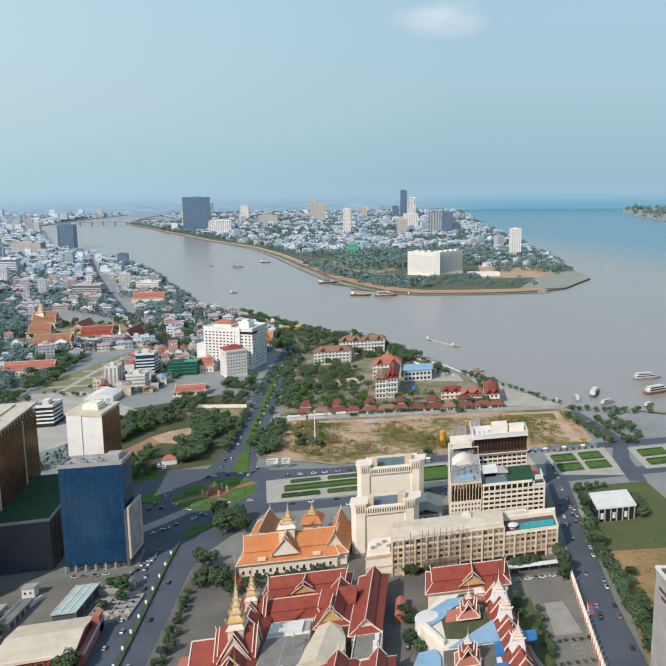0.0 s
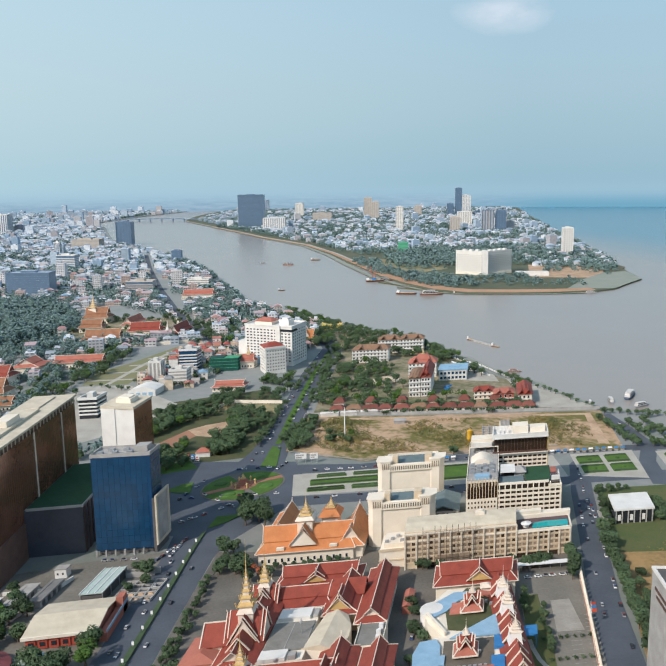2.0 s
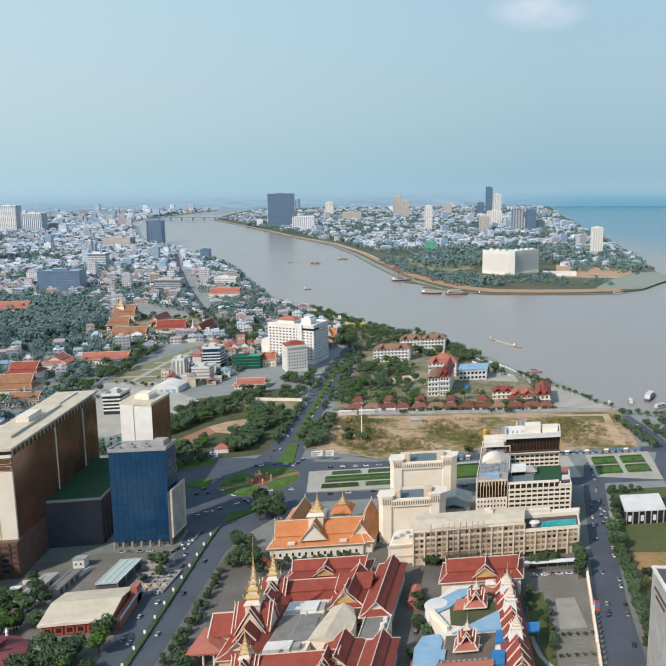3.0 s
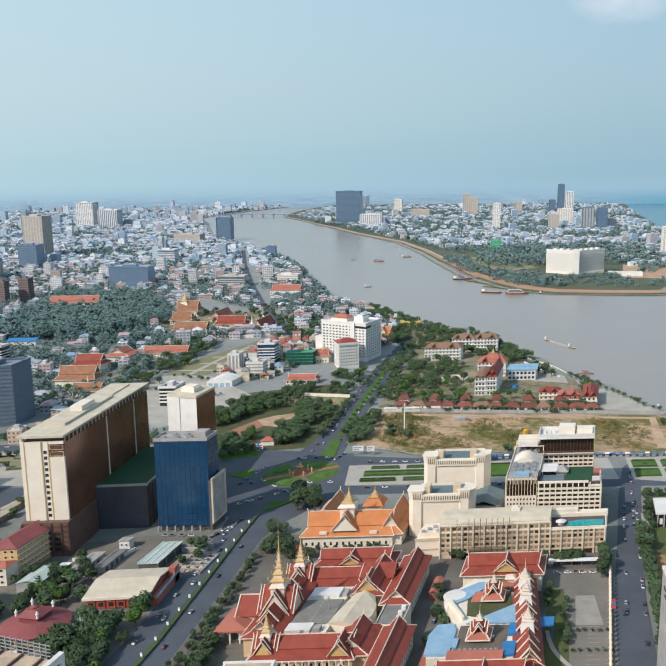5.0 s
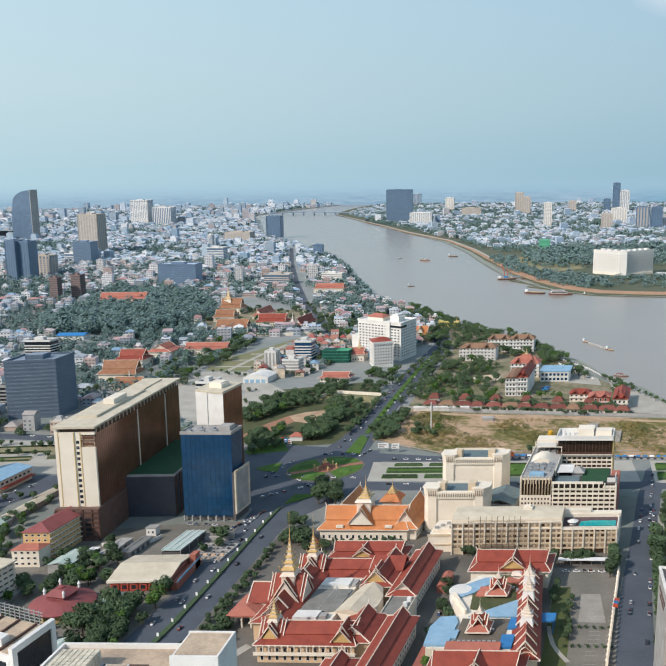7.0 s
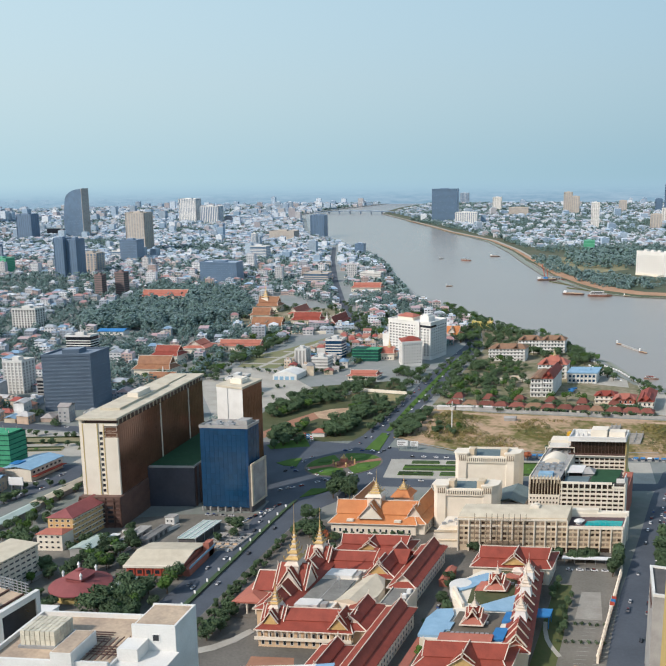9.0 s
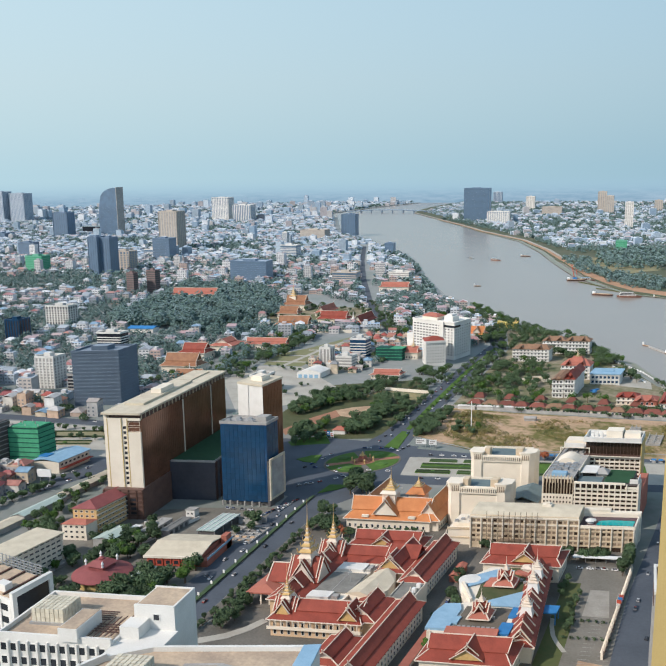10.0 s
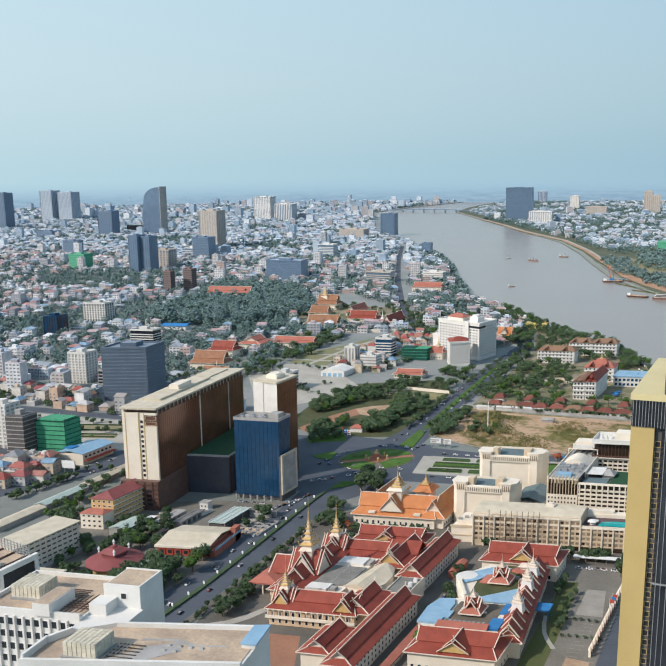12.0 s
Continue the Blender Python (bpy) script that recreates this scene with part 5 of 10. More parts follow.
# ---- the white flat-roofed pavilion ----
o, lin = axes((131, 384.5), (151, 388.5), (133, 404))
t = Thing("pavilion", o, "low dark-fronted pavilion with a flat white roof", "pavilion", linear=lin)
t.part("body", Geo().box(0, 0, 0, 20, 19, 7), DARK_GLASS)
t.pieces("column", Geo().box(0, -0.6, 0, 0.6, 0, 7), GREY_C, [(0.1 + 3.25 * k, 0, 0) for k in range(7)])
t.pieces("poster", Geo().box(0, -0.15, 1.5, 1.6, 0, 4.6), WHITE, [(1.4 + 6.5 * k, 0, 0) for k in range(3)])
t.part("roof", Geo().box(-0.8, -0.8, 7, 20.8, 20, 7.9), WHITE, "flat white roof")
t.part("terrace", Geo().box(-7, 2, 0, -0.8, 17, 0.6), GREY_C)

# ---- Khmer-style halls ----


def hall(name, o, length, depth, wall_h, ridge, tile, label, group="", lin=None, gables=(), skirt=2.6, rows=2, ends=True, along="x", wall=None):
    """A hall with a low skirt roof all round, a steep upper roof with white verges, windows on its long front and cross gables."""
    t = Thing(name, o, label, "hall", group, lin or GRID)
    wall = wall or (OCHRE_WALL if name == "assembly_hall" else CREAM)
    swap = along == "y"

    def rect(x0, y0, x1, y1):
        return (y0, x0, y1, x1) if swap else (x0, y0, x1, y1)

    def pt(x, y, z):
        return (y, x, z) if swap else (x, y, z)

    g = Geo()
    x0, y0, x1, y1 = rect(0, 0, length, depth)
    g.box(x0, y0, 0, x1, y1, wall_h)
    walls = t.part("wall", g, wall)
    inset = depth * 0.26
    mid = wall_h + (ridge - wall_h) * 0.34
    g = Geo()
    e = [(-1.2, -1.2), (length + 1.2, -1.2), (length + 1.2, depth + 1.2), (-1.2, depth + 1.2)]
    k = [(inset * 0.55, inset), (length - inset * 0.55, inset), (length - inset * 0.55, depth - inset), (inset * 0.55, depth - inset)]
    v = [pt(x, y, wall_h - 0.1) for x, y in e] + [pt(x, y, mid) for x, y in k] + [pt(x, y, wall_h - 0.35) for x, y in e]
    f = [(0, 1, 5, 4), (1, 2, 6, 5), (2, 3, 7, 6), (3, 0, 4, 7), (8, 9, 1, 0), (9, 10, 2, 1), (10, 11, 3, 2), (11, 8, 0, 3), (11, 10, 9, 8)]
    g.add(v, [tuple(reversed(q)) for q in f] if swap else f)
    t.part("lower_roof", g, tile)
    g = Geo()
    a0, b0, a1, b1 = rect(inset * 0.4, inset - 0.5, length - inset * 0.4, depth - inset + 0.5)
    g.gable(a0, b0, a1, b1, mid + 0.35, ridge, "y" if swap else "x", over=0.7)
    upper = t.part("upper_roof", g, tile)
    for x, s in ((inset * 0.4 + 0.5, 1), (length - inset * 0.4 - 0.5, -1)):
        tri = [pt(x + dx, y, z) for dx in (0, 0.3 * s) for y, z in ((inset - 0.2, mid + 0.1), (depth - inset + 0.2, mid + 0.1), (depth / 2, ridge - 0.5))]
        t.part("gable_wall", Geo().add(tri, [(0, 1, 2), (5, 4, 3), (0, 3, 4, 1), (1, 4, 5, 2), (2, 5, 3, 0)]), TRIM if s > 0 else tile)
    g = Geo()
    g.box(*rect(inset * 0.5, inset + 0.1, length - inset * 0.5, inset + 0.25)[:2], mid - 0.3, *rect(inset * 0.5, inset + 0.1, length - inset * 0.5, depth - inset - 0.1)[2:], mid + 0.3)
    for x, s in ((inset * 0.4, -1), (length - inset * 0.4, 1)):
        tip = pt(x + s * 0.9, depth / 2, ridge + 0.2)
        g.bar(pt(x + s * 0.25, inset - 0.6, mid + 0.3), tip, 0.3)
        g.bar(pt(x + s * 0.25, depth - inset + 0.6, mid + 0.3), tip, 0.3)
        g.bar(tip, pt(x + s * 1.5, depth / 2, ridge + 1.5), 0.3)
        g.bar(pt(x + s * 0.1 - s * inset * 0.15, inset, mid), pt(-1.2 if s < 0 else length + 1.2, -1.2, wall_h), 0.35)
        g.bar(pt(x + s * 0.1 - s * inset * 0.15, depth - inset, mid), pt(-1.2 if s < 0 else length + 1.2, depth + 1.2, wall_h), 0.35)
    g.bar(pt(inset * 0.4, depth / 2, ridge + 0.1), pt(length - inset * 0.4, depth / 2, ridge + 0.1), 0.3)
    g.bar(pt(-1.2, -1.25, wall_h - 0.2), pt(length + 1.2, -1.25, wall_h - 0.2), 0.3)
    g.bar(pt(-1.25, -1.2, wall_h - 0.2), pt(-1.25, depth + 1.2, wall_h - 0.2), 0.3)
    g.bar(pt(length + 1.25, -1.2, wall_h - 0.2), pt(length + 1.25, depth + 1.2, wall_h - 0.2), 0.3)
    t.part("verge_trim", g, TRIM, "pale ridge and verge mouldings", upper)
    for gx, gw, gh in gables:
        cross_gable(t, gx, -0.6, gw, depth * 0.55, mid - 0.8, gh, tile, tile is not ORANGE_TILE)
    n = int(length / 3.0)
    zs = [1.0 + (wall_h - 1.2) / rows * r for r in range(rows)]
    win = window_front(1.3, min(2.0, (wall_h - 1.2) / rows - 0.8))
    if swap:
        t.pieces("window", turned(win, 1), [WHITE, DARK_GLASS], [(depth, 1.2 + (length - 2) / n * c, z) for c in range(n) for z in zs], walls)
    else:
        t.pieces("window", win, [WHITE, DARK_GLASS], [(1.2 + (length - 2) / n * c, 0, z) for c in range(n) for z in zs], walls)
        m = max(2, int(depth / 3.2))
        t.pieces("side_window", turned(window_front(1.3, 1.6), 1), [WHITE, DARK_GLASS], [(length, 1.0 + (depth - 2) / m * c, z) for c in range(m) for z in zs], walls)
    return t


def cross_gable(t, gx, y, w, d, z0, z1, tile, gold=True):
    """Two stacked steep gables that face -y, with white verges and a gilded pediment."""
    for k, (s, dy) in enumerate(((1.0, 0.0), (0.72, 1.6))):
        ww, zz = w * s, z1 + k * 1.1
        part = t.part("gable_roof", Geo().gable(gx - ww / 2, y + dy, gx + ww / 2, y + d, z0 + k * 1.3, zz, "y", over=0.5), tile)
        g = Geo()
        for sx in (-1, 1):
            g.bar((gx + sx * ww / 2, y + dy - 0.2, z0 + k * 1.3), (gx, y + dy - 0.7, zz + 0.15), 0.3)
        g.bar((gx, y + dy - 0.7, zz), (gx, y + dy - 1.2, zz + 1.6), 0.28)
        g.bar((gx, y + dy - 0.5, zz + 0.1), (gx, y + d, zz + 0.1), 0.35)
        t.part("gable_verge", g, TRIM, "pale gable mouldings", part)
        if k == 0:
            t.part("pediment", Geo().add([(gx - ww / 2 + 0.5, y + 0.25, z0 - 0.2), (gx + ww / 2 - 0.5, y + 0.25, z0 - 0.2), (gx, y + 0.25, zz - 0.6), (gx - ww / 2 + 0.5, y + 0.6, z0 - 0.2), (gx + ww / 2 - 0.5, y + 0.6, z0 - 0.2), (gx, y + 0.6, zz - 0.6)],
                                         [(0, 1, 2), (5, 4, 3), (0, 3, 4, 1), (1, 4, 5, 2), (2, 5, 3, 0)]), GOLD_PAINT if gold else CREAM, "carved pediment")


def spire(t, x, y, z0, h, r, mats=None, tiers=5):
    """A stepped tower of shrinking tiers with corner antefixes and a needle."""
    base = Geo()
    z = z0
    rr = r
    for k in range(tiers):
        th = h * 0.105 * (1 - 0.08 * k)
        base.taper(x - rr * 0.84, y - rr * 0.84, x + rr * 0.84, y + rr * 0.84, z, z + th * 0.55, rr * 0.05, 1)
        base.taper(x - rr * 1.12, y - rr * 1.12, x + rr * 1.12, y + rr * 1.12, z + th * 0.55, z + th * 0.72, rr * 0.05)
        base.taper(x - rr * 1.02, y - rr * 1.02, x + rr * 1.02, y + rr * 1.02, z + th * 0.72, z + th, rr * 0.28)
        for sx in (-1, 1):
            for sy in (-1, 1):
                base.bar((x + sx * rr * 1.05, y + sy * rr * 1.05, z + th * 0.5), (x + sx * rr * 1.2, y + sy * rr * 1.2, z + th * 1.3), rr * 0.16)
        z += th
        rr *= 0.69
    tier = t.part("spire_tier", base, [mats or GOLD_PAINT, TRIM], "gilded and cream stepped tiers")
    rest = z0 + h - z
    t.part("spire_needle", Geo().lathe(x, y, [(rr * 1.0, z), (rr * 1.15, z + rest * 0.08), (rr * 0.6, z + rest * 0.16), (rr * 0.75, z + rest * 0.22), (rr * 0.35, z + rest * 0.4), (rr * 0.22, z + rest * 0.6), (0.05, z + rest)], n=10), mats or GOLD_PAINT, "slender needle", tier)


# the orange-roofed institute
t = hall("institute_hall", (-42.5, 331.8), 44, 15, 6.2, 16, ORANGE_TILE, "cream institute hall with glowing orange tiled roofs and spires", gables=((20.5, 13, 16.5),), rows=1)
t.part("spire_base", Geo().box(17, 5, 12, 24, 12, 18.5).taper(16, 4, 25, 13, 18.5, 20, 1.0), CREAM)
spire(t, 20.5, 8.5, 19.5, 13, 2.6, GOLD_PAINT)
t.part("spire_base", Geo().box(25, 21, 0, 33, 29, 13), CREAM)
t.part("pavilion_roof", Geo().taper(23.5, 19.5, 34.5, 30.5, 13, 16, 2.5), ORANGE_TILE)
spire(t, 29, 25, 16, 8.5, 2.0, GOLD_PAINT)
t.pieces("dormer", Geo().box(0, -0.8, 7.0, 3.5, 0.6, 8.2), CREAM, [(8.5, 0, 0), (33, 0, 0)])
t = hall("institute_wing", (-7, 341), 30, 12, 6.2, 15, ORANGE_TILE, "cream wing with an orange tiled roof", along="y", rows=1)
t = hall("institute_wing", (-41, 349), 28, 11, 6.2, 13, ORANGE_TILE, "cream wing with an orange tiled roof", along="y", rows=1)

# the assembly: western court
GREY_DECK = material("grey_roof_deck", (0.25, 0.245, 0.225), (0.17, 0.165, 0.15), rough=0.85, scale=0.2, fine=1.2)


def cross_roof(t, px, py, rx, ry, q, z0, z1, tile, wall=None):
    """Two crossing steep roofs, each with a raised inner tier, cream gable ends and pale mouldings."""
    for k in (0, 1):
        for along in "xy":
            rr = (rx if along == "x" else ry) - 1.2 * k
            qq, za, zb = (q, z0, z1) if k == 0 else (q * 0.84, z0 + (z1 - z0) * 0.2, z1 + 0.8)
            place = (lambda a, b, z: (px + a, py + b, z)) if along == "x" else (lambda a, b, z: (px + b, py + a, z))
            box = (px - rr, py - qq, px + rr, py + qq) if along == "x" else (px - qq, py - rr, px + qq, py + rr)
            roof = t.part("cross_roof", Geo().gable(*box, za, zb, along, over=0.3), tile)
            g = Geo()
            for e in (-1, 1):
                tip = place(e * (rr + 0.3), 0, zb + 0.12)
                for sd in (-1, 1):
                    g.bar(place(e * (rr + 0.25), sd * (qq + 0.1), za), tip, 0.34)
                if k == 0:
                    g.bar(tip, place(e * (rr + 0.6), 0, zb + 1.2), 0.26)
            t.part("gable_verge", g, TRIM, "pale gable mouldings", roof)
            if k == 0:
                for e in (-1, 1):
                    tri = [place(e * (rr - d), b, z) for d in (0.15, 0.45) for b, z in ((-qq + 0.4, za - 0.8), (qq - 0.4, za - 0.8), (0, zb - 0.8))]
                    t.part("gable_wall", Geo().add(tri, [(0, 1, 2), (5, 4, 3), (0, 3, 4, 1), (1, 4, 5, 2), (2, 5, 3, 0)]), wall or TRIM, "gable wall", roof)


t = hall("assembly_hall", (-37, 224.4), 37, 15, 8.0, 13.6, RED_TILE, "two-storey assembly hall with stepped red tiled roofs", "assembly halls", gables=((32.2, 8.0, 14.2),))
cross_roof(t, 4.2, 6.2, 4.4, 4.8, 3.2, 9.6, 14.2, RED_TILE, GOLD_PAINT)
t.pieces("gallery_column", Geo().lathe(0, 0, [(0.32, 0), (0.26, 0.3), (0.26, 2.9), (0.42, 3.4)], n=8), CREAM, [(0.4 + 2.4 * k, -1.3, 4.3) for k in range(16)])
t.part("balcony", Geo().box(-0.8, -1.6, 3.8, 37.8, 0, 4.3).box(-0.8, -1.6, 4.3, 37.8, -1.4, 5.2), CREAM)
t.part("tower_base", Geo().box(2.4, 4.4, 9, 6.0, 8.0, 14.4).taper(2.0, 4.0, 6.4, 8.4, 14.4, 15.6, 0.7), TRIM)
spire(t, 4.2, 6.2, 15.3, 14.0, 1.6, GOLD_PAINT)
t = hall("assembly_hall", (-43.5, 238), 54, 13, 8.5, 14.0, RED_TILE, "western assembly hall with red roofs and tall gilded spires", "assembly halls", along="y")
cross_roof(t, 6.5, 20.5, 6.9, 6.4, 5.8, 9.4, 18.6, RED_TILE)
cross_roof(t, 6.0, 46.1, 5.4, 5.0, 4.2, 9.4, 15.2, RED_TILE)
for y0, y1, z1 in ((8.0, 14.5, 15.2), (26.5, 33.0, 15.4)):
    step = t.part("raised_roof", Geo().gable(2.4, y0, 10.6, y1, 10.3, z1, "y", over=0.4), RED_TILE)
    g = Geo()
    for yy in (y0 - 0.4, y1 + 0.4):
        for sx in (-1, 1):
            g.bar((6.5 + sx * 4.3, yy, 10.3), (6.5, yy, z1 + 0.15), 0.45)
    t.part("roof_verge", g, TRIM, "pale roof mouldings", step)
wing = t.part("west_gable", turned(Geo().gable(-27, -8.5, -14, 4, 9.2, 15.2, "y", over=0.5), 3), RED_TILE)
t.part("west_verge", Geo().bar((-8.9, 13.6, 9.2), (-9.1, 20.5, 15.4), 0.4).bar((-8.9, 27.4, 9.2), (-9.1, 20.5, 15.4), 0.4).bar((-9.1, 20.5, 15.4), (0, 20.5, 15.4), 0.4), TRIM, "pale roof mouldings", wing)
t.part("west_wing", Geo().box(-7.5, 15, 0, 0, 26, 9.4), CREAM)
t.part("tower_base", Geo().box(3.8, 17.8, 10, 9.2, 23.2, 19.0).taper(3.2, 17.2, 9.8, 23.8, 19.0, 20.6, 0.9), TRIM)
spire(t, 6.5, 20.5, 20.2, 26.4, 2.7, GOLD_PAINT, 6)
t.part("tower_base", Geo().box(3.8, 43.9, 9, 8.2, 48.3, 15.6).taper(3.4, 43.5, 8.6, 48.7, 15.6, 17, 0.9), TRIM)
spire(t, 6.0, 46.1, 16.7, 18, 1.9, GOLD_PAINT)
t = Thing("entrance_porch", (-56, 243), "columned porch with a hipped red tiled roof", "porch", "", GRID)
t.pieces("column", Geo().lathe(0, 0, [(0.45, 0), (0.4, 0.5), (0.4, 5.5), (0.6, 6.2)], n=8), CREAM, [(x, y, 0) for x in (0.6, 5, 8.8) for y in (0.6, 8, 16.4)])
t.part("roof", Geo().hip(-1, -1, 13, 18, 6.8, 9.4, 4).box(-0.8, -0.8, 6.1, 12.8, 17.8, 6.8), PALE_TILE, "hipped tiled roof on a cream cornice")
t.part("floor_slab", Geo().box(-2, -2, 0, 12, 19, 0.7), PAVING)
hall("assembly_hall", (-31, 281), 25, 13, 7.5, 13, RED_TILE, "assembly hall with a red tiled roof", "assembly halls", rows=1)
hall("assembly_hall", (-29, 299), 34, 14, 7.5, 13.2, RED_TILE, "assembly hall with red tiled roofs and a curved gable", "assembly halls", gables=((16, 10, 12.0),), rows=1)
t = hall("assembly_hall", (-8, 277), 27, 13, 8.0, 13.8, RED_TILE, "assembly hall with crossing red tiled roofs", "assembly halls", along="y", rows=1)
cross_gable(t, 5.5, 0.5, 9.5, 9, 9.2, 14.4, RED_TILE)
t.part("side_gable", turned(Geo().gable(-22, -2, -12, 14, 9.2, 14.2, "y", over=0.5), 3), RED_TILE)
t = hall("assembly_hall", (-8.5, 233), 20, 12.5, 8.0, 13.4, RED_TILE, "short assembly wing with red tiled roofs", "assembly halls", along="y", rows=1)
hall("office_range", (5, 271), 43, 10.5, 8.5, 13.6, RED_TILE, "long three-storey office range with a red tiled roof", "office ranges", along="y", rows=3)
hall("office_range", (1.6, 196), 58, 10.5, 8.5, 13.6, RED_TILE, "long three-storey office range with a red tiled roof", "office ranges", along="y", rows=3)
hall("office_range", (-11, 202), 20, 11, 7.0, 11.5, RED_TILE, "short office range with a hipped red tiled roof", "office ranges", along="y", rows=2)
t = Thing("lean_to", (18.5, 205), "low lean-to walkway with a dark red sheet roof", "walkway", "", GRID)
t.part("roof", Geo().add([(0, 0, 3.6), (3.2, 0, 2.8), (3.2, 46, 2.8), (0, 46, 3.6), (0, 0, 3.3), (3.2, 0, 2.5), (3.2, 46, 2.5), (0, 46, 3.3)], [(0, 1, 2, 3), (7, 6, 5, 4), (0, 4, 5, 1), (1, 5, 6, 2), (2, 6, 7, 3), (3, 7, 4, 0)]), PALE_TILE)
t.pieces("post", Geo().box(2.9, 0, 0, 3.1, 0.2, 2.6), STEEL, [(0, 0.5 + 5 * k, 0) for k in range(10)])
t = Thing("lean_to", (22, 292), "low shed with a dark red sheet roof", "walkway", "", GRID)
t.part("roof", Geo().gable(0, 0, 4.5, 14, 3.4, 4.4, "y").box(0.3, 0.3, 0, 4.2, 13.7, 3.0), PALE_TILE)
t = Thing("flat_link", (4.4, 255), "flat grey roof terrace with white air-conditioning units", "terrace", "", GRID)
t.part("body", Geo().box(0, 0, 0, 10.5, 15.5, 8.2), CREAM)
t.part("roof", Geo().box(0.3, 0.3, 8.2, 10.2, 15.2, 8.4), GREY_DECK)
t.pieces("parapet", Geo().box(0, 0, 8.2, 0.3, 15.5, 9.0), CREAM, [(0, 0, 0), (10.2, 0, 0)])
t.pieces("cooling_unit", Geo().box(0, 0, 8.4, 1.6, 1.6, 10.2), WHITE_PAINT, [(7.6, 2.2, 0), (7.4, 6.0, 0), (7.8, 10.4, 0)])
t = Thing("covered_court", (-29, 243), "inner court covered by flat grey and white sheet roofs", "court", "", GRID)
t.part("court_body", Geo().box(0, 0, 0, 16, 36, 8.4), CREAM)
t.part("grey_roof", Geo().box(0.4, 6, 8.4, 15.6, 25, 9.0), GREY_DECK)
t.part("roof_seam", Geo().box(7.8, 6, 9.0, 8.1, 25, 9.12), GREY_C)
t.part("white_roof", Geo().box(0.4, -0.6, 8.4, 10, 5.2, 9.8), WHITE)
t.part("white_roof", Geo().box(1, 27, 8.4, 13, 34, 9.8), WHITE)
t.part("roof_box", Geo().box(11, 0, 8.4, 13.6, 3, 10), GREY_C)
t.part("roof_box", Geo().box(14, 28, 8.4, 15.8, 33, 9.6), GREY_C)
t.part("mast", Geo().box(12, 16, 9, 12.3, 16.3, 15).lathe(12.15, 16.15, [(0.7, 13.4), (0.7, 13.8), (0.1, 14.2)], n=8), STEEL)
t = Thing("auditorium", (-14.2, 252), "fan-shaped auditorium with a folded pale beige roof", "hall", "", Matrix.Identity(3))
fan = [(0, 0), (7.2, 24.5), (15.6, 24.5), (17.2, 17), (16.6, 9), (12.6, -0.5)]
t.part("wall", Geo().slab(fan, 0, 8.4), CREAM)
t.part("folded_roof", Geo().add([(x, y, 8.4) for x, y in fan] + [(x, y, 8.8) for x, y in fan] + [(6.6, -0.4, 10.8), (11.6, 24.4, 10.8)],
                                [(0, 1, 7, 6), (1, 2, 8, 13, 7), (2, 3, 9, 8), (3, 4, 10, 9), (4, 5, 11, 10), (5, 0, 6, 12, 11), (6, 7, 13, 12), (12, 13, 8, 9, 10, 11), (5, 4, 3, 2, 1, 0)]), PALE_ROOF, "folded pale beige roof")

# the assembly: eastern court
STRAIGHT = Matrix(((GRID_U.x, 0.0, 0), (GRID_U.y, 1, 0), (0, 0, 1)))
t = hall("court_hall", (36.3, 300.6), 34.2, 17, 8.5, 14.5, RED_TILE, "court hall with a broad two-tier red tiled roof", "court halls", gables=((18.5, 11, 14.0),), rows=1)
t = hall("court_hall", (28, 216), 33, 18, 8.5, 14.5, RED_TILE, "court hall with a broad two-tier red tiled roof", "court halls", gables=((17.5, 12, 14.0),), rows=1)
t = hall("court_gallery", (57.5, 238), 64, 9, 7.5, 12, RED_TILE, "narrow gallery with stacked red gables and small spires", "", along="y", rows=1, lin=STRAIGHT)
for yy in (1, 7, 13, 21, 27, 33, 40, 46, 54, 59):
    vg = Geo()
    zz = 14.2 - 0.12 * (yy % 7)
    part = t.part("gable_roof", Geo().gable(0.4, yy, 8.6, yy + 5, 9.0, zz, "y", over=0.4), RED_TILE)
    for sx in (-1, 1):
        vg.bar((4.5 + sx * 4.2, yy - 0.3, 8.9), (4.5, yy - 0.7, zz + 0.2), 0.5)
    vg.bar((4.5, yy - 0.7, zz), (4.5, yy - 1.0, zz + 1.4), 0.28)
    t.part("gable_verge", vg, TRIM, "pale gable mouldings", part)
    t.part("pediment", Geo().add([(x, y, z) for y in (yy + 0.3, yy + 0.55) for x, z in ((1.0, 8.8), (8.0, 8.8), (4.5, zz - 0.7))], [(0, 1, 2), (5, 4, 3), (0, 3, 4, 1), (1, 4, 5, 2), (2, 5, 3, 0)]), PALE_TILE, "carved pink pediment", part)
for yy, h in ((18, 10), (38, 12), (51, 9)):
    t.part("spire_base", Geo().taper(1.8, yy - 2.8, 7.2, yy + 2.8, 10, 15, 0.8), WHITE_PAINT)
    spire(t, 4.5, yy, 14.6, h, 2.0, TRIM)
t = Thing("court_roofs", (25.5, 237), "flat court roofs of grey concrete and pale blue sheet", "roof terrace", "", GRID)
t.part("court_body", Geo().slab([(0, 0), (32, 0), (32, 61), (8, 61), (-1, 46), (2, 36), (8, 26), (0, 22)], 0, 7.4), CREAM)
t.part("lower_deck", Geo().box(9, 2, 7.4, 28, 22, 7.7), material("brown_roof_deck", (0.17, 0.145, 0.115), (0.11, 0.095, 0.075), rough=0.85, scale=0.2, fine=1.2), "brown-grey roof terrace")
t.part("upper_deck", Geo().slab([(10, 30), (24, 26), (31, 36), (31, 60.5), (16, 60.5), (8, 46)], 7.4, 7.7), DARK_SOIL, "dull green roof terrace")
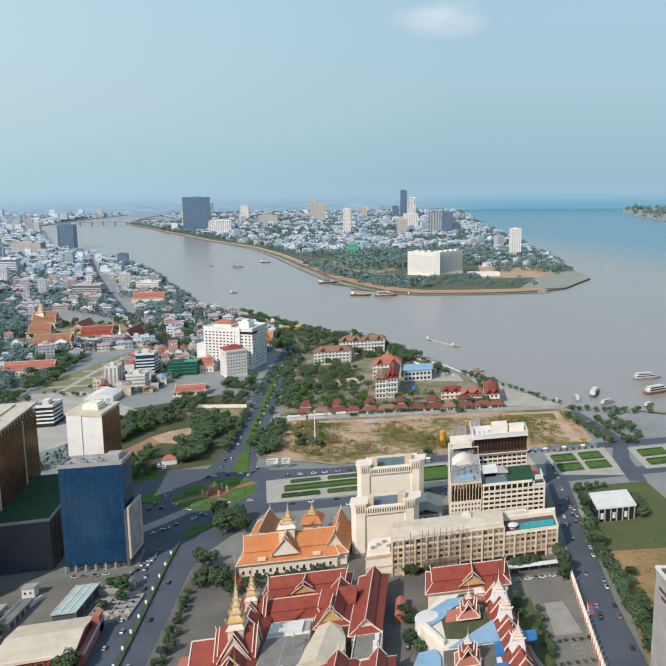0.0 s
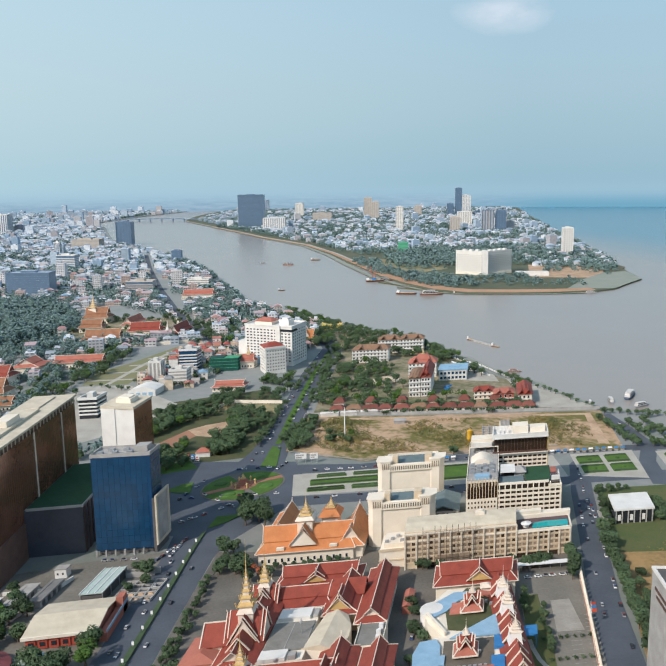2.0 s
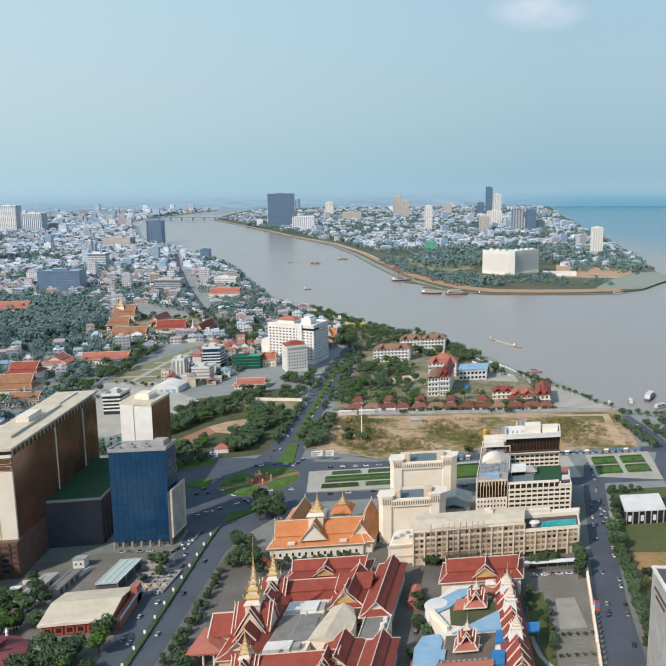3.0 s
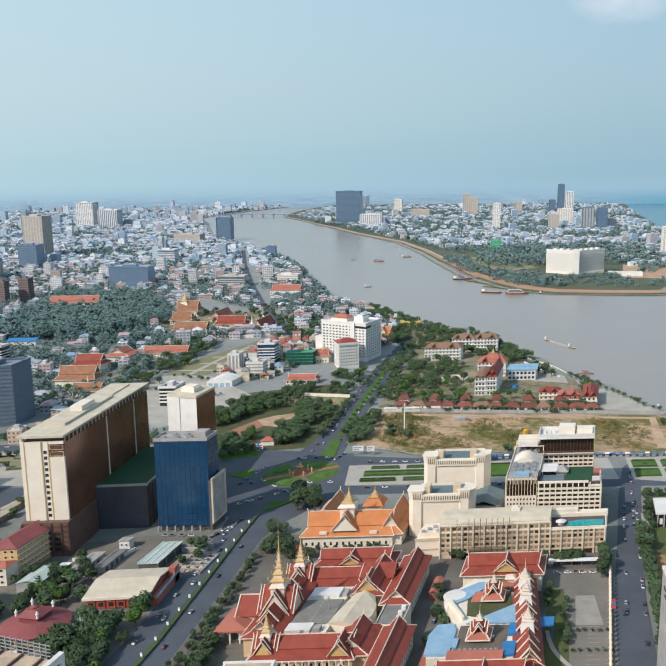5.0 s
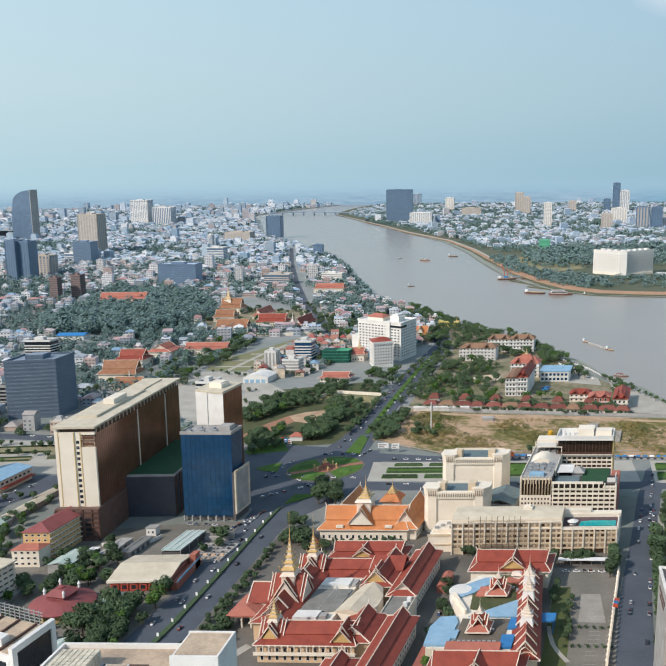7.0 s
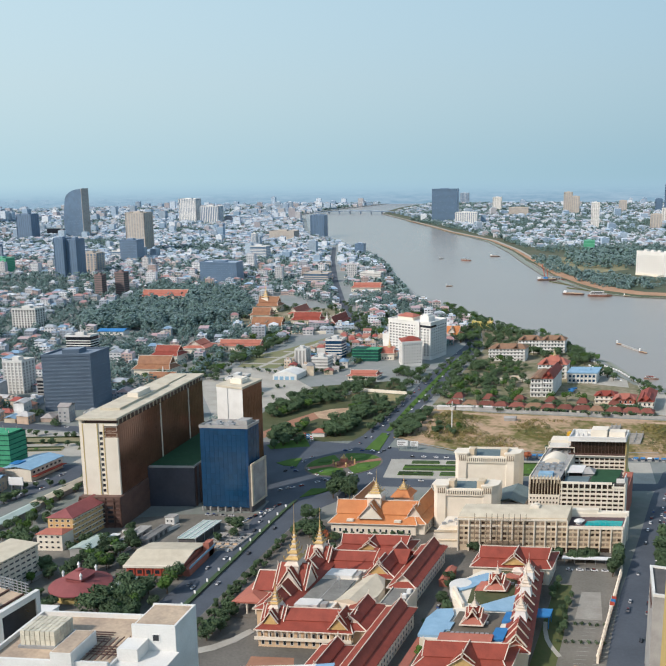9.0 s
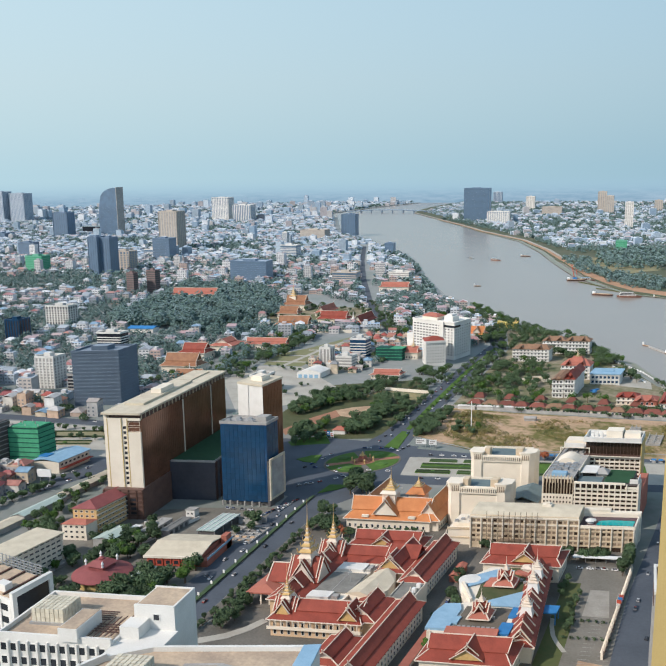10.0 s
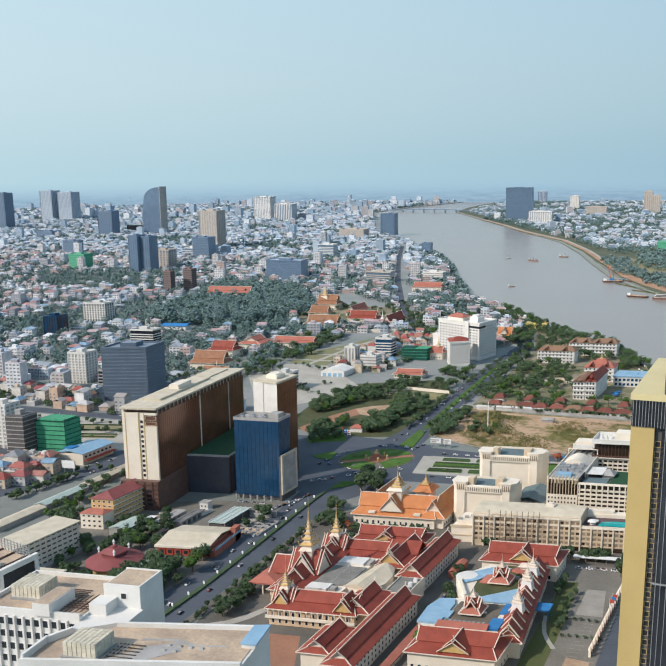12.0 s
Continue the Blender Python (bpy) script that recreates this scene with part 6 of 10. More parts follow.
t.part("blue_roof", Geo().slab([(-1, 1), (8, 1), (8, 6), (10, 6), (10, 12), (8, 12), (8, 18), (6, 23), (0, 22), (-2, 14)], 7.4, 8.4), BLUE_ROOF, "pale blue sheet roof")
t.part("blue_roof", Geo().box(27, 0, 7.4, 32, 9, 8.4).box(28, 14, 7.4, 32, 22, 8.4), BRIGHT_BLUE, "blue sheet roof")
t.part("blue_roof", Geo().slab([(11, 23), (31.5, 40), (31.5, 23)], 7.7, 8.2), BLUE_ROOF, "pale blue sheet roof")
t.part("blue_roof", Geo().slab([(0.5, 47), (11, 57), (19, 57), (18, 53), (13, 50), (9, 43), (4, 39)], 7.7, 8.2), BLUE_ROOF, "pale blue sheet roof")
t.part("drum", Geo().lathe(3, 46, [(5, 0), (5, 7.6)], n=24), WHITE, "white drum-shaped end")
t.part("drum_roof", Geo().lathe(3, 46, [(5.2, 7.6), (5.2, 8.1), (1.0, 8.5)], n=24), WHITE, "white round roof")
t.part("curved_wall", Geo().slab([(0.6, 41), (9, 25.6), (9.8, 26.2), (1.6, 41.6)], 7.4, 9.2), CREAM, "cream curved parapet")
t.part("hip_roof", Geo().hip(10, 40, 24, 49, 7.9, 10.4, 5), PALE_TILE)
t.part("skirt_roof", Geo().add([(7.5, -3.6, 8.0), (28, -3.6, 8.0), (28, 1.4, 9.6), (7.5, 1.4, 9.6), (7.5, -3.6, 7.4), (28, -3.6, 7.4), (28, 1.4, 7.4), (7.5, 1.4, 7.4)], [(0, 1, 2, 3), (7, 6, 5, 4), (0, 4, 5, 1), (1, 5, 6, 2), (2, 6, 7, 3), (3, 7, 4, 0)]), PALE_TILE, "low red tiled lean-to roof")
t.part("ramp_roof", Geo().slab([(20, 54), (30, 49), (31, 51), (21, 56.5)], 7.8, 9.0), PALE_TILE, "small red tiled roof strip")
t.part("roof_pavilion", Geo().taper(22.5, 56, 26.5, 60, 7.7, 9.6, 0.4).taper(22, 55.5, 27, 60.5, 9.6, 10.6, 1.6), TRIM, "small cream roof pavilion")
for px, py in ((19, 43), (17.5, 13)):
    t.part("pavilion_base", Geo().box(px - 2.6, py - 2.6, 7.5, px + 2.6, py + 2.6, 9.4), CREAM)
    skirt = t.part("pavilion_skirt", Geo().taper(px - 4.6, py - 4.6, px + 4.6, py + 4.6, 9.0, 11.2, 2.2), PALE_TILE)
    edge = Geo()
    for sx in (-1, 1):
        edge.bar((px - 4.6, py + sx * 4.6, 9.1), (px + 4.6, py + sx * 4.6, 9.1), 0.4).bar((px + sx * 4.6, py - 4.6, 9.1), (px + sx * 4.6, py + 4.6, 9.1), 0.4)
        for sy in (-1, 1):
            edge.bar((px + sx * 4.6, py + sy * 4.6, 9.1), (px + sx * 2.4, py + sy * 2.4, 11.3), 0.4)
    t.part("skirt_trim", edge, TRIM, "pale mouldings", skirt)
    for r, z in ((3.1, 11.0), (2.1, 12.9)):
        for along in "xy":
            q = r * 0.72
            box = (px - r, py - q, px + r, py + q) if along == "x" else (px - q, py - r, px + q, py + r)
            part = t.part("pavilion_gable", Geo().gable(*box, z, z + r * 1.15, along, over=0.3), RED_TILE)
            vg = Geo()
            for s in (-1, 1):
                for e in (-1, 1):
                    a, b = ((px + s * r, py + e * q, z), (px + s * (r + 0.3), py, z + r * 1.15 + 0.1)) if along == "x" else ((px + e * q, py + s * r, z), (px, py + s * (r + 0.3), z + r * 1.15 + 0.1))
                    vg.bar(a, b, 0.42)
            t.part("gable_verge", vg, TRIM, "pale gable mouldings", part)
    spire(t, px, py, 15.0, 6.5, 1.2, TRIM, 4)
t.part("canopy", Geo().box(38, 24, 5.2, 45, 31, 5.7).box(38.3, 24.3, 0, 38.7, 24.7, 5.2).box(44.3, 24.3, 0, 44.7, 24.7, 5.2).box(44.3, 30.3, 0, 44.7, 30.7, 5.2), BRIGHT_BLUE, "small blue canopy")
t.pieces("roof_unit", Geo().box(0, 0, 7.7, 1.2, 0.9, 8.8), STEEL, [(11 + 1.9 * k, 3.0, 0) for k in range(8)] + [(22, 12, 0), (24, 47, 0), (26, 45, 0)])

# ---- the white apartment tower below the camera ----
o, lin = axes((-20, 68), (2, 73), (-20, 84))
ROOF_SCREED = material("sandy_roof_screed", (0.54, 0.42, 0.30), (0.33, 0.26, 0.20), rough=0.95, scale=0.16, fine=1.3, contrast=0.4)
t = Thing("apartment_tower", o, "white apartment tower with sandy roof screed and parapets", "tower", linear=lin)
W, D, Z = 24.0, 15.0, 96.0
t.part("west_wing", Geo().box(0, -4, 0, W, D - 1.5, Z), WHITE)
t.part("wing_roof", Geo().box(0.5, -3.5, Z, W - 0.5, D - 2.0, Z + 0.15), ROOF_SCREED)
t.part("parapet", Geo().box(0, D - 2, Z, W, D - 1.5, Z + 1.1).box(0, -4, Z, 0.5, D - 2, Z + 1.1).box(0.5, -4, Z, W, -3.5, Z + 1.0), WHITE)
t.pieces("window", window_front(1.5, 1.9), [WHITE, DARK_GLASS], [(0.4 + 2.1 * c, -4, Z - 3.0 - 3.0 * r) for c in range(11) for r in range(5)])
t.pieces("pilaster", Geo().box(0, -4.5, Z - 22, 0.4, -4, Z - 0.6), WHITE, [(2.05 + 2.1 * c, 0, 0) for c in range(10)])
t.part("stair_head", Geo().box(24.8, 3.2, 0, 33.4, 11.6, Z + 4.4).box(24, -0.8, 0, 28, 3.2, Z + 2.0), WHITE, "white stair head")
t.part("stair_roof", Geo().box(25.2, 3.6, Z + 4.4, 33.0, 11.2, Z + 4.55), ROOF_SCREED)
t.part("stair_rim", Geo().box(24.8, 3.2, Z + 4.4, 33.4, 3.6, Z + 4.8).box(24.8, 11.2, Z + 4.4, 33.4, 11.6, Z + 4.8).box(33.0, 3.6, Z + 4.4, 33.4, 11.2, Z + 4.8), WHITE)
t.pieces("window", window_front(1.5, 1.6), [WHITE, DARK_GLASS], [(28.8, 3.2, Z + 1.4)])
t.part("lift_room", Geo().box(13.5, -4.6, Z + 0.15, 17.5, 3.5, Z + 3.0), WHITE)
t.part("lift_roof", Geo().box(13.7, -4.4, Z + 3.0, 17.3, 3.3, Z + 3.1), ROOF_SCREED)
WING_EAST = [(24, -21.5), (23.8, -13.5), (26.5, -9.5), (34, -5.2), (65, -1.2), (66, -15.2)]
t.part("east_wing", Geo().slab(WING_EAST, 0, Z), WHITE)
t.part("east_roof", Geo().slab([(24.6, -20.9), (24.4, -13.6), (26.9, -10.0), (34.2, -5.8), (64.4, -1.9), (65.4, -14.8)], Z, Z + 0.15), ROOF_SCREED)
t.part("east_parapet", Geo().slab([(34, -5.8), (34, -5.1), (65, -1.1), (65, -1.8)], Z, Z + 1.1).slab([(24, -21.5), (24, -20.8), (66, -14.5), (66, -15.2)], Z, Z + 0.9).slab([(23.8, -13.5), (24.4, -13.5), (24.6, -20.9), (24, -20.9)], Z, Z + 1.6), WHITE)
t.part("parapet_return", Geo().slab([(24, -13.6), (26.6, -9.5), (27.1, -9.9), (24.6, -14.0)], Z, Z + 1.6).slab([(26.6, -9.5), (34, -5.1), (34, -5.8), (27.0, -10)], Z, Z + 1.1), WHITE)
t.part("gutter", Geo().slab([(62.2, -1.9), (65.4, -1.2), (66.2, -9), (62.8, -9)], Z + 1.0, Z + 1.4), BLUE_ROOF, "pale blue coping")
t.part("gutter_wall", Geo().slab([(62.4, -2.2), (65.2, -1.9), (65.8, -8.8), (63, -8.8)], Z + 0.15, Z + 1.0), WHITE)
t.part("link", Geo().slab([(23.9, -9), (24.1, 3.2), (34, 3.2), (34, -5.2), (26.5, -9.5)], 0, Z - 0.6), WHITE)


def tank_block(x, y, nx, ny):
    block = t.part("tank_base", Geo().box(x - 0.3, y - 0.3, Z + 0.15, x + nx * 1.0 + 0.3, y + ny * 1.0 + 0.3, Z + 0.7), STEEL)
    panel = Geo().taper(0.06, 0.06, 0.94, 0.94, 0, 0.94, 0.03)
    t.pieces("tank_panel", panel, material("water_tank_panel", (0.62, 0.58, 0.47), (0.50, 0.46, 0.37), rough=0.6, scale=0.8, vary=0.12), [(x + i, y + j, Z + 0.7 + k) for i in range(nx) for j in range(ny) for k in range(3) if k == 2 or i == nx - 1 or j == 0 or (k == 0 and i == 0)])


tank_block(3.6, 1.2, 7, 6)
tank_block(31.2, -18.4, 7, 6)
t.pieces("pipe", Geo().box(0, 0, 0, 9, 0.16, 0.16), RUST, [(10.2, 3.8 + 0.8 * k, Z + 0.5) for k in range(5)] + [(17.8, -0.5 + 0.9 * k, Z + 0.4) for k in range(4)])
t.pieces("cross_pipe", Geo().box(0, 0, 0, 0.16, 8, 0.16), RUST, [(18.4 + 1.1 * k, -3.2 + 0.3 * k, Z + 0.5) for k in range(5)])
t.pieces("plank", Geo().box(0, 0, 0, 5.5, 0.25, 0.12), BARK, [(39.0, -16.5 + 1.1 * k, Z + 0.2 + 0.05 * k) for k in range(5)])
t.pieces("tank_pipe", Geo().box(0, 0, 0, 0.14, 4.5, 0.14), STEEL, [(39.0 + 0.8 * k, -17.5 + 0.7 * k, Z + 0.6) for k in range(4)])
t.part("roof_step", Geo().slab([(38.5, -18.3), (44, -12), (50, -9), (52, -12), (46, -17.2)], Z + 0.15, Z + 0.22), GREY_C, "grey patch of bare concrete")
t.part("repair_strip", Geo().slab([(42, -9), (49, -8), (54, -9.4), (60, -8.6), (60, -9.1), (53, -10.0), (48, -8.8), (42, -9.8)], Z + 0.15, Z + 0.19), GREY_C)
t.pieces("rubble", Geo().taper(0, 0, 1.2, 0.8, 0, 0.35, 0.2), GREY_C, [(48 + 2.3 * (k % 4), -11 - 1.9 * (k // 4), Z + 0.15) for k in range(6)])

o, lin = axes((-71.5, 85), (-29.5, 79), (-69.5, 99))
t = Thing("apartment_tower", o, "neighbouring tower with a railed sandy roof and dark glass end", "tower", linear=lin)
t.part("body", Geo().box(0, 0, 0, 42, 11, 94), WHITE)
t.part("roof", Geo().box(0.4, 0.4, 94, 41.6, 10.6, 94.2), ROOF_SCREED)
t.part("end_glass", Geo().box(42, 1, 60, 42.3, 10, 94.6), DARK_GLASS, "dark blue glass end")
t.part("end_frame", Geo().box(41.6, -0.4, 60, 42.6, 0.8, 96).box(41.6, 10.2, 60, 42.6, 11.2, 96).box(41.6, 0.8, 94.6, 42.6, 10.2, 96), WHITE)
t.pieces("window_band", Geo().box(1.0, -0.12, 0, 41.0, 0, 1.5), DARK_GLASS, [(0, 0, 91.0 - 3.1 * k) for k in range(8)])
t.pieces("window_pier", Geo().box(0, -0.3, 66, 0.8, 0, 93.4), WHITE, [(1.0 + 3.3 * k, 0, 0) for k in range(13)])
rail = Geo()
for k in range(4):
    rail.box(0, 10.6, 94.8 + 0.7 * k, 40, 10.72, 94.95 + 0.7 * k)
t.part("roof_rail", rail, STEEL)
t.pieces("rail_post", Geo().box(0, 10.55, 94, 0.15, 10.75, 97.3), STEEL, [(1.3 * k, 0, 0) for k in range(31)])
t.pieces("roof_beam", Geo().box(0, 0.5, 94.2, 0.4, 10.4, 94.6), RUST, [(3 + 4.4 * k, 0, 0) for k in range(9)])
t.pieces("roof_unit", Geo().box(0, 0, 94.2, 3, 2, 96), WHITE, [(30, 1, 0), (35, 1.5, 0)])

# ---- west of the boulevard ----
o, lin = axes((-120, 260), (-94.5, 267), (-120, 285))
t = Thing("showroom", o, "low hall with a beige sheet roof and red arched front", "hall", linear=lin)
t.part("body", Geo().box(0, 0, 0, 26, 24, 5.2), PALE_TILE)
t.part("roof", Geo().gable(-1, -1, 27, 25, 5.6, 8.0, "x", thick=0.4), PALE_ROOF, "beige sheet roof")
t.part("fascia", Geo().box(-1, -1.3, 4.6, 27, -0.7, 5.8), CREAM)
RED_WALL = material("red_paint", (0.46, 0.09, 0.05), (0.34, 0.06, 0.04), rough=0.7)
t.pieces("bay", Geo().box(0, -0.5, 0.4, 3.4, 0, 4.2), RED_WALL, [(0.6 + 4.2 * k, 0, 0) for k in range(6)])
t.pieces("bay_window", Geo().box(0.7, -0.62, 1.4, 2.7, -0.5, 3.2), DARK_GLASS, [(0.6 + 4.2 * k, 0, 0) for k in range(6)])
t.part("side_stair", Geo().box(27, 0, 0, 30, 26, 3.6).box(27.2, 20, 0, 30, 25, 7.5), PALE_TILE)
t.part("side_rail", Geo().box(30, 0, 3.6, 30.2, 26, 4.8), BLUE_ROOF)
o, lin = axes((-112, 294), (-103.5, 296), (-109, 318))
t = Thing("canopy_hall", o, "steel canopy with a pale green ribbed glass roof", "canopy", linear=lin)
t.part("body", Geo().box(0.5, 0.5, 0, 9, 23, 3.6), DARK_C)
t.part("roof", Geo().box(0, 0, 4.4, 9.6, 24, 4.8), PALE_GREEN, "pale green-blue glazed roof")
t.pieces("roof_rib", Geo().box(0, 0, 4.8, 0.35, 24, 5.1), WHITE_PAINT, [(3.1 * k, 0, 0) for k in range(4)])
t.part("back_wall", Geo().box(-1, 24, 0, 24, 24.6, 3).box(9.6, 22, 0, 22, 23, 2.2), GREY_C)
t.pieces("frame_post", Geo().box(0, 0, 0, 0.3, 0.3, 4.4), STEEL, [(x, y, 0) for x in (0.1, 9.2) for y in (0.2, 8, 16, 23.4)])
t = Thing("walled_yard", (-100, 294), "open yard with low walls and stacked rubble", "yard", "", GRID)
t.pieces("low_wall", Geo().box(0, 0, 0, 17, 0.5, 1.2), GREY_C, [(0, 3.8 * k, 0) for k in range(6)])
t.pieces("cross_wall", Geo().box(0, 0, 0, 0.5, 20, 1.0), GREY_C, [(4.2 * k, 0, 0) for k in range(5)])
t.pieces("rubble_heap", Geo().taper(0, 0, 3, 2.2, 0, 0.9, 0.7), BARE, [(1 + 4.1 * (k % 4), 1.2 + 5.1 * (k // 4), 0) for k in range(9)])
for o, w, d, h, mat in (((-143, 279), 6.5, 26, 3.2, GREY_C), ((-132.5, 290), 5.5, 20, 3.0, GREY_DARK_SHEET), ((-150, 284), 4.5, 9, 2.8, WHITE_PAINT)):
    t = Thing("shed", o, "long low yard shed with a flat grey sheet roof", "shed", "sheds west of the boulevard", GRID)
    t.part("body", Geo().box(0.3, 0.3, 0, w - 0.3, d - 0.3, h), GREY_C)
    t.part("roof", Geo().box(0, 0, h, w, d, h + 0.25).box(w * 0.25, d * 0.1, h + 0.25, w * 0.32, d * 0.9, h + 0.45), mat)
    t.pieces("door", Geo().box(w - 0.3, 0, 0, w - 0.2, 2.2, 2.3), DARK_C, [(0, 1.5 + 4.2 * k, 0) for k in range(int(d / 4.4))])
for a, b in (((-136, 277), (-123, 316)), ((-126, 278), (-112, 281)), ((-148, 300), (-128, 305))):
    wall_run("yard_wall", [a, b], 0.4, WHITE, 1.8, "pale yard wall")
t = Thing("hut", (-131.5, 316), "small white hut in the yard", "hut", "", GRID)
t.part("body", Geo().box(0, 0, 0, 5, 4, 4.2), WHITE)
t.part("roof", Geo().box(-0.3, -0.3, 4.2, 5.3, 4.3, 4.6), GREY_C)
t.pieces("window", window_front(1.0, 1.2), [WHITE, DARK_GLASS], [(0.8, 0, 1.6), (3.0, 0, 1.6)])

t = Thing("round_hall", (-131, 240), "round hall with a wide three-tier dark red roof", "hall", linear=Matrix(((1, 0.17, 0), (0.0, 1, 0), (0, 0, 1))))
t.part("wall", Geo().lathe(0, 0, [(11.0, 0), (11.0, 4.6)], n=28), GOLD_WALL, "ochre round wall")
MAROON = material("maroon_roof", (0.27, 0.085, 0.085), (0.20, 0.06, 0.06), rough=0.6, scale=0.2)
t.part("lower_roof", Geo().lathe(0, 0, [(13.0, 4.2), (13.0, 4.6), (6.0, 7.6)], n=28), MAROON)
t.part("drum", Geo().taper(-4, -4, 4, 4, 7.4, 9.4, 0.2), MAROON)
t.part("upper_roof", Geo().taper(-5.2, -5.2, 5.2, 5.2, 9.2, 11.2, 3.0), MAROON)
t.pieces("finial", Geo().lathe(0, 0, [(0.5, 0), (0.4, 1.2), (0.7, 1.6), (0.1, 3.0)], n=8), WHITE_PAINT, [(-4.6, -4.6, 9.6), (4.6, -4.6, 9.6), (-4.6, 4.6, 9.6), (4.6, 4.6, 9.6)])
t.part("ridge_cap", Geo().lathe(0, 0, [(1.4, 11.2), (1.4, 11.8), (0.2, 12.4)], n=10), MAROON)

o, lin = axes((-184, 204), (-170, 204), (-176, 250))
t = Thing("parking_garage", o, "five-level cream parking garage with dark openings and pale roof", "garage", linear=lin)
t.part("body", Geo().box(0, 0, 0, 15, 46, 15), DARK_C)
t.pieces("parapet_band", Geo().box(-0.3, -0.3, 0, 15.3, 46.3, 1.5), CREAM, [(0, 0, z) for z in (0, 2.5, 5.0, 7.5, 10.0, 12.5)])
t.pieces("column", Geo().box(14.9, 0, 0, 15.4, 0.7, 15), CREAM, [(0, 0.2 + 3.2 * k, 0) for k in range(15)])
t.part("roof", Geo().box(-0.8, -0.8, 15, 16.0, 47, 15.7), PALE_ROOF, "pale sheet roof")
t.part("low_ramp", Geo().box(15.4, 0, 0, 18.5, 46, 1.6), GREY_C)
o, lin = axes((-178, 270), (-162, 274), (-172, 312))
t = Thing("school_block", o, "yellow five-storey school block with a maroon roof", "building", linear=lin)
YELLOW = material("yellow_render", (0.66, 0.46, 0.22), (0.55, 0.37, 0.16), scale=0.2)
t.part("body", Geo().box(0, 8, 0, 13, 44, 14.5), YELLOW)
t.part("front_block", Geo().box(0, 0, 0, 13, 8, 8.8), CREAM)
t.part("front_roof", Geo().hip(-0.6, -0.6, 13.6, 8, 8.8, 10.6, 3), PALE_TILE)
t.part("roof", Geo().hip(-0.8, 7.2, 13.8, 45, 14.5, 18, 5), MAROON, "maroon hipped roof")
window_rows(t, 13, 8, 1.2, 2.8, 3, 4, 1.6, 1.3, "f", frame=CREAM, margin=0.5)
t.pieces("window", turned(window_front(1.5, 1.3), 1), [CREAM, DARK_GLASS], [(13, 9.2 + 2.5 * c, 1.4 + 2.75 * r) for c in range(14) for r in range(5)])
t.pieces("window", window_front(1.6, 1.3), [CREAM, DARK_GLASS], [(1.0 + 3 * c, 8, 9.6 + 2.6 * r) for c in range(4) for r in range(2)])
t.pieces("floor_band", Geo().box(13, 8, 0, 13.8, 44, 0.35), CREAM, [(0, 0, 2.7 * k) for k in range(1, 6)])
for k, (o, w, d, h, mat) in enumerate((((-224, 246), 9, 32, 3.2, PALE_ROOF), ((-221, 280), 8, 32, 3.2, PALE_GREEN), ((-218, 314), 7, 28, 3.0, PALE_ROOF), ((-216, 343), 6, 24, 3.0, PALE_ROOF), ((-158, 268), 11, 17, 4.5, PALE_GREEN), ((-118, 236), 7, 16, 4.0, PALE_GREEN), ((-150, 190), 14, 18, 12, PALE_ROOF), ((-133, 196), 9, 16, 9, WHITE), ((-118, 200), 8, 14, 4.6, PALE_GREEN))):
    t = Thing("shed", o, "long low shed with a pale sheet roof" if h < 5 else "flat-roofed white service building", "shed", "sheds west of the boulevard", GRID)
    t.part("body", Geo().box(0.3, 0.3, 0, w - 0.3, d - 0.3, h), GREY_C if h < 5 else WHITE)
    if h < 5:
        t.part("roof", Geo().gable(0, 0, w, d, h, h + 1.3, "y"), mat)
    else:
        t.part("roof", Geo().box(0, 0, h, w, d, h + 0.5).box(w * 0.2, d * 0.2, h + 0.5, w * 0.8, d * 0.6, h + 0.9), mat)
        t.pieces("window", turned(window_front(1.3, 1.2), 1), [WHITE, DARK_GLASS], [(w - 0.3, 2 + 3 * c, h - 2.6) for c in range(int(d / 3) - 1)])

# shops along the street west of the hotel
t = Thing("market_hall", (-262, 344), "cream market hall with a bright blue roof", "hall", "", GRID)
t.part("wall", Geo().box(0, 0, 0, 19, 27, 8), CREAM)
t.part("roof", Geo().gable(-0.8, -0.8, 19.8, 27.8, 8, 10, "y"), BLUE_ROOF, "blue sheet roof")
t.part("awning", Geo().box(19, 0.5, 3.0, 22, 26.5, 3.4), RED_WALL)
t.part("roof_patch", Geo().box(3, 3, 10, 9, 9, 10.6), BRIGHT_BLUE)
t.pieces("window", turned(window_front(2.2, 1.6), 1), [CREAM, DARK_GLASS], [(19, 1.5 + 3.6 * k, 4.6) for k in range(7)])
t = Thing("billboard", (-246, 331), "blank white roadside billboard on steel posts", "billboard", "", GRID)
t.part("panel", Geo().box(0, 0, 4, 9, 0.5, 9), WHITE_PAINT)
t.pieces("post", Geo().box(0, 0.5, 0, 0.4, 0.9, 8), STEEL, [(1, 0, 0), (7.5, 0, 0)])
tower("apartment_block", (-330, 352), 14, 12, 31, WHITE, GREY_C, "white apartment block with stacked balconies", "grid", 2.8, GRID, bays=4)

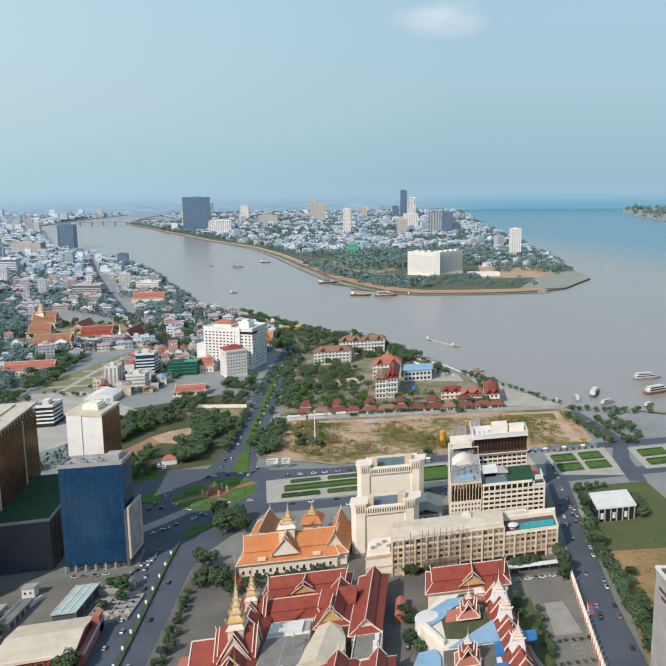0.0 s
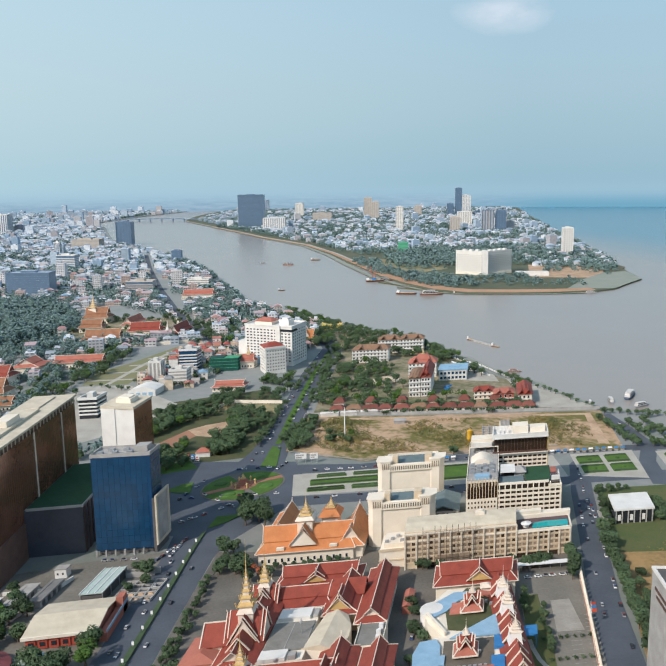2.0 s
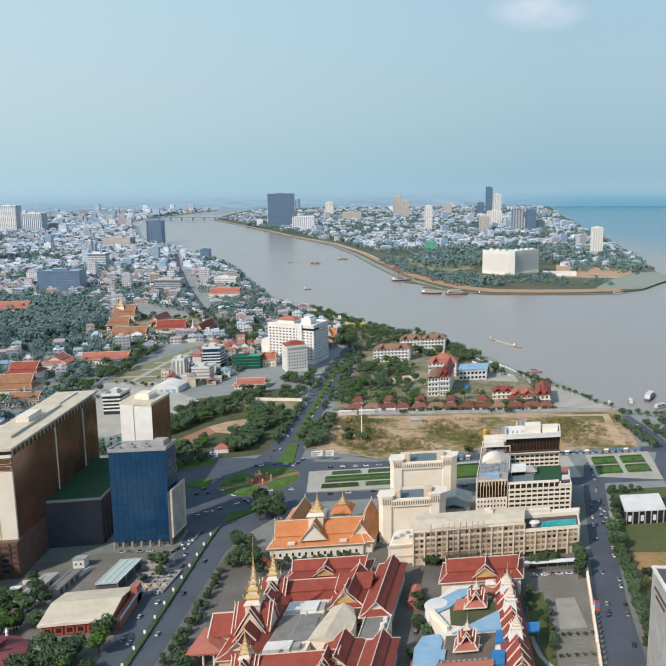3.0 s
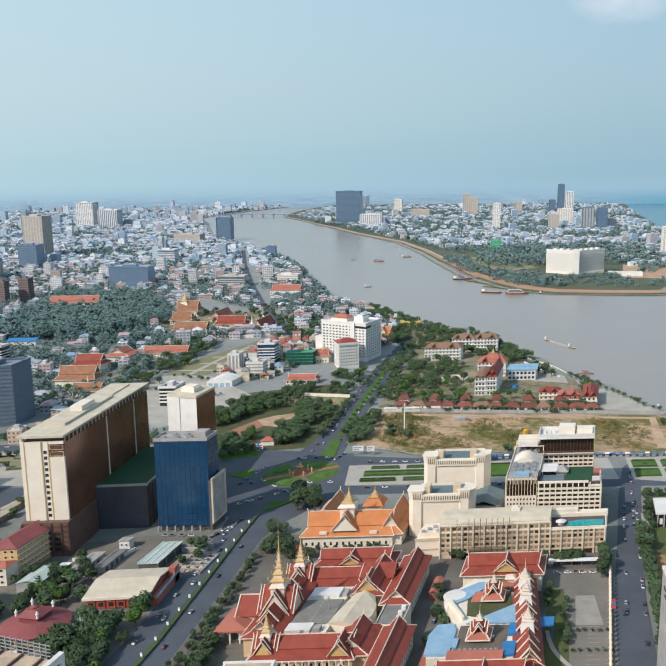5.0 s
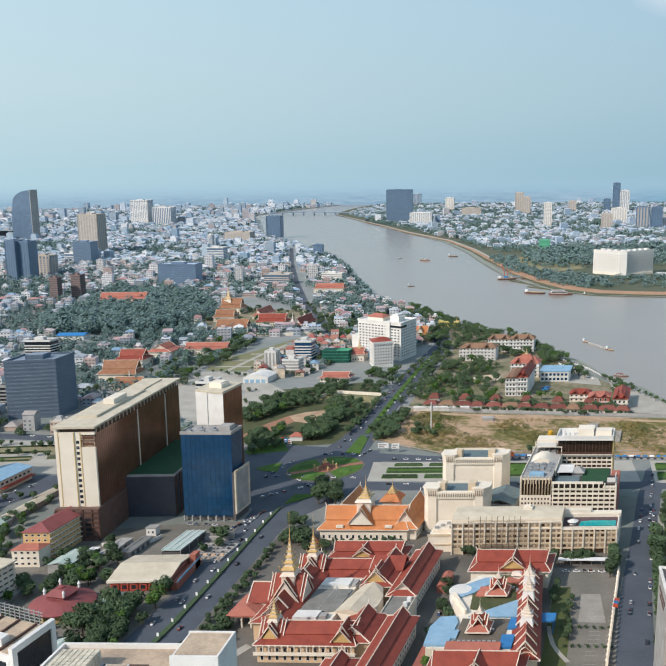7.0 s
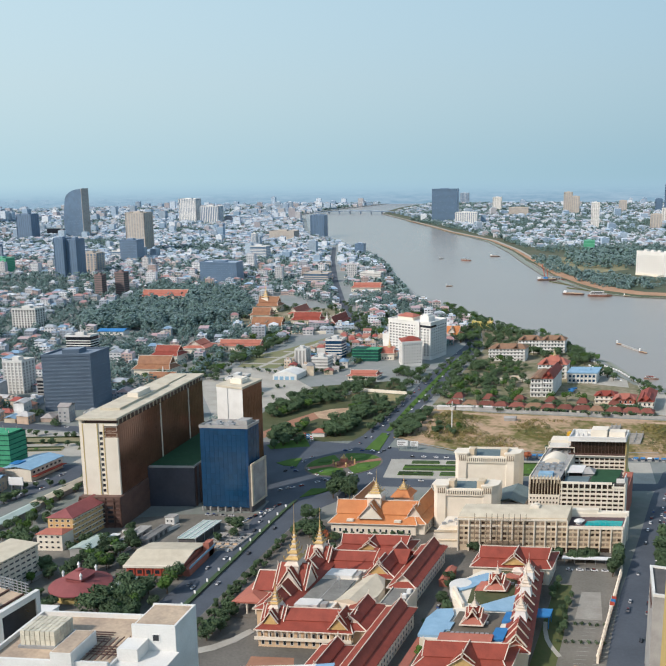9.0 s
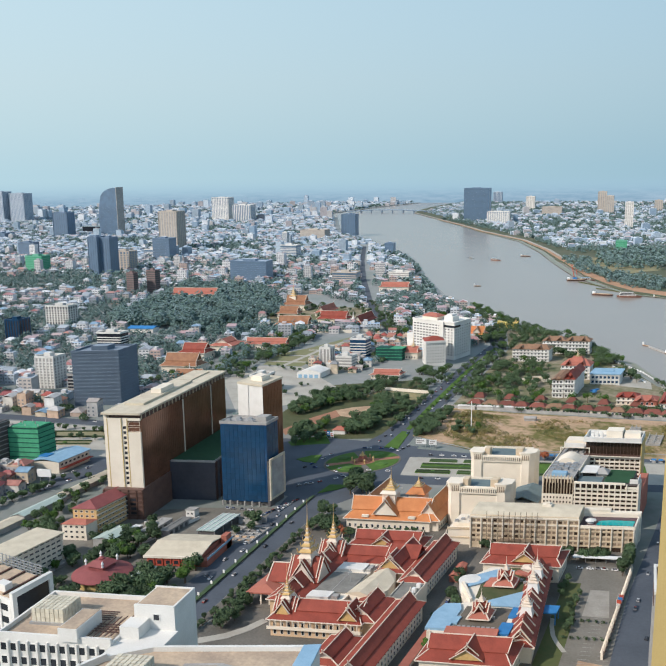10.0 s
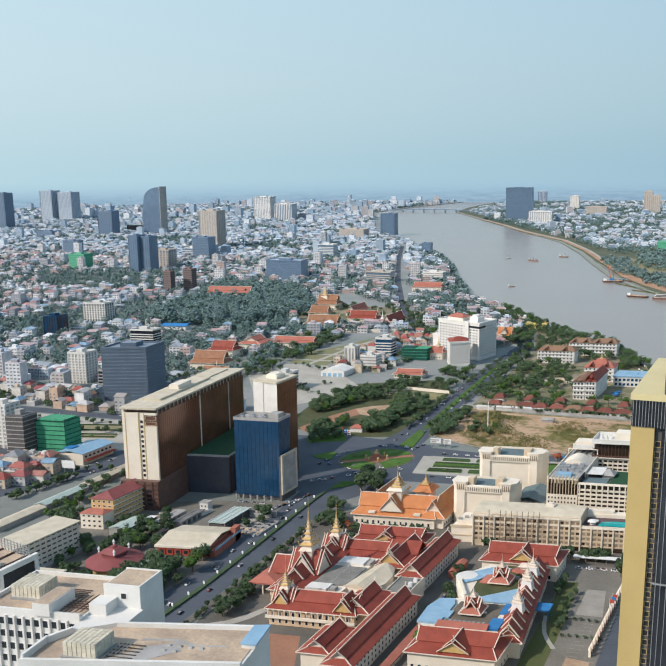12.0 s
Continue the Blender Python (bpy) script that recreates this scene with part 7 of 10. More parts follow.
# building sites and single towers of the middle distance
o = (-284, 350)
t = Thing("building_site", o, "unfinished block wrapped in bright green safety netting", "building", linear=GRID)
t.part("netting", Geo().box(0, 0, 0, 21, 14, 26).box(1, 1, 26, 20, 13, 27), GREEN_NET, "bright green netting")
t.pieces("slab_edge", Geo().box(-0.3, -0.3, 0, 21.3, 14.3, 0.4), DARK_NET, [(0, 0, 3.2 * k) for k in range(1, 9)])
t.pieces("roof_prop", Geo().box(0, 0, 26, 0.3, 0.3, 28.6), GREY_C, [(1.5 + 3 * k, 2 + 5 * (k % 3), 0) for k in range(7)])
t = Thing("building_site", (-299, 338), "unfinished grey concrete tower with brown netting", "building", linear=GRID)
t.part("netting", Geo().box(0, 0, 0, 13, 12, 31), DARK_C)
t.pieces("slab_edge", Geo().box(-0.4, -0.4, 0, 13.4, 12.4, 0.5), GREY_C, [(0, 0, 3.0 * k) for k in range(1, 11)])
t.part("core", Geo().box(4, 4, 31, 8, 8, 34.5), GREY_C)
tower("office_tower", (-334, 480), 38, 26, 45, NET_WRAP, NET_WRAP, "dark grey netted tower under construction", "bands", 3.0, axes((-334, 480), (-296, 496), (-334, 510))[1])
tower("apartment_block", (-404, 517), 17, 14, 28, WHITE, GREY_C, "white apartment block with stacked balconies", "grid", 2.6, GRID, bays=5)
tower("apartment_block", (-366, 512), 11, 12, 16, GREY_C, DARK_GLASS, "narrow dark-glazed town building", "bands", 3.0, GRID)
tower("office_tower", (-590, 684), 17, 16, 23, BLUE_PANEL, DARK_GLASS, "slim blue glass office tower", "fins", 3.2, GRID)
tower("apartment_block", (-612, 780), 30, 16, 23, WHITE, DARK_GLASS, "white apartment block with stepped balconies", "grid", 3.0, GRID, bays=8)
tower("apartment_block", (-192, 670), 10, 9, 18, WHITE, GREY_C, "thin white town tower", "fins", 3.0, GRID, bays=3)
tower("apartment_block", (-173, 664), 15, 11, 12, WHITE, GREY_C, "plain white apartment block", "bands", 3.0, GRID)
tower("apartment_block", (-177, 716), 16, 12, 19, WHITE, BLUE_PANEL, "white and teal town tower with balconies", "bands", 2.8, GRID)
t = Thing("building_site", (-148, 712), "low building site behind dark green netting", "building", linear=GRID)
t.part("netting", Geo().box(0, 0, 0, 13, 12, 13).box(13.3, 0, 0, 26, 12, 12), DARK_NET)
t.pieces("slab_edge", Geo().box(-0.3, -0.3, 0, 26.3, 12.3, 0.35), GREEN_NET, [(0, 0, 3 * k) for k in range(1, 5)])
t = Thing("market_hall", (-196, 622), "white barrel-roofed hall beside the plaza", "hall", linear=GRID)
t.part("body", Geo().box(0, 0, 0, 22, 20, 5), WHITE)
t.part("roof", Geo().add([(22 * k / 8, y, 5 + 3 * math.sin(math.pi * k / 8)) for y in (0, 20) for k in range(9)], [(k, k + 1, 10 + k, 9 + k) for k in range(8)] + [tuple(reversed(range(9))), tuple(range(9, 18))]), WHITE)
t.pieces("door", Geo().box(0, -0.15, 0, 3.4, 0, 3.4), BLUE_ROOF, [(1.5 + 5 * k, 0, 0) for k in range(4)])
tower("apartment_block", (-213, 560), 13, 16, 15, WHITE, DARK_GLASS, "white five-storey block with open galleries", "bands", 2.8, GRID)

# landmark towers of the town, far to near; slate and pale blues imitate haze
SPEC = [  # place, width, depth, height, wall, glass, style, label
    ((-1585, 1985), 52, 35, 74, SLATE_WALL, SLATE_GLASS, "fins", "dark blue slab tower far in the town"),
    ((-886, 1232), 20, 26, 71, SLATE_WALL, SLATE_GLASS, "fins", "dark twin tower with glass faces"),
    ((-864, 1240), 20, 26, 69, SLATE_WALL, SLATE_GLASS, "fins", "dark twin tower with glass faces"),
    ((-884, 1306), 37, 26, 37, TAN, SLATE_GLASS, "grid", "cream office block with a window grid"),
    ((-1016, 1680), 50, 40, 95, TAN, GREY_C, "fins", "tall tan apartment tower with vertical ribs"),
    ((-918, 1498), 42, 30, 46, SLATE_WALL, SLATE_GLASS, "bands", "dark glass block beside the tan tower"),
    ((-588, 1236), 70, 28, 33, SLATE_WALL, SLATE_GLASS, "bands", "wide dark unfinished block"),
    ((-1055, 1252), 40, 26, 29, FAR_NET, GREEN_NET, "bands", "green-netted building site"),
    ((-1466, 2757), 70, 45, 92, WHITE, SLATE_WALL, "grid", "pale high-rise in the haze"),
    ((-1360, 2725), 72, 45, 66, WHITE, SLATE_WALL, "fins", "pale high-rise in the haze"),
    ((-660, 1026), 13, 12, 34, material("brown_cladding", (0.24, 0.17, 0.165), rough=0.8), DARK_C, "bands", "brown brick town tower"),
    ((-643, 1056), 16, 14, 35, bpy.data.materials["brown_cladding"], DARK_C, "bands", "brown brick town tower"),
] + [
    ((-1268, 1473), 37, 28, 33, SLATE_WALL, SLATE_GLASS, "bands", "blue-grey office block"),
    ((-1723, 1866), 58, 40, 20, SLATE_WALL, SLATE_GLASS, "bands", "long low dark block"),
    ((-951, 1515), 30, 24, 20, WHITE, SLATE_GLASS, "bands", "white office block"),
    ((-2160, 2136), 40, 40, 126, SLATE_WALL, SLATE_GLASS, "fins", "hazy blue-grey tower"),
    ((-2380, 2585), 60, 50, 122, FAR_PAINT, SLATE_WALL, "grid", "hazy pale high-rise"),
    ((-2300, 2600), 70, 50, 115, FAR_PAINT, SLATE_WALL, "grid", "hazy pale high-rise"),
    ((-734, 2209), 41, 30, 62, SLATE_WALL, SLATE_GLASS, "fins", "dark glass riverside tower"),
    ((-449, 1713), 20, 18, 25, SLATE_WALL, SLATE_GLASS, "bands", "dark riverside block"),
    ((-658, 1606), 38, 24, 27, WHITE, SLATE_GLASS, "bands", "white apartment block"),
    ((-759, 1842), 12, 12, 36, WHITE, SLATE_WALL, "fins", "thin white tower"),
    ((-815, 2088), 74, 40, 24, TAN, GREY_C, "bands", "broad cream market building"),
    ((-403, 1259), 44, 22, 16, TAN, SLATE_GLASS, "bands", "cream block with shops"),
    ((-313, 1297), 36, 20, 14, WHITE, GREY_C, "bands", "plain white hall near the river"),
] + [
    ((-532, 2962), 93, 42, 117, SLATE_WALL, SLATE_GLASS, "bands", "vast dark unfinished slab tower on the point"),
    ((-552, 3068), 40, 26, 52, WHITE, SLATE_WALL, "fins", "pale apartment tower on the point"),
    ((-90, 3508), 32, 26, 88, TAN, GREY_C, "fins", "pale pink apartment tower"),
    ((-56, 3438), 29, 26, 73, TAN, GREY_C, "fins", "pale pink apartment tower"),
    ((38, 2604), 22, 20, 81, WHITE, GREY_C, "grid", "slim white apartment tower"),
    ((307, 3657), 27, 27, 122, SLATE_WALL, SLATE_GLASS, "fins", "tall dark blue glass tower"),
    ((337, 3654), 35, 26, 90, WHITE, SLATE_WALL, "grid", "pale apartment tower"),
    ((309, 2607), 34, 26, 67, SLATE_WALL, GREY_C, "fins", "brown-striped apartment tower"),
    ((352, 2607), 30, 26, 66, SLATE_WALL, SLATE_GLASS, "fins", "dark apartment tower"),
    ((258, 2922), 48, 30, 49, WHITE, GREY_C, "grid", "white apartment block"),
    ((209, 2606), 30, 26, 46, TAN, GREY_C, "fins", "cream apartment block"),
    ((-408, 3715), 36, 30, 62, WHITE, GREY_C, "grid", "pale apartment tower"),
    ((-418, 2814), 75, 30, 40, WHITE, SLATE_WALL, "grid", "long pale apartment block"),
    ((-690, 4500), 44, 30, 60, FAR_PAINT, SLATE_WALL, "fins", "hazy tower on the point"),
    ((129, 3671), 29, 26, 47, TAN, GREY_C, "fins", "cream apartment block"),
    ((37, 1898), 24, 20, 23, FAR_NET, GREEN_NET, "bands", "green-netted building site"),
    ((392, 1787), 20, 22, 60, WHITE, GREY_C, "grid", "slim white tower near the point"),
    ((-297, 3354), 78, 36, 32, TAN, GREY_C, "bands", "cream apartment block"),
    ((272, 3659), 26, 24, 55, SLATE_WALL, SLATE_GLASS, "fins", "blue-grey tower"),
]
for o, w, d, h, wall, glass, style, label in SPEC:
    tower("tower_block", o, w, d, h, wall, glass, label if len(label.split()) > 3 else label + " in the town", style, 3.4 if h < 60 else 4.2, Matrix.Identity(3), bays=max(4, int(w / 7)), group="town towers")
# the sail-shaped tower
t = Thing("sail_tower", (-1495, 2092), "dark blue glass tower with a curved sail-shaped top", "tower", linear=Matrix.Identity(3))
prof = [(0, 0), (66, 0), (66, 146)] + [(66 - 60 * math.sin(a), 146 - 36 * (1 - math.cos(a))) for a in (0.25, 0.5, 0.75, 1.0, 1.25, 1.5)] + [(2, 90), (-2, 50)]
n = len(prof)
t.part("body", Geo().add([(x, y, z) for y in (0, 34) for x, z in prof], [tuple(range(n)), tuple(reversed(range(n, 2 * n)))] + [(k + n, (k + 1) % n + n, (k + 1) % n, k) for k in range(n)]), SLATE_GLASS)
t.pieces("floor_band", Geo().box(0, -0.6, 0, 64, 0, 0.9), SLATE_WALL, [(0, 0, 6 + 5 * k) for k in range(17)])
t.part("podium", Geo().box(-70, 4, 0, 0, 36, 26), DARK_GLASS)
t.part("edge_fin", Geo().box(66, -1, 0, 68, 35, 147), GREY_C)

# ---- trees ----


def crown_geo(rng, r, h, n, leaf):
    """Leaf sprays over several lobes, so that the outline is uneven and has gaps."""
    g = Geo()
    lobes = [(rng.uniform(-0.5, 0.5) * r, rng.uniform(-0.5, 0.5) * r, h * rng.uniform(0.45, 0.85), r * rng.uniform(0.4, 0.68)) for _ in range(7)]
    for _ in range(n):
        lx, ly, lz, lr = rng.choice(lobes)
        d = Vector((rng.gauss(0, 1), rng.gauss(0, 1), rng.gauss(0.25, 0.9))).normalized()
        p = Vector((lx, ly, lz)) + Vector((d.x, d.y, d.z * 0.75)) * lr * rng.uniform(0.75, 1.05)
        a = Vector((rng.gauss(0, 1), rng.gauss(0, 1), rng.gauss(0, 0.5))).normalized() * leaf * rng.uniform(0.6, 1.3)
        b = d.cross(a).normalized() * leaf * rng.uniform(0.5, 1.0)
        m = p + d * leaf * 0.35
        g.add([tuple(p - a - b * 0.4), tuple(p + b), tuple(p + a - b * 0.4), tuple(m)], [(0, 2, 3), (2, 1, 3), (1, 0, 3)])
    return g


def trunk_geo(rng, r, h):
    g = Geo().lathe(0, 0, [(r * 0.085, 0), (r * 0.06, h * 0.25), (r * 0.045, h * 0.5)], n=7)
    for k in range(4):
        a = k * 1.6 + rng.random()
        g.bar((0, 0, h * 0.3), (math.cos(a) * r * 0.45, math.sin(a) * r * 0.45, h * (0.55 + 0.1 * rng.random())), r * 0.04)
    return g


rng = random.Random(7)
TREES = []
for r, h, n in ((4.0, 8.0, 360), (3.2, 6.5, 300), (5.0, 9.5, 440), (2.4, 7.5, 260)):
    TREES.append((trunk_geo(rng, r, h).mesh("trunk", [BARK]), [crown_geo(rng, r, h, n, 0.85).mesh("crown", [m]) for m in (LEAF, LEAF_LIGHT, LEAF_RED)]))


GROVE = []
TREE_COUNT = [0]


def tree(x, y, kind=0, size=1.0, leaf=0, label="", group="street and garden trees"):
    if (y > 440 or x < -175 or TREE_COUNT[0] > 285) and not label and leaf != 2:
        GROVE.append((x, y, kind, size, leaf))
        return None
    TREE_COUNT[0] += 1
    ob = tagged(new("tree"), label or ("broad dusty green tree with an open crown", "bright green leafy tree", "flame tree with red-brown foliage")[leaf], "tree", group)
    ob.location, ob.rotation_euler, ob.scale = (x, y, 0), (0, 0, rng.uniform(0, 6.28)), (size, size, size * rng.uniform(0.9, 1.1))
    for name, me in (("trunk", TREES[kind][0]), ("crown", TREES[kind][1][leaf])):
        p = new(name, me)
        p.parent = ob
    return ob


def tree_line(a, b, n, kinds=(0, 1), size=1.0, leaf=0, spread=2.0):
    for k in range(n):
        s = (k + 0.5) / n
        tree(a[0] + (b[0] - a[0]) * s + rng.uniform(-spread, spread), a[1] + (b[1] - a[1]) * s + rng.uniform(-spread, spread), rng.choice(kinds), size * rng.uniform(0.75, 1.2), leaf)


def tree_patch(poly, n, kinds=(0, 1, 2), size=1.0, light=0.1):
    xs, ys = [p[0] for p in poly], [p[1] for p in poly]
    done = 0
    while done < n:
        x, y = rng.uniform(min(xs), max(xs)), rng.uniform(min(ys), max(ys))
        if inside(x, y, poly):
            tree(x, y, rng.choice(kinds), size * rng.uniform(0.7, 1.2), 1 if rng.random() < light else 0)
            done += 1


tree_line((113, 266), (122, 372), 30, (1, 3), 1.05, spread=0.8)
tree_line((117, 268), (126, 330), 8, (0, 1), 0.7, spread=1.5)
tree_line((97, 322), (101, 346), 7, (3,), 1.05, spread=0.8)
tree_line((80, 336), (92, 342), 3, (3, 1), 0.9)
tree_line((128, 380), (131, 420), 7, (1, 3), 0.7, spread=0.8)
for x, y in ((-56, 376), (-50, 381), (-57, 386), (-50, 391), (-46, 376), (-59, 396)):
    tree(x, y, 2, 1.15)
tree_patch([(-50, 305), (-52, 330), (-36, 328), (-34, 306)], 7, (0, 2), 0.9)
tree_line((-69, 205), (-62, 318), 30, (1, 3), 0.5, spread=1.2)
tree_line((-65, 225), (-61, 300), 8, (0, 1), 0.5, spread=1.5)
tree_line((-58, 222), (-58, 246), 7, (0,), 0.8, spread=2)
tree_line((-58, 320), (-60, 352), 6, (0, 2), 0.85, spread=3)
tree(-40, 322, 0, 0.6, 2)
tree(-44, 326, 1, 0.6, 2)
tree_patch([(-125, 215), (-120, 245), (-98, 262), (-93, 215)], 12, (0, 2), 0.95)
tree_patch([(-160, 262), (-160, 286), (-128, 292), (-132, 268)], 9, (0, 1), 0.85)
tree_patch([(-168, 232), (-165, 252), (-148, 252), (-142, 225)], 9, (0, 1), 0.85)
tree_patch([(-100, 300), (-92, 330), (-86, 330), (-90, 298)], 4, (0, 2), 0.8)
tree_patch([(-196, 240), (-192, 330), (-182, 330), (-186, 240)], 9, (0, 1), 0.7)
tree_patch([(-159, 516), (-162, 561), (-127, 600), (-115, 638), (-106, 625), (-107, 578), (-132, 543), (-148, 512)], 115, (0, 1, 2), 0.95)
tree_patch([(-103, 572), (-77, 583), (-71, 562), (-84, 487), (-101, 472), (-104, 507), (-94, 522)], 95, (0, 1, 2), 0.95)
tree_patch([(-136, 466), (-119, 503), (-111, 480), (-108, 463), (-122, 446)], 40, (0, 1, 2), 0.9)
tree_line((-70, 500), (-64, 600), 20, (0, 1), 0.7, spread=2)
tree_line((-46, 580), (-38, 760), 26, (0, 1), 0.75, spread=3)
tree_patch([(-56, 514), (-48, 542), (-39, 503), (-46, 485)], 20, (0, 1), 0.85)
tree_patch([(-106, 608), (-112, 640), (-76, 648), (-68, 610)], 14, (0, 1), 0.85)
tree_patch([(-92, 634), (-92, 690), (-66, 690), (-64, 634)], 26, (0, 2), 0.95)
tree_patch([(-68, 948), (-35, 924), (-19, 806), (-34, 743), (-42, 780), (-60, 870)], 60, (0, 1, 2), 1.0, 0.12)
tree_patch([(-46, 488), (-48, 540), (-36, 560), (-34, 500)], 26, (0, 1), 0.9)
tree_patch([(-35, 505), (-30, 530), (-5, 528), (-8, 505)], 6, (0, 1), 0.8)
tree_patch([(-30, 590), (-30, 740), (20, 740), (30, 660), (20, 595)], 95, (0, 1, 2), 0.95, 0.12)
tree_patch([(-42, 600), (-44, 780), (-30, 780), (-30, 600)], 40, (0, 1), 0.9)
tree_line((10, 594), (125, 598), 44, (0, 1), 0.9, spread=5)
tree_line((-30, 574), (125, 589), 40, (0, 1), 0.62, spread=3)
for x, y in ((22, 612), (62, 618), (74, 616), (50, 612), (-8, 604)):
    tree(x, y, 2, 1.0, 1)
tree_patch([(60, 760), (50, 830), (66, 800), (85, 765)], 34, (0, 2), 1.0)
tree_patch([(-120, 1000), (-60, 930), (-20, 880), (-10, 900), (-60, 975), (-115, 1060)], 75, (0, 2), 1.1)
tree_patch([(-130, 780), (-128, 830), (-60, 890), (-50, 830)], 60, (0, 2), 1.1)
tree_line((140, 668), (112, 706), 8, (0, 1), 0.7)
tree_patch([(120, 640), (118, 668), (132, 664), (130, 640)], 4, (0, 2), 0.95)
tree_line((176, 505), (168, 570), 12, (0, 1), 0.8, spread=2)
tree_line((196, 500), (200, 570), 12, (0, 1), 0.8, spread=5)
tree_line((172, 582), (232, 574), 10, (0, 1), 0.7, spread=3)
tree_patch([(28, 262), (22, 300), (32, 300), (33, 265)], 9, (0, 1), 0.7)
tree_patch([(23, 222), (21, 262), (28, 262), (30, 240)], 5, (0, 1), 0.65)
tree_line((76.5, 264), (79, 300), 9, (1, 3), 0.55, spread=1.2)
tree_line((72, 296), (74, 312), 5, (1, 3), 0.5, spread=1.2)
tree_line((28, 330), (40, 333), 4, (1,), 0.8)
tree_patch([(-152, 246), (-148, 268), (-128, 274), (-121, 258), (-134, 255)], 16, (0, 1, 2), 0.85)
tree_patch([(-112, 212), (-108, 236), (-98, 240), (-96, 214)], 10, (0, 2), 0.9)
tree_patch([(-262, 262), (-256, 282), (-226, 250), (-238, 236)], 16, (0, 1), 0.7)
tree_patch([(-152, 270), (-148, 292), (-144, 292), (-146, 270)], 5, (0, 1), 0.8)
tree_line((42, 327), (66, 331), 9, (1,), 0.55, spread=1.0)
tree_line((66, 332), (92, 339), 9, (1, 3), 0.75, spread=1.2)
tree_line((-36, 329), (0, 338), 9, (1,), 0.45, spread=0.6)
tree_line((-300, 405), (-130, 425), 16, (0, 1), 0.7, spread=3)
tree_line((-330, 312), (-215, 345), 16, (0, 1), 0.65, spread=3)
tree(45, 470, 1, 0.9, 2, "flame tree with bright red-brown foliage in the garden")
tree(58, 487, 0, 0.9)
tree_patch([(-320, 560), (-310, 640), (-250, 660), (-230, 610)], 50, (0, 1, 2), 0.9)
tree_patch([(-262, 650), (-268, 800), (-246, 815), (-243, 690)], 60, (0, 1, 2), 1.0)
tree_line((-206, 668), (-199, 770), 12, (0, 1), 0.55, spread=1.5)

tree_line((-243, 285), (-234, 328), 15, (0, 1), 0.75, spread=2)
tree_patch([(-209, 278), (-208, 319), (-201, 315), (-189, 286), (-184, 270), (-199, 269)], 22, (0, 1, 2), 0.85)
tree_patch([(-144, 266), (-145, 304), (-138, 296), (-133, 266)], 9, (0, 1), 0.8)
tree_patch([(-114, 240), (-100, 252), (-96, 275), (-92, 265), (-92, 234), (-98, 218)], 20, (0, 2), 0.9)
tree_patch([(-152, 208), (-122, 216), (-136, 226), (-157, 224)], 10, (0, 1), 0.9)
tree_patch([(-215, 300), (-212, 368), (-206, 368), (-206, 320)], 12, (0, 1), 0.75)
tree_line((-402, 342), (-250, 382), 24, (0, 1), 0.6, spread=4)
tree_line((-380, 418), (-240, 432), 20, (0, 1), 0.6, spread=3)
for x, y in ((-114, 232), (-107, 236), (-118, 226), (-102, 240)):
    tree(x, y, 2, 1.1)

tree_patch([(-395, 800), (-400, 1005), (-250, 1005), (-205, 905), (-225, 840), (-312, 815)], 70, (0, 1, 2), 0.9)
tree_patch([(-290, 660), (-300, 800), (-262, 820), (-252, 700)], 50, (0, 1, 2), 0.9)

tree_patch([(-110, 1040), (-60, 975), (-10, 915), (45, 860), (58, 805), (48, 800), (28, 850), (-20, 893), (-75, 955), (-125, 1025)], 90, (0, 1, 2), 0.95)
tree_line((118, 694), (172, 598), 16, (0, 1), 0.6, spread=2)
tree_patch([(-20, 800), (-30, 880), (-14, 905), (40, 856), (56, 802), (40, 770), (0, 770)], 85, (0, 1, 2), 1.05)
tree_patch([(-150, 790), (-195, 880), (-225, 960), (-150, 985), (-95, 900), (-110, 830)], 110, (0, 1, 2), 1.05)
tree_patch([(50, 690), (60, 755), (84, 758), (108, 695), (95, 680)], 26, (0, 2), 0.95)
tree_patch([(-28, 640), (-26, 700), (5, 712), (18, 650)], 30, (0, 1, 2), 0.8, 0.3)
tree_line((-162, 836), (-262, 1050), 26, (0, 1), 0.8, spread=4)
tree_line((-180, 826), (-284, 1050), 24, (0, 1), 0.8, spread=4)
tree_line((-60, 640), (-52, 740), 12, (0, 1), 0.7, spread=2)

tree_line((-250, 610), (-165, 556), 14, (0, 1), 0.6, spread=3)
tree_line((-240, 656), (-180, 636), 10, (0, 1), 0.6, spread=2)
tree_line((-205, 575), (-170, 600), 6, (0, 1), 0.55, spread=5)

tree_line((129, 424), (150, 430), 6, (1, 3), 0.7, spread=1)
tree_line((156, 386), (160, 416), 7, (0, 1), 0.75, spread=2)
tree_line((190, 505), (186, 560), 10, (0, 1), 0.7, spread=2)

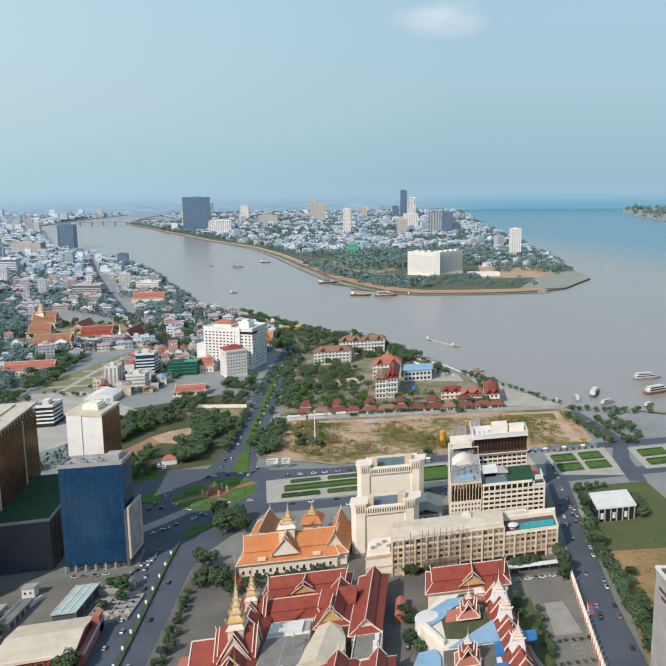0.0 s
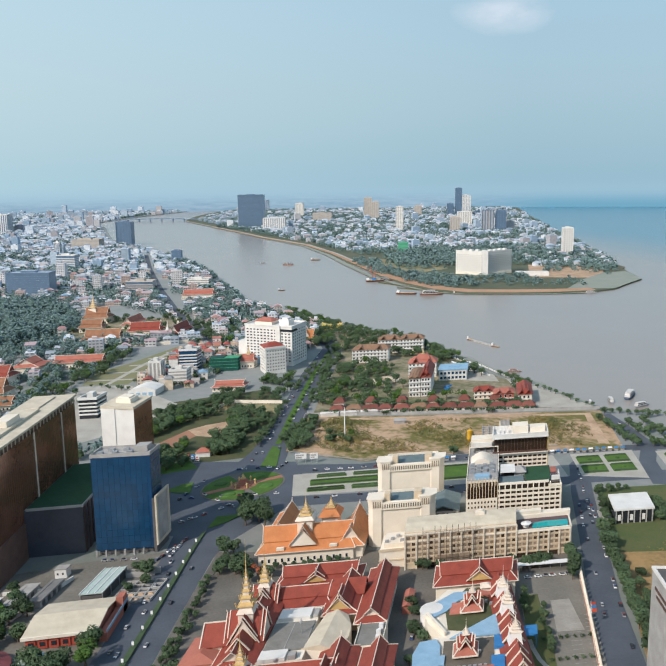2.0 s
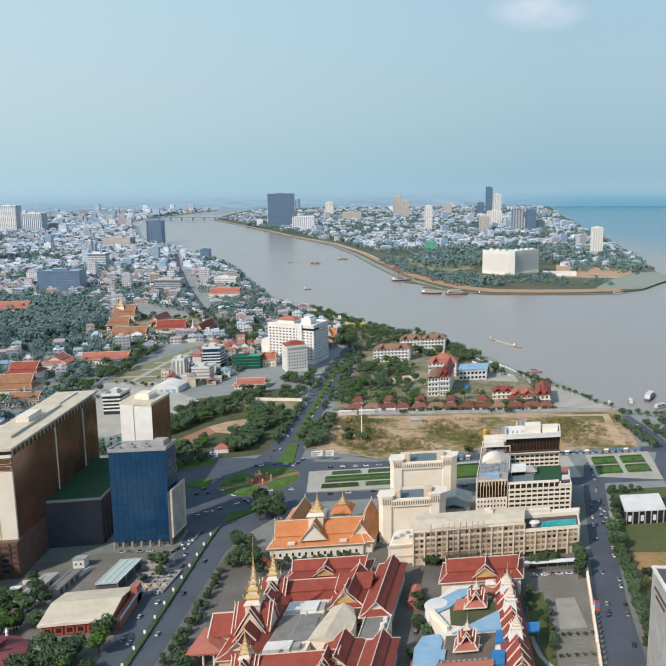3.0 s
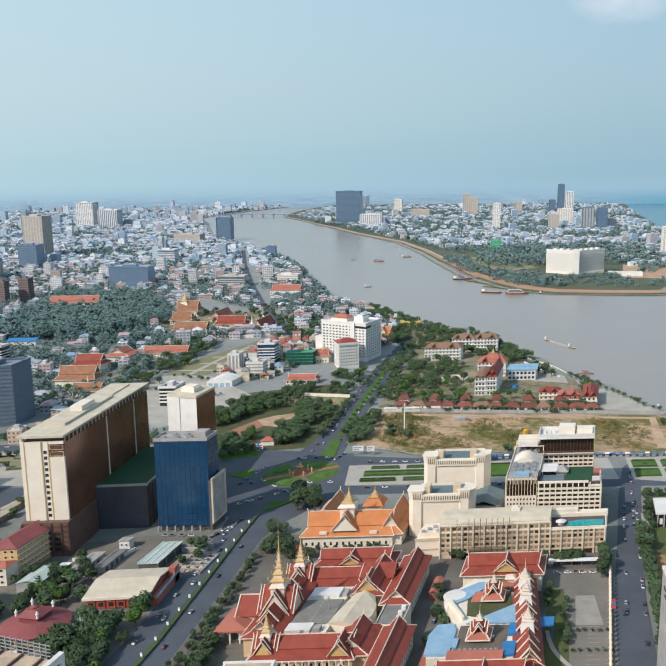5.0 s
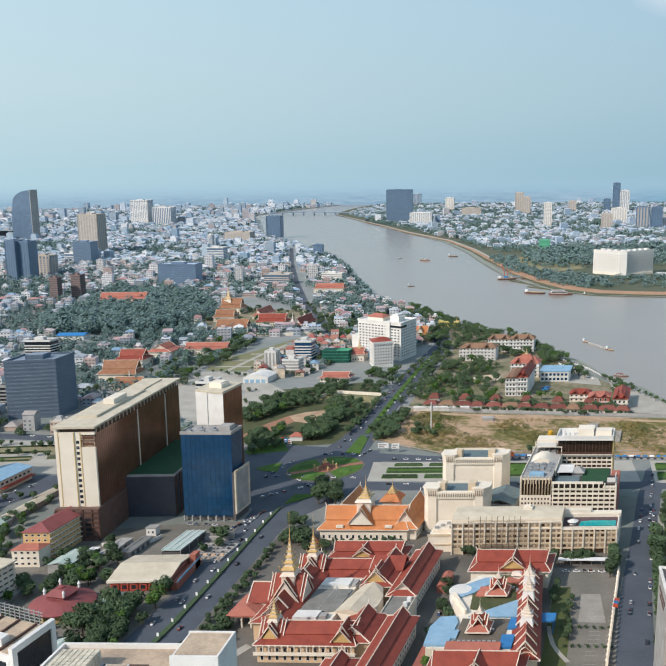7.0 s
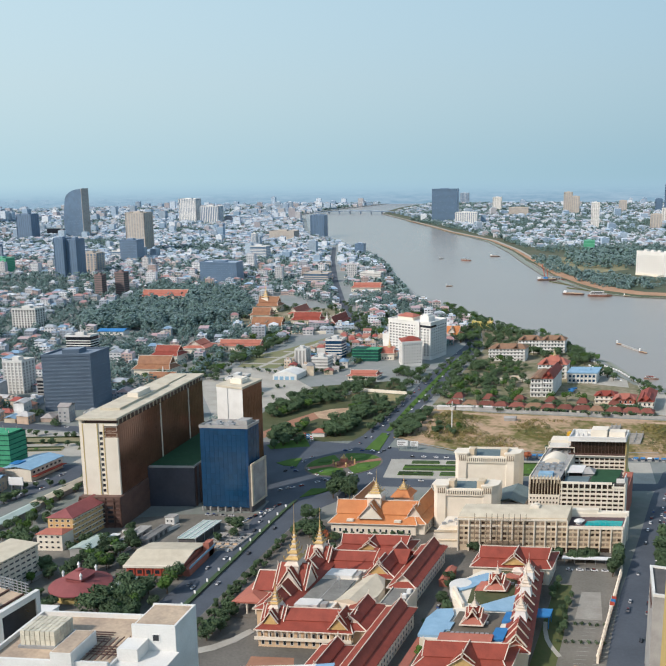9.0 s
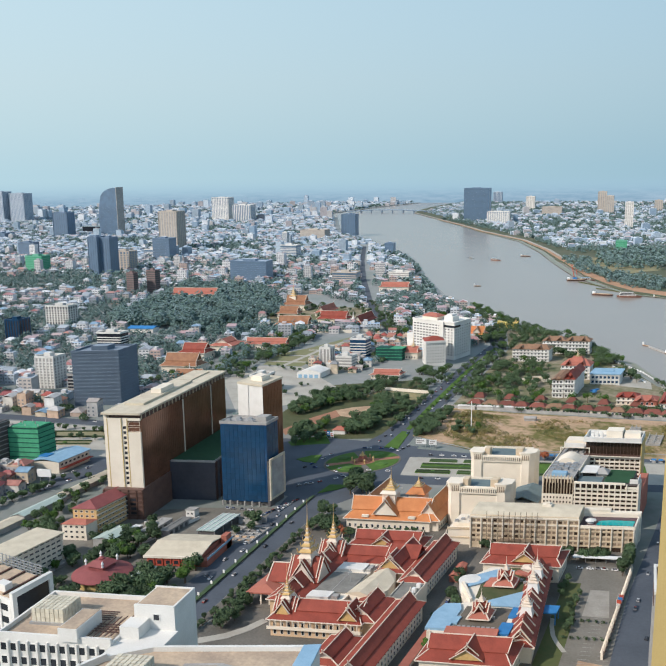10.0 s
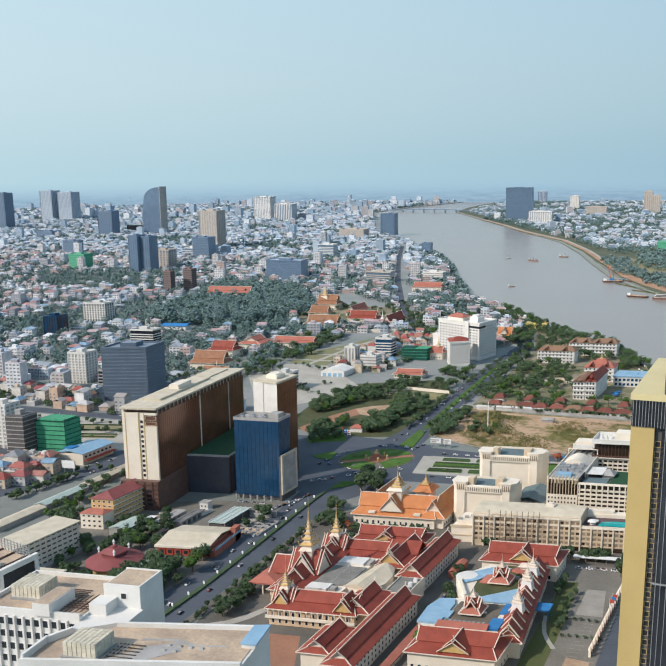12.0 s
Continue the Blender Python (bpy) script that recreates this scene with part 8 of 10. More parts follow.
# the denser gardens farther off, joined
for leaf, mat, label in ((0, LEAF, "dusty green garden trees"), (1, LEAF_LIGHT, "bright green garden trees")):
    verts, faces = [], []
    for x, y, kind, size, lf in GROVE:
        if lf != leaf:
            continue
        me = TREES[kind][1][leaf]
        co = np.empty(len(me.vertices) * 3, np.float32)
        me.vertices.foreach_get("co", co)
        co = co.reshape(-1, 3) * size * 0.92
        half = y > 560
        if half:
            co = co[:len(co) // 8 * 4] * np.float32(1.0)
        a = rng.uniform(0, 6.28)
        c, s = math.cos(a), math.sin(a)
        co = np.stack([co[:, 0] * c - co[:, 1] * s + x, co[:, 0] * s + co[:, 1] * c + y, co[:, 2]], 1)
        base = len(verts) and sum(len(v) for v in verts)
        verts.append(co)
        ix = np.empty(len(me.loops), np.int32)
        me.loops.foreach_get("vertex_index", ix)
        ix = ix.reshape(-1, 3)
        faces.append((ix[:len(co) // 4 * 3] if half else ix) + base)
    g = Geo()
    g.v, g.f = np.concatenate(verts).tolist(), [tuple(f) for f in np.concatenate(faces).tolist()]
    solid("garden_trees", g, mat, label + " with open crowns", "trees", kind="stuff")
trunks = Geo()
for x, y, kind, size, lf in GROVE:
    trunks.lathe(x, y, [(0.3 * size, 0), (0.2 * size, 4.0 * size)], n=6)
solid("garden_trunks", trunks, BARK, "brown trunks of the garden trees", "trees", kind="stuff")

# ---- town fabric ----
NO_BUILD = [
    [(-557, 926), (-624, 1150), (-462, 1110), (-405, 1035), (-351, 923), (-397, 815), (-499, 774), (-560, 850)],
    [(-410, 1030), (-390, 1120), (-250, 1000), (-205, 897), (-320, 815)],
    [(-262, 560), (-270, 700), (-240, 830), (-150, 840), (-150, 560), (-195, 480)],
    [(-230, 180), (-215, 470), (-60, 480), (-20, 600), (260, 620), (260, 150)],
    [(-165, 470), (-165, 640), (-140, 690), (-60, 720), (70, 880), (180, 600), (-20, 470)],
    [(-172, 820), (-278, 1056), (-470, 1588), (-590, 1950), (-572, 1980), (-446, 1590), (-252, 1050), (-150, 820)],
    [(-560, 265), (-640, 415), (-402, 445), (-200, 458), (-200, 340), (-330, 335)],
    [(-230, 380), (-270, 285), (-310, 210), (-200, 210), (-200, 380)],
    [(-135, 690), (-135, 790), (-55, 800), (-50, 700)],
]
WOODS = NO_BUILD[0]
FOOT = [(o[0] + w / 2, o[1] + d / 2, max(w, d) * 0.62 + 5) for o, w, d, *_ in SPEC] + [(-1460, 2110, 60), (-315, 495, 34), (-274, 357, 18), (-292, 344, 14), (-396, 524, 14), (-360, 518, 12), (-580, 692, 14), (-596, 788, 22), (-310, 608, 26), (-325, 662, 20), (-320, 708, 18), (-445, 690, 22), (-460, 772, 22), (-530, 1018, 44), (-265, 1180, 30)]


def free(x, y, margin=0.0):
    if any(inside(x, y, p) for p in NO_BUILD):
        return False
    return all((x - a) ** 2 + (y - b) ** 2 > r * r for a, b, r in FOOT)


HOUSE_LABELS = ("small plastered town house with a tiled roof", "flat-roofed town house with a roof terrace", "terraced shop house with a sheet roof")


def town_house(x, y, turn, w, d, h, form):
    """A near house: walls, roof, windows, roof-top bits."""
    lin = Matrix.Rotation(turn, 3, "Z")
    t = Thing("town_house", (x, y), HOUSE_LABELS[form], "house", "town houses", lin)
    t.part("wall", Geo().box(-w / 2, -d / 2, 0, w / 2, d / 2, h), HOUSE_WALL)
    if form == 0:
        t.part("roof", Geo().hip(-w / 2 - 0.6, -d / 2 - 0.6, w / 2 + 0.6, d / 2 + 0.6, h, h + 2.6, min(w, d) * 0.45), HOUSE_ROOF)
    elif form == 1:
        t.part("roof", Geo().box(-w / 2, -d / 2, h, w / 2, -d / 2 + 0.3, h + 0.9).box(-w / 2, d / 2 - 0.3, h, w / 2, d / 2, h + 0.9).box(-w / 2, -d / 2 + 0.3, h, -w / 2 + 0.3, d / 2 - 0.3, h + 0.9).box(w / 2 - 0.3, -d / 2 + 0.3, h, w / 2, d / 2 - 0.3, h + 0.9).box(-w / 2 + 0.3, -d / 2 + 0.3, h, w / 2 - 0.3, d / 2 - 0.3, h + 0.1), HOUSE_WALL)
        t.part("stair_head", Geo().box(-w * 0.2, 0, h + 0.1, w * 0.15, d * 0.35, h + 2.4), HOUSE_WALL)
        t.part("water_tank", Geo().lathe(w * 0.3, -d * 0.2, [(0.7, h + 0.1), (0.7, h + 1.6), (0.3, h + 2.0)], n=8), STEEL)
    else:
        t.part("roof", Geo().gable(-w / 2 - 0.5, -d / 2 - 0.5, w / 2 + 0.5, d / 2 + 0.5, h + 0.3, h + 1.9, "x"), HOUSE_ROOF)
    rows = max(1, int(h / 3.1))
    n = max(2, int(w / 3.2))
    g = Geo()
    for c in range(n):
        for r in range(rows):
            x0, z0 = -w / 2 + 0.6 + (w - 1) / n * c, 1.0 + 3.0 * r
            g.box(x0, -d / 2 - 0.08, z0, x0 + 1.5, -d / 2, z0 + 1.4)
    for r in range(rows):
        for c in range(max(1, int(d / 3.6))):
            y0 = -d / 2 + 0.8 + 3.4 * c
            g.box(w / 2, y0, 1.0 + 3.0 * r, w / 2 + 0.08, y0 + 1.4, 2.4 + 3.0 * r)
    t.part("window_band", g, FAR_PANE, kind="stuff")


def far_tree_near(g, r, x, y, rad):
    """A yard tree: many small sprays on two or three mounds."""
    for _ in range(70):
        d = Vector((r.gauss(0, 1), r.gauss(0, 1), abs(r.gauss(0.3, 0.8)))).normalized()
        k = r.uniform(0.8, 1.1)
        p = Vector((x + d.x * rad * k, y + d.y * rad * k, rad * 0.7 + d.z * rad * 1.1 * k))
        a = Vector((r.gauss(0, 1), r.gauss(0, 1), r.gauss(0, 0.4))).normalized() * rad * 0.3
        b = d.cross(a).normalized() * rad * 0.28
        g.add([tuple(p - a - b * 0.5), tuple(p + a - b * 0.5), tuple(p + b), tuple(p + d * rad * 0.15)], [(0, 1, 3), (1, 2, 3), (2, 0, 3)])


rng = random.Random(11)
for x, y, w, d, h, form in ((-272, 332, 9, 9, 9.4, 1), (-263, 333, 8, 10, 9.4, 1), (-254, 330, 8, 9, 8.0, 2), (-283, 336, 10, 9, 6.4, 1), (-258, 308, 10, 8, 6.4, 0), (-250, 316, 9, 8, 5.0, 2), (-266, 300, 10, 9, 6.4, 0), (-270, 312, 10, 9, 6.4, 2), (-282, 318, 10, 10, 6.4, 1), (-262, 321, 9, 8, 6.4, 2), (-280, 302, 10, 9, 9.4, 1), (-292, 326, 9, 9, 6.4, 0)):
    town_house(x, y, 0.2, w, d, h, form)
EXTRA = []
count = 0
for gy in range(0, 60):
    for gx in range(0, 60):
        x, y = -640 + gx * 13.5 + rng.uniform(-2, 2), 262 + gy * 12.5 + rng.uniform(-2, 2)
        if y > 860 or count >= 122 or x > -150:
            continue
        depth = math.hypot(x - 60, y)
        if depth > 760 or not free(x, y):
            continue
        if rng.random() < 0.36:
            EXTRA.append((x, y, rng.choice((0, 1, 2)), rng.uniform(0.7, 1.1)))
            continue
        town_house(x, y, 0.16 + rng.choice((0, 1.57)) + rng.uniform(-0.08, 0.08), rng.uniform(7, 12), rng.uniform(7, 11), rng.choice((3.4, 6.4, 6.4, 9.4, 12.2)), rng.choice((0, 0, 1, 1, 2)))
        FOOT.append((x, y, 7.5))
        count += 1


PLAZA_SIDE = [(-205, 668), (-172, 640), (-150, 655), (-138, 700), (-138, 790), (-150, 835), (-188, 838), (-196, 755)]
done = 0
for k in range(600):
    x, y = rng.uniform(-206, -135), rng.uniform(640, 838)
    if inside(x, y, PLAZA_SIDE) and all((x - a) ** 2 + (y - b) ** 2 > (9 + (q - 7.5 if q < 40 else 0)) ** 2 for a, b, q in FOOT + [(-185, 674, 12), (-165, 670, 12), (-169, 722, 14), (-142, 718, 16), (-119, 730, 12)]) and done < 46:
        town_house(x, y, 0.2 + rng.choice((0, 1.57)), rng.uniform(6, 9), rng.uniform(6, 9), rng.choice((3.4, 6.4, 6.4, 9.4)), rng.choice((0, 0, 1, 2)))
        FOOT.append((x, y, 7.5))
        done += 1
    elif inside(x, y, PLAZA_SIDE) and rng.random() < 0.25:
        EXTRA.append((x, y, 0, rng.uniform(0.5, 0.8)))

grove = Geo()
for x, y, kind, size in EXTRA:
    for k in range(3):
        far_tree_near(grove, rng, x + rng.uniform(-4, 4), y + rng.uniform(-4, 4), 3.2 * size)
solid("yard_trees", grove, LEAF, "dusty green trees between the houses", "trees", kind="stuff")


def block(walls, roofs, x, y, w, d, h, c, s, form):
    """One far house: a body with window bands, a parapet or pitched roof."""
    def P(px, py, pz):
        return (x + px * c - py * s, y + px * s + py * c, pz)
    v = [P(px, py, z) for z in (0, h) for px, py in ((-w, -d), (w, -d), (w, d), (-w, d))]
    walls.add(v, [(0, 1, 5, 4), (1, 2, 6, 5), (2, 3, 7, 6), (3, 0, 4, 7)])
    k = 0.5
    if form == 0:
        r = [P(-w - k, -d - k, h), P(w + k, -d - k, h), P(w + k, d + k, h), P(-w - k, d + k, h), P(-w * 0.5, 0, h + 2.4), P(w * 0.5, 0, h + 2.4)]
        roofs.add(r, [(0, 1, 5, 4), (1, 2, 5), (2, 3, 4, 5), (3, 0, 4)])
    elif form == 1:
        roofs.add([P(-w, -d, h + 0.02), P(w, -d, h + 0.02), P(w, d, h + 0.02), P(-w, d, h + 0.02)], [(0, 1, 2, 3)])
        a, b = w * 0.5, d * 0.45
        v = [P(px, py, z) for z in (h, h + 2.6) for px, py in ((-a, -b), (a * 0.3, -b), (a * 0.3, b), (-a, b))]
        walls.add(v, [(0, 1, 5, 4), (1, 2, 6, 5), (2, 3, 7, 6), (3, 0, 4, 7), (4, 5, 6, 7)])
    else:
        r = [P(-w - k, -d - k, h), P(w + k, -d - k, h), P(w + k, d + k, h + 1.2), P(-w - k, d + k, h + 1.2)]
        roofs.add(r, [(0, 1, 2, 3)])
        walls.add([P(-w, d, h), P(w, d, h), P(w, d, h + 1.1), P(-w, d, h + 1.1)], [(1, 0, 3, 2)])


def band_rows(bands, x, y, w, d, h, c, s):
    """Recess-dark window bands on the two faces towards the river and the south."""
    def P(px, py, pz):
        return (x + px * c - py * s, y + px * s + py * c, pz)
    z = 1.6
    while z < h - 1.2:
        n = max(1, int(w / 1.6))
        for i in range(n):
            a = -w + 2 * w * (i + 0.2) / n
            b = a + 2 * w / n * 0.6
            bands.add([P(a, -d - 0.06, z), P(b, -d - 0.06, z), P(b, -d - 0.06, z + 1.3), P(a, -d - 0.06, z + 1.3)], [(0, 1, 2, 3)])
        z += 3.1


def town(name, label, poly_test, x0, x1, y0, y1, step, grow, tree_share, seed, tall=0.03, trees_only=None, size=1.0):
    r = random.Random(seed)
    walls, roofs, bands, leaves = Geo(), Geo(), Geo(), Geo()
    y = y0
    row = 0
    while y < y1:
        st = step * (1 + grow * max(0.0, (y - 900)) / 1000)
        x = x0
        row += 1
        lane = row % 4 == 0
        while x < x1:
            px, py = x + 0.12 * (y - y0) * 0 + r.uniform(-0.25, 0.25) * st, y + r.uniform(-0.2, 0.2) * st
            x += st
            if lane and r.random() < 0.75 or not poly_test(px, py):
                continue
            green = noise.noise((px * 0.004, py * 0.004, seed))
            if r.random() < tree_share + 1.3 * max(0.0, green - 0.05):
                for _ in range(1 if st < 24 else 3):
                    far_tree(leaves, r, px + r.uniform(-0.3, 0.3) * (st - 12), py + r.uniform(-0.3, 0.3) * (st - 12), min(7.5, st * r.uniform(0.3, 0.5)))
                continue
            a = 0.18 + 0.35 * noise.noise((px * 0.0015, py * 0.0015, 5)) + (1.5708 if r.random() < 0.5 else 0)
            h = r.choice((3.4, 3.6, 6.2, 6.5, 6.5, 9.5, 10.5)) * size
            w, d = st * r.uniform(0.3, 0.5), st * r.uniform(0.3, 0.46)
            if r.random() < tall:
                h *= r.uniform(1.8, 3.2)
                w, d = w * 1.2, d * 1.2
            c, s = math.cos(a), math.sin(a)
            block(walls, roofs, px, py, w, d, h, c, s, r.choice((0, 0, 1, 1, 1, 2)) if h < 14 else 1)
            if y < 1500:
                a0 = (0, -1.5708)[a > 1.2]
                cc, ss = (c, s) if a < 1.2 else (math.cos(a - 1.5708), math.sin(a - 1.5708))
                band_rows(bands, px, py, *((w, d) if a < 1.2 else (d, w)), h, cc, ss)
        y += st * 0.92
    ob = tagged(new(name), label, "town", kind="stuff")
    # quarters that start beyond y 1000 take the haze-coloured palettes
    for nm, g, m in (("house_wall", walls, HAZED_CITY_WALL if y0 > 1000 else TOWN_WALL), ("house_roof", roofs, HAZED_CITY_ROOF if y0 > 1000 else TOWN_ROOF), ("house_window", bands, FAR_PANE), ("garden_tree", leaves, LEAF_FAR)):
        if g.v:
            p = new(nm, g.mesh(nm, [m]))
            p.parent = ob
            tagged(p, kind="stuff")


def far_tree(g, r, x, y, rad, z=0.0):
    """A far tree: sprays of foliage on an uneven mound."""
    h = rad * r.uniform(1.3, 1.9)
    near = y < 1150
    n = 20 if rad < 2.5 else 46 if near else 16
    leaf = 0.25 if near else 0.4
    for _ in range(n):
        d = Vector((r.gauss(0, 1), r.gauss(0, 1), abs(r.gauss(0.3, 0.8)))).normalized()
        k = r.uniform(0.72, 1.0)
        p = Vector((x + d.x * rad * k, y + d.y * rad * k, z + h * 0.22 + d.z * h * 0.8 * k))
        a = Vector((r.gauss(0, 1), r.gauss(0, 1), r.gauss(0, 0.4))).normalized() * rad * leaf
        b = d.cross(a).normalized() * rad * leaf
        g.add([tuple(p - a - b * 0.5), tuple(p + a - b * 0.5), tuple(p + b), tuple(p + d * rad * 0.12)], [(0, 1, 3), (1, 2, 3), (2, 0, 3)])


QUARTER = [(-500, 590), (-490, 720), (-400, 850), (-268, 832), (-250, 720), (-262, 650), (-330, 545), (-430, 540)]


def west_ok(x, y):
    if inside(x, y, QUARTER) and noise.noise((x * 0.05, y * 0.05, 3.0)) > -0.12:
        return False
    return inside(x + 22, y - 5, WEST) and free(x, y)


def point_ok(x, y):
    if not (inside(x - 55, y, POINT) and inside(x + 12, y, POINT)) or (y < 1850 and x < 300) or y < 1560:
        return False
    return free(x, y)


town("town_quarter", "dense town of pale houses with red and grey roofs", west_ok, -1500, -60, 470, 1500, 14.0, 0.22, 0.47, 21, 0.04)
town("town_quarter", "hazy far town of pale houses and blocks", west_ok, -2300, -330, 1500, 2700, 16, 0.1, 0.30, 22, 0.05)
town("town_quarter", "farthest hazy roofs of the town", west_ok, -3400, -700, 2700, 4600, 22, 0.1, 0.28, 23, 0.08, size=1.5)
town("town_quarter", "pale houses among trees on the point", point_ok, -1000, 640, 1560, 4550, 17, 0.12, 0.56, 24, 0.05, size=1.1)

woods = Geo()
r = random.Random(5)
TOWN_WOODS = [(WOODS, 700, 9.0), (QUARTER, 420, 4.6),
              ([(-520, 590), (-700, 640), (-700, 760), (-500, 760)], 90, 4.5),
              ([(-300, 1300), (-430, 1720), (-410, 1722), (-330, 1540), (-262, 1330), (-190, 1165), (-215, 1130)], 130, 6.0),
              ([(-255, 1050), (-240, 1120), (-150, 1060), (-130, 1000), (-200, 960)], 90, 7),
              ([(-420, 790), (-330, 840), (-240, 880), (-215, 850), (-330, 770)], 80, 6)]
POINT_WOODS = [([(20, 1560), (140, 1560), (420, 1640), (470, 1760), (300, 2050), (80, 1900), (10, 1760)], 420, 9),
              ([(380, 1500), (440, 1540), (470, 1726), (420, 1700)], 60, 8),
              ([(40, 1375), (90, 1300), (120, 1275), (130, 1330), (60, 1440), (20, 1520)], 60, 5),
              ([(140, 1420), (180, 1395), (260, 1410), (250, 1440), (190, 1420)], 45, 5),
              ([(-60, 1700), (-12, 1500), (70, 1372), (110, 1318), (150, 1300), (150, 1390), (90, 1460), (20, 1560), (-20, 1760)], 170, 6),
              ([(150, 1300), (260, 1290), (330, 1310), (330, 1380), (262, 1400), (180, 1385), (140, 1400)], 70, 4.5),
              ([(300, 1500), (330, 1620), (420, 1650), (440, 1520), (400, 1440)], 60, 6),
              ([(-620, 2990), (-470, 2740), (-190, 2200), (-100, 1950), (-80, 1960), (-170, 2230), (-440, 2780), (-600, 3030)], 150, 7)]
for poly, n, s in TOWN_WOODS + POINT_WOODS:
    xs, ys = [p[0] for p in poly], [p[1] for p in poly]
    done = 0
    while done < n:
        x, y = r.uniform(min(xs), max(xs)), r.uniform(min(ys), max(ys))
        if inside(x, y, poly) and all((x - a) ** 2 + (y - b) ** 2 > (q * 0.8) ** 2 for a, b, q in FOOT):
            far_tree(woods, r, x, y, s * r.uniform(0.7, 1.2))
            done += 1
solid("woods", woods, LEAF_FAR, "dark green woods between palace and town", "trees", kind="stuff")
reeds = Geo()
for k in range(700):
    x, y = r.uniform(1300, 3200), r.uniform(2900, 4400)
    if inside(x, y, EAST):
        far_tree(reeds, r, x, y, r.uniform(8, 16))
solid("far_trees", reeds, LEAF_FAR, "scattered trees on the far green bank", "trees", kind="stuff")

# ---- the roundabout and the public gardens ----
t = Thing("roundabout_island", HUB, "round green traffic island with paved paths and a small monument", "traffic island", "", GRID, kind="")
R = 23.5
t.part("kerb", Geo().slab([(R * math.cos(a * math.pi / 24), R * math.sin(a * math.pi / 24)) for a in range(48)], 0, 0.25), PAVING)
for k in range(4):
    a0 = k * math.pi / 2 + 0.16 + 0.5
    a1 = a0 + math.pi / 2 - 0.32
    pts = [(22.3 * math.cos(a0 + (a1 - a0) * j / 10), 22.3 * math.sin(a0 + (a1 - a0) * j / 10)) for j in range(11)] + [(8 * math.cos(a1 - (a1 - a0) * j / 6), 8 * math.sin(a1 - (a1 - a0) * j / 6)) for j in range(7)]
    t.part("lawn", Geo().slab(pts, 0.25, 0.4), LAWN)
    am = (a0 + a1) / 2
    t.part("flower_bed", Geo().lathe(15 * math.cos(am), 15 * math.sin(am), [(4.2, 0.4), (3.6, 0.9), (1.0, 1.1)], n=10), LEAF_LIGHT)
BRICKY = material("red_paving", (0.34, 0.17, 0.11), (0.26, 0.12, 0.08), rough=0.9, scale=0.3)
t.part("centre_paving", Geo().lathe(0, 0, [(8, 0.25), (8, 0.42)], n=24), BRICKY)
for a in (0.5, 0.5 + math.pi):
    t.part("path", Geo().slab([tuple(Matrix.Rotation(a, 2) @ Vector(p)) for p in ((7, -2.2), (22.5, -2.2), (22.5, 2.2), (7, 2.2))], 0.25, 0.43), BRICKY)
t = Thing("monument", HUB, "stepped sandstone monument with gilded figures on the island", "monument", "", GRID)
t.part("steps", Geo().lathe(0, 0, [(5.2, 0.42), (5.2, 1.0), (4.2, 1.0), (4.2, 1.6), (3.2, 1.6), (3.2, 2.4)], n=12), BRICKY)
t.part("plinth", Geo().taper(-2, -2, 2, 2, 2.4, 4.0, 0.4), PALE_TILE)
t.part("crown", Geo().lathe(0, 0, [(1.3, 4.0), (1.6, 4.6), (0.6, 5.4), (0.9, 5.8), (0.1, 7.2)], n=10), GOLD_PAINT)
t.pieces("small_pillar", Geo().lathe(0, 0, [(0.5, 0.4), (0.4, 2.2), (0.7, 2.6), (0.1, 3.6)], n=8), GOLD_PAINT, [(6.6 * math.cos(a), 6.6 * math.sin(a), 0) for a in (0.2, 1.2, 2.2, 3.3, 4.3, 5.3)])
solid("traffic_island", Geo().slab([(-75, 371), (-73, 386), (-60, 390), (-66, 380)], 0, 0.35), LAWN, "small triangular green traffic island", "traffic island")
solid("traffic_island", Geo().slab([(-110, 421), (-103, 431), (-97, 434), (-95, 418), (-104, 418)], 0, 0.35), LAWN, "green corner island beside the junction", "traffic island")
solid("traffic_island", Geo().slab([(-62, 462), (-52, 462), (-54, 500), (-60, 500)], 0, 0.35), LAWN, "green island at the head of the avenue", "traffic island")


FADED_LAWN = material("faded_lawn", (0.20, 0.20, 0.10), (0.27, 0.23, 0.15), rough=0.95, scale=0.06, fine=0.6)


def garden(o, u, v, cells, label, turf=LAWN):
    """Rectangular lawns with clipped hedges and borders."""
    for x0, y0, x1, y1 in cells:
        t = Thing("garden_bed", o, label, "lawn", "garden beds", axes(o, u, v)[1])
        t.part("lawn", Geo().box(x0, y0, 0.07, x1, y1, 0.3), turf)
        t.part("hedge", Geo().box(x0 + 0.6, y0 + 0.5, 0.3, x1 - 0.6, y0 + 1.3, 1.1).box(x0 + 0.6, y1 - 1.3, 0.3, x1 - 0.6, y1 - 0.5, 1.1), LEAF)
        mx, my = (x0 + x1) / 2, (y0 + y1) / 2
        t.part("bed", Geo().lathe(mx, my, [(1.6, 0.3), (1.3, 0.9), (0.3, 1.1)], n=9), LEAF_LIGHT)


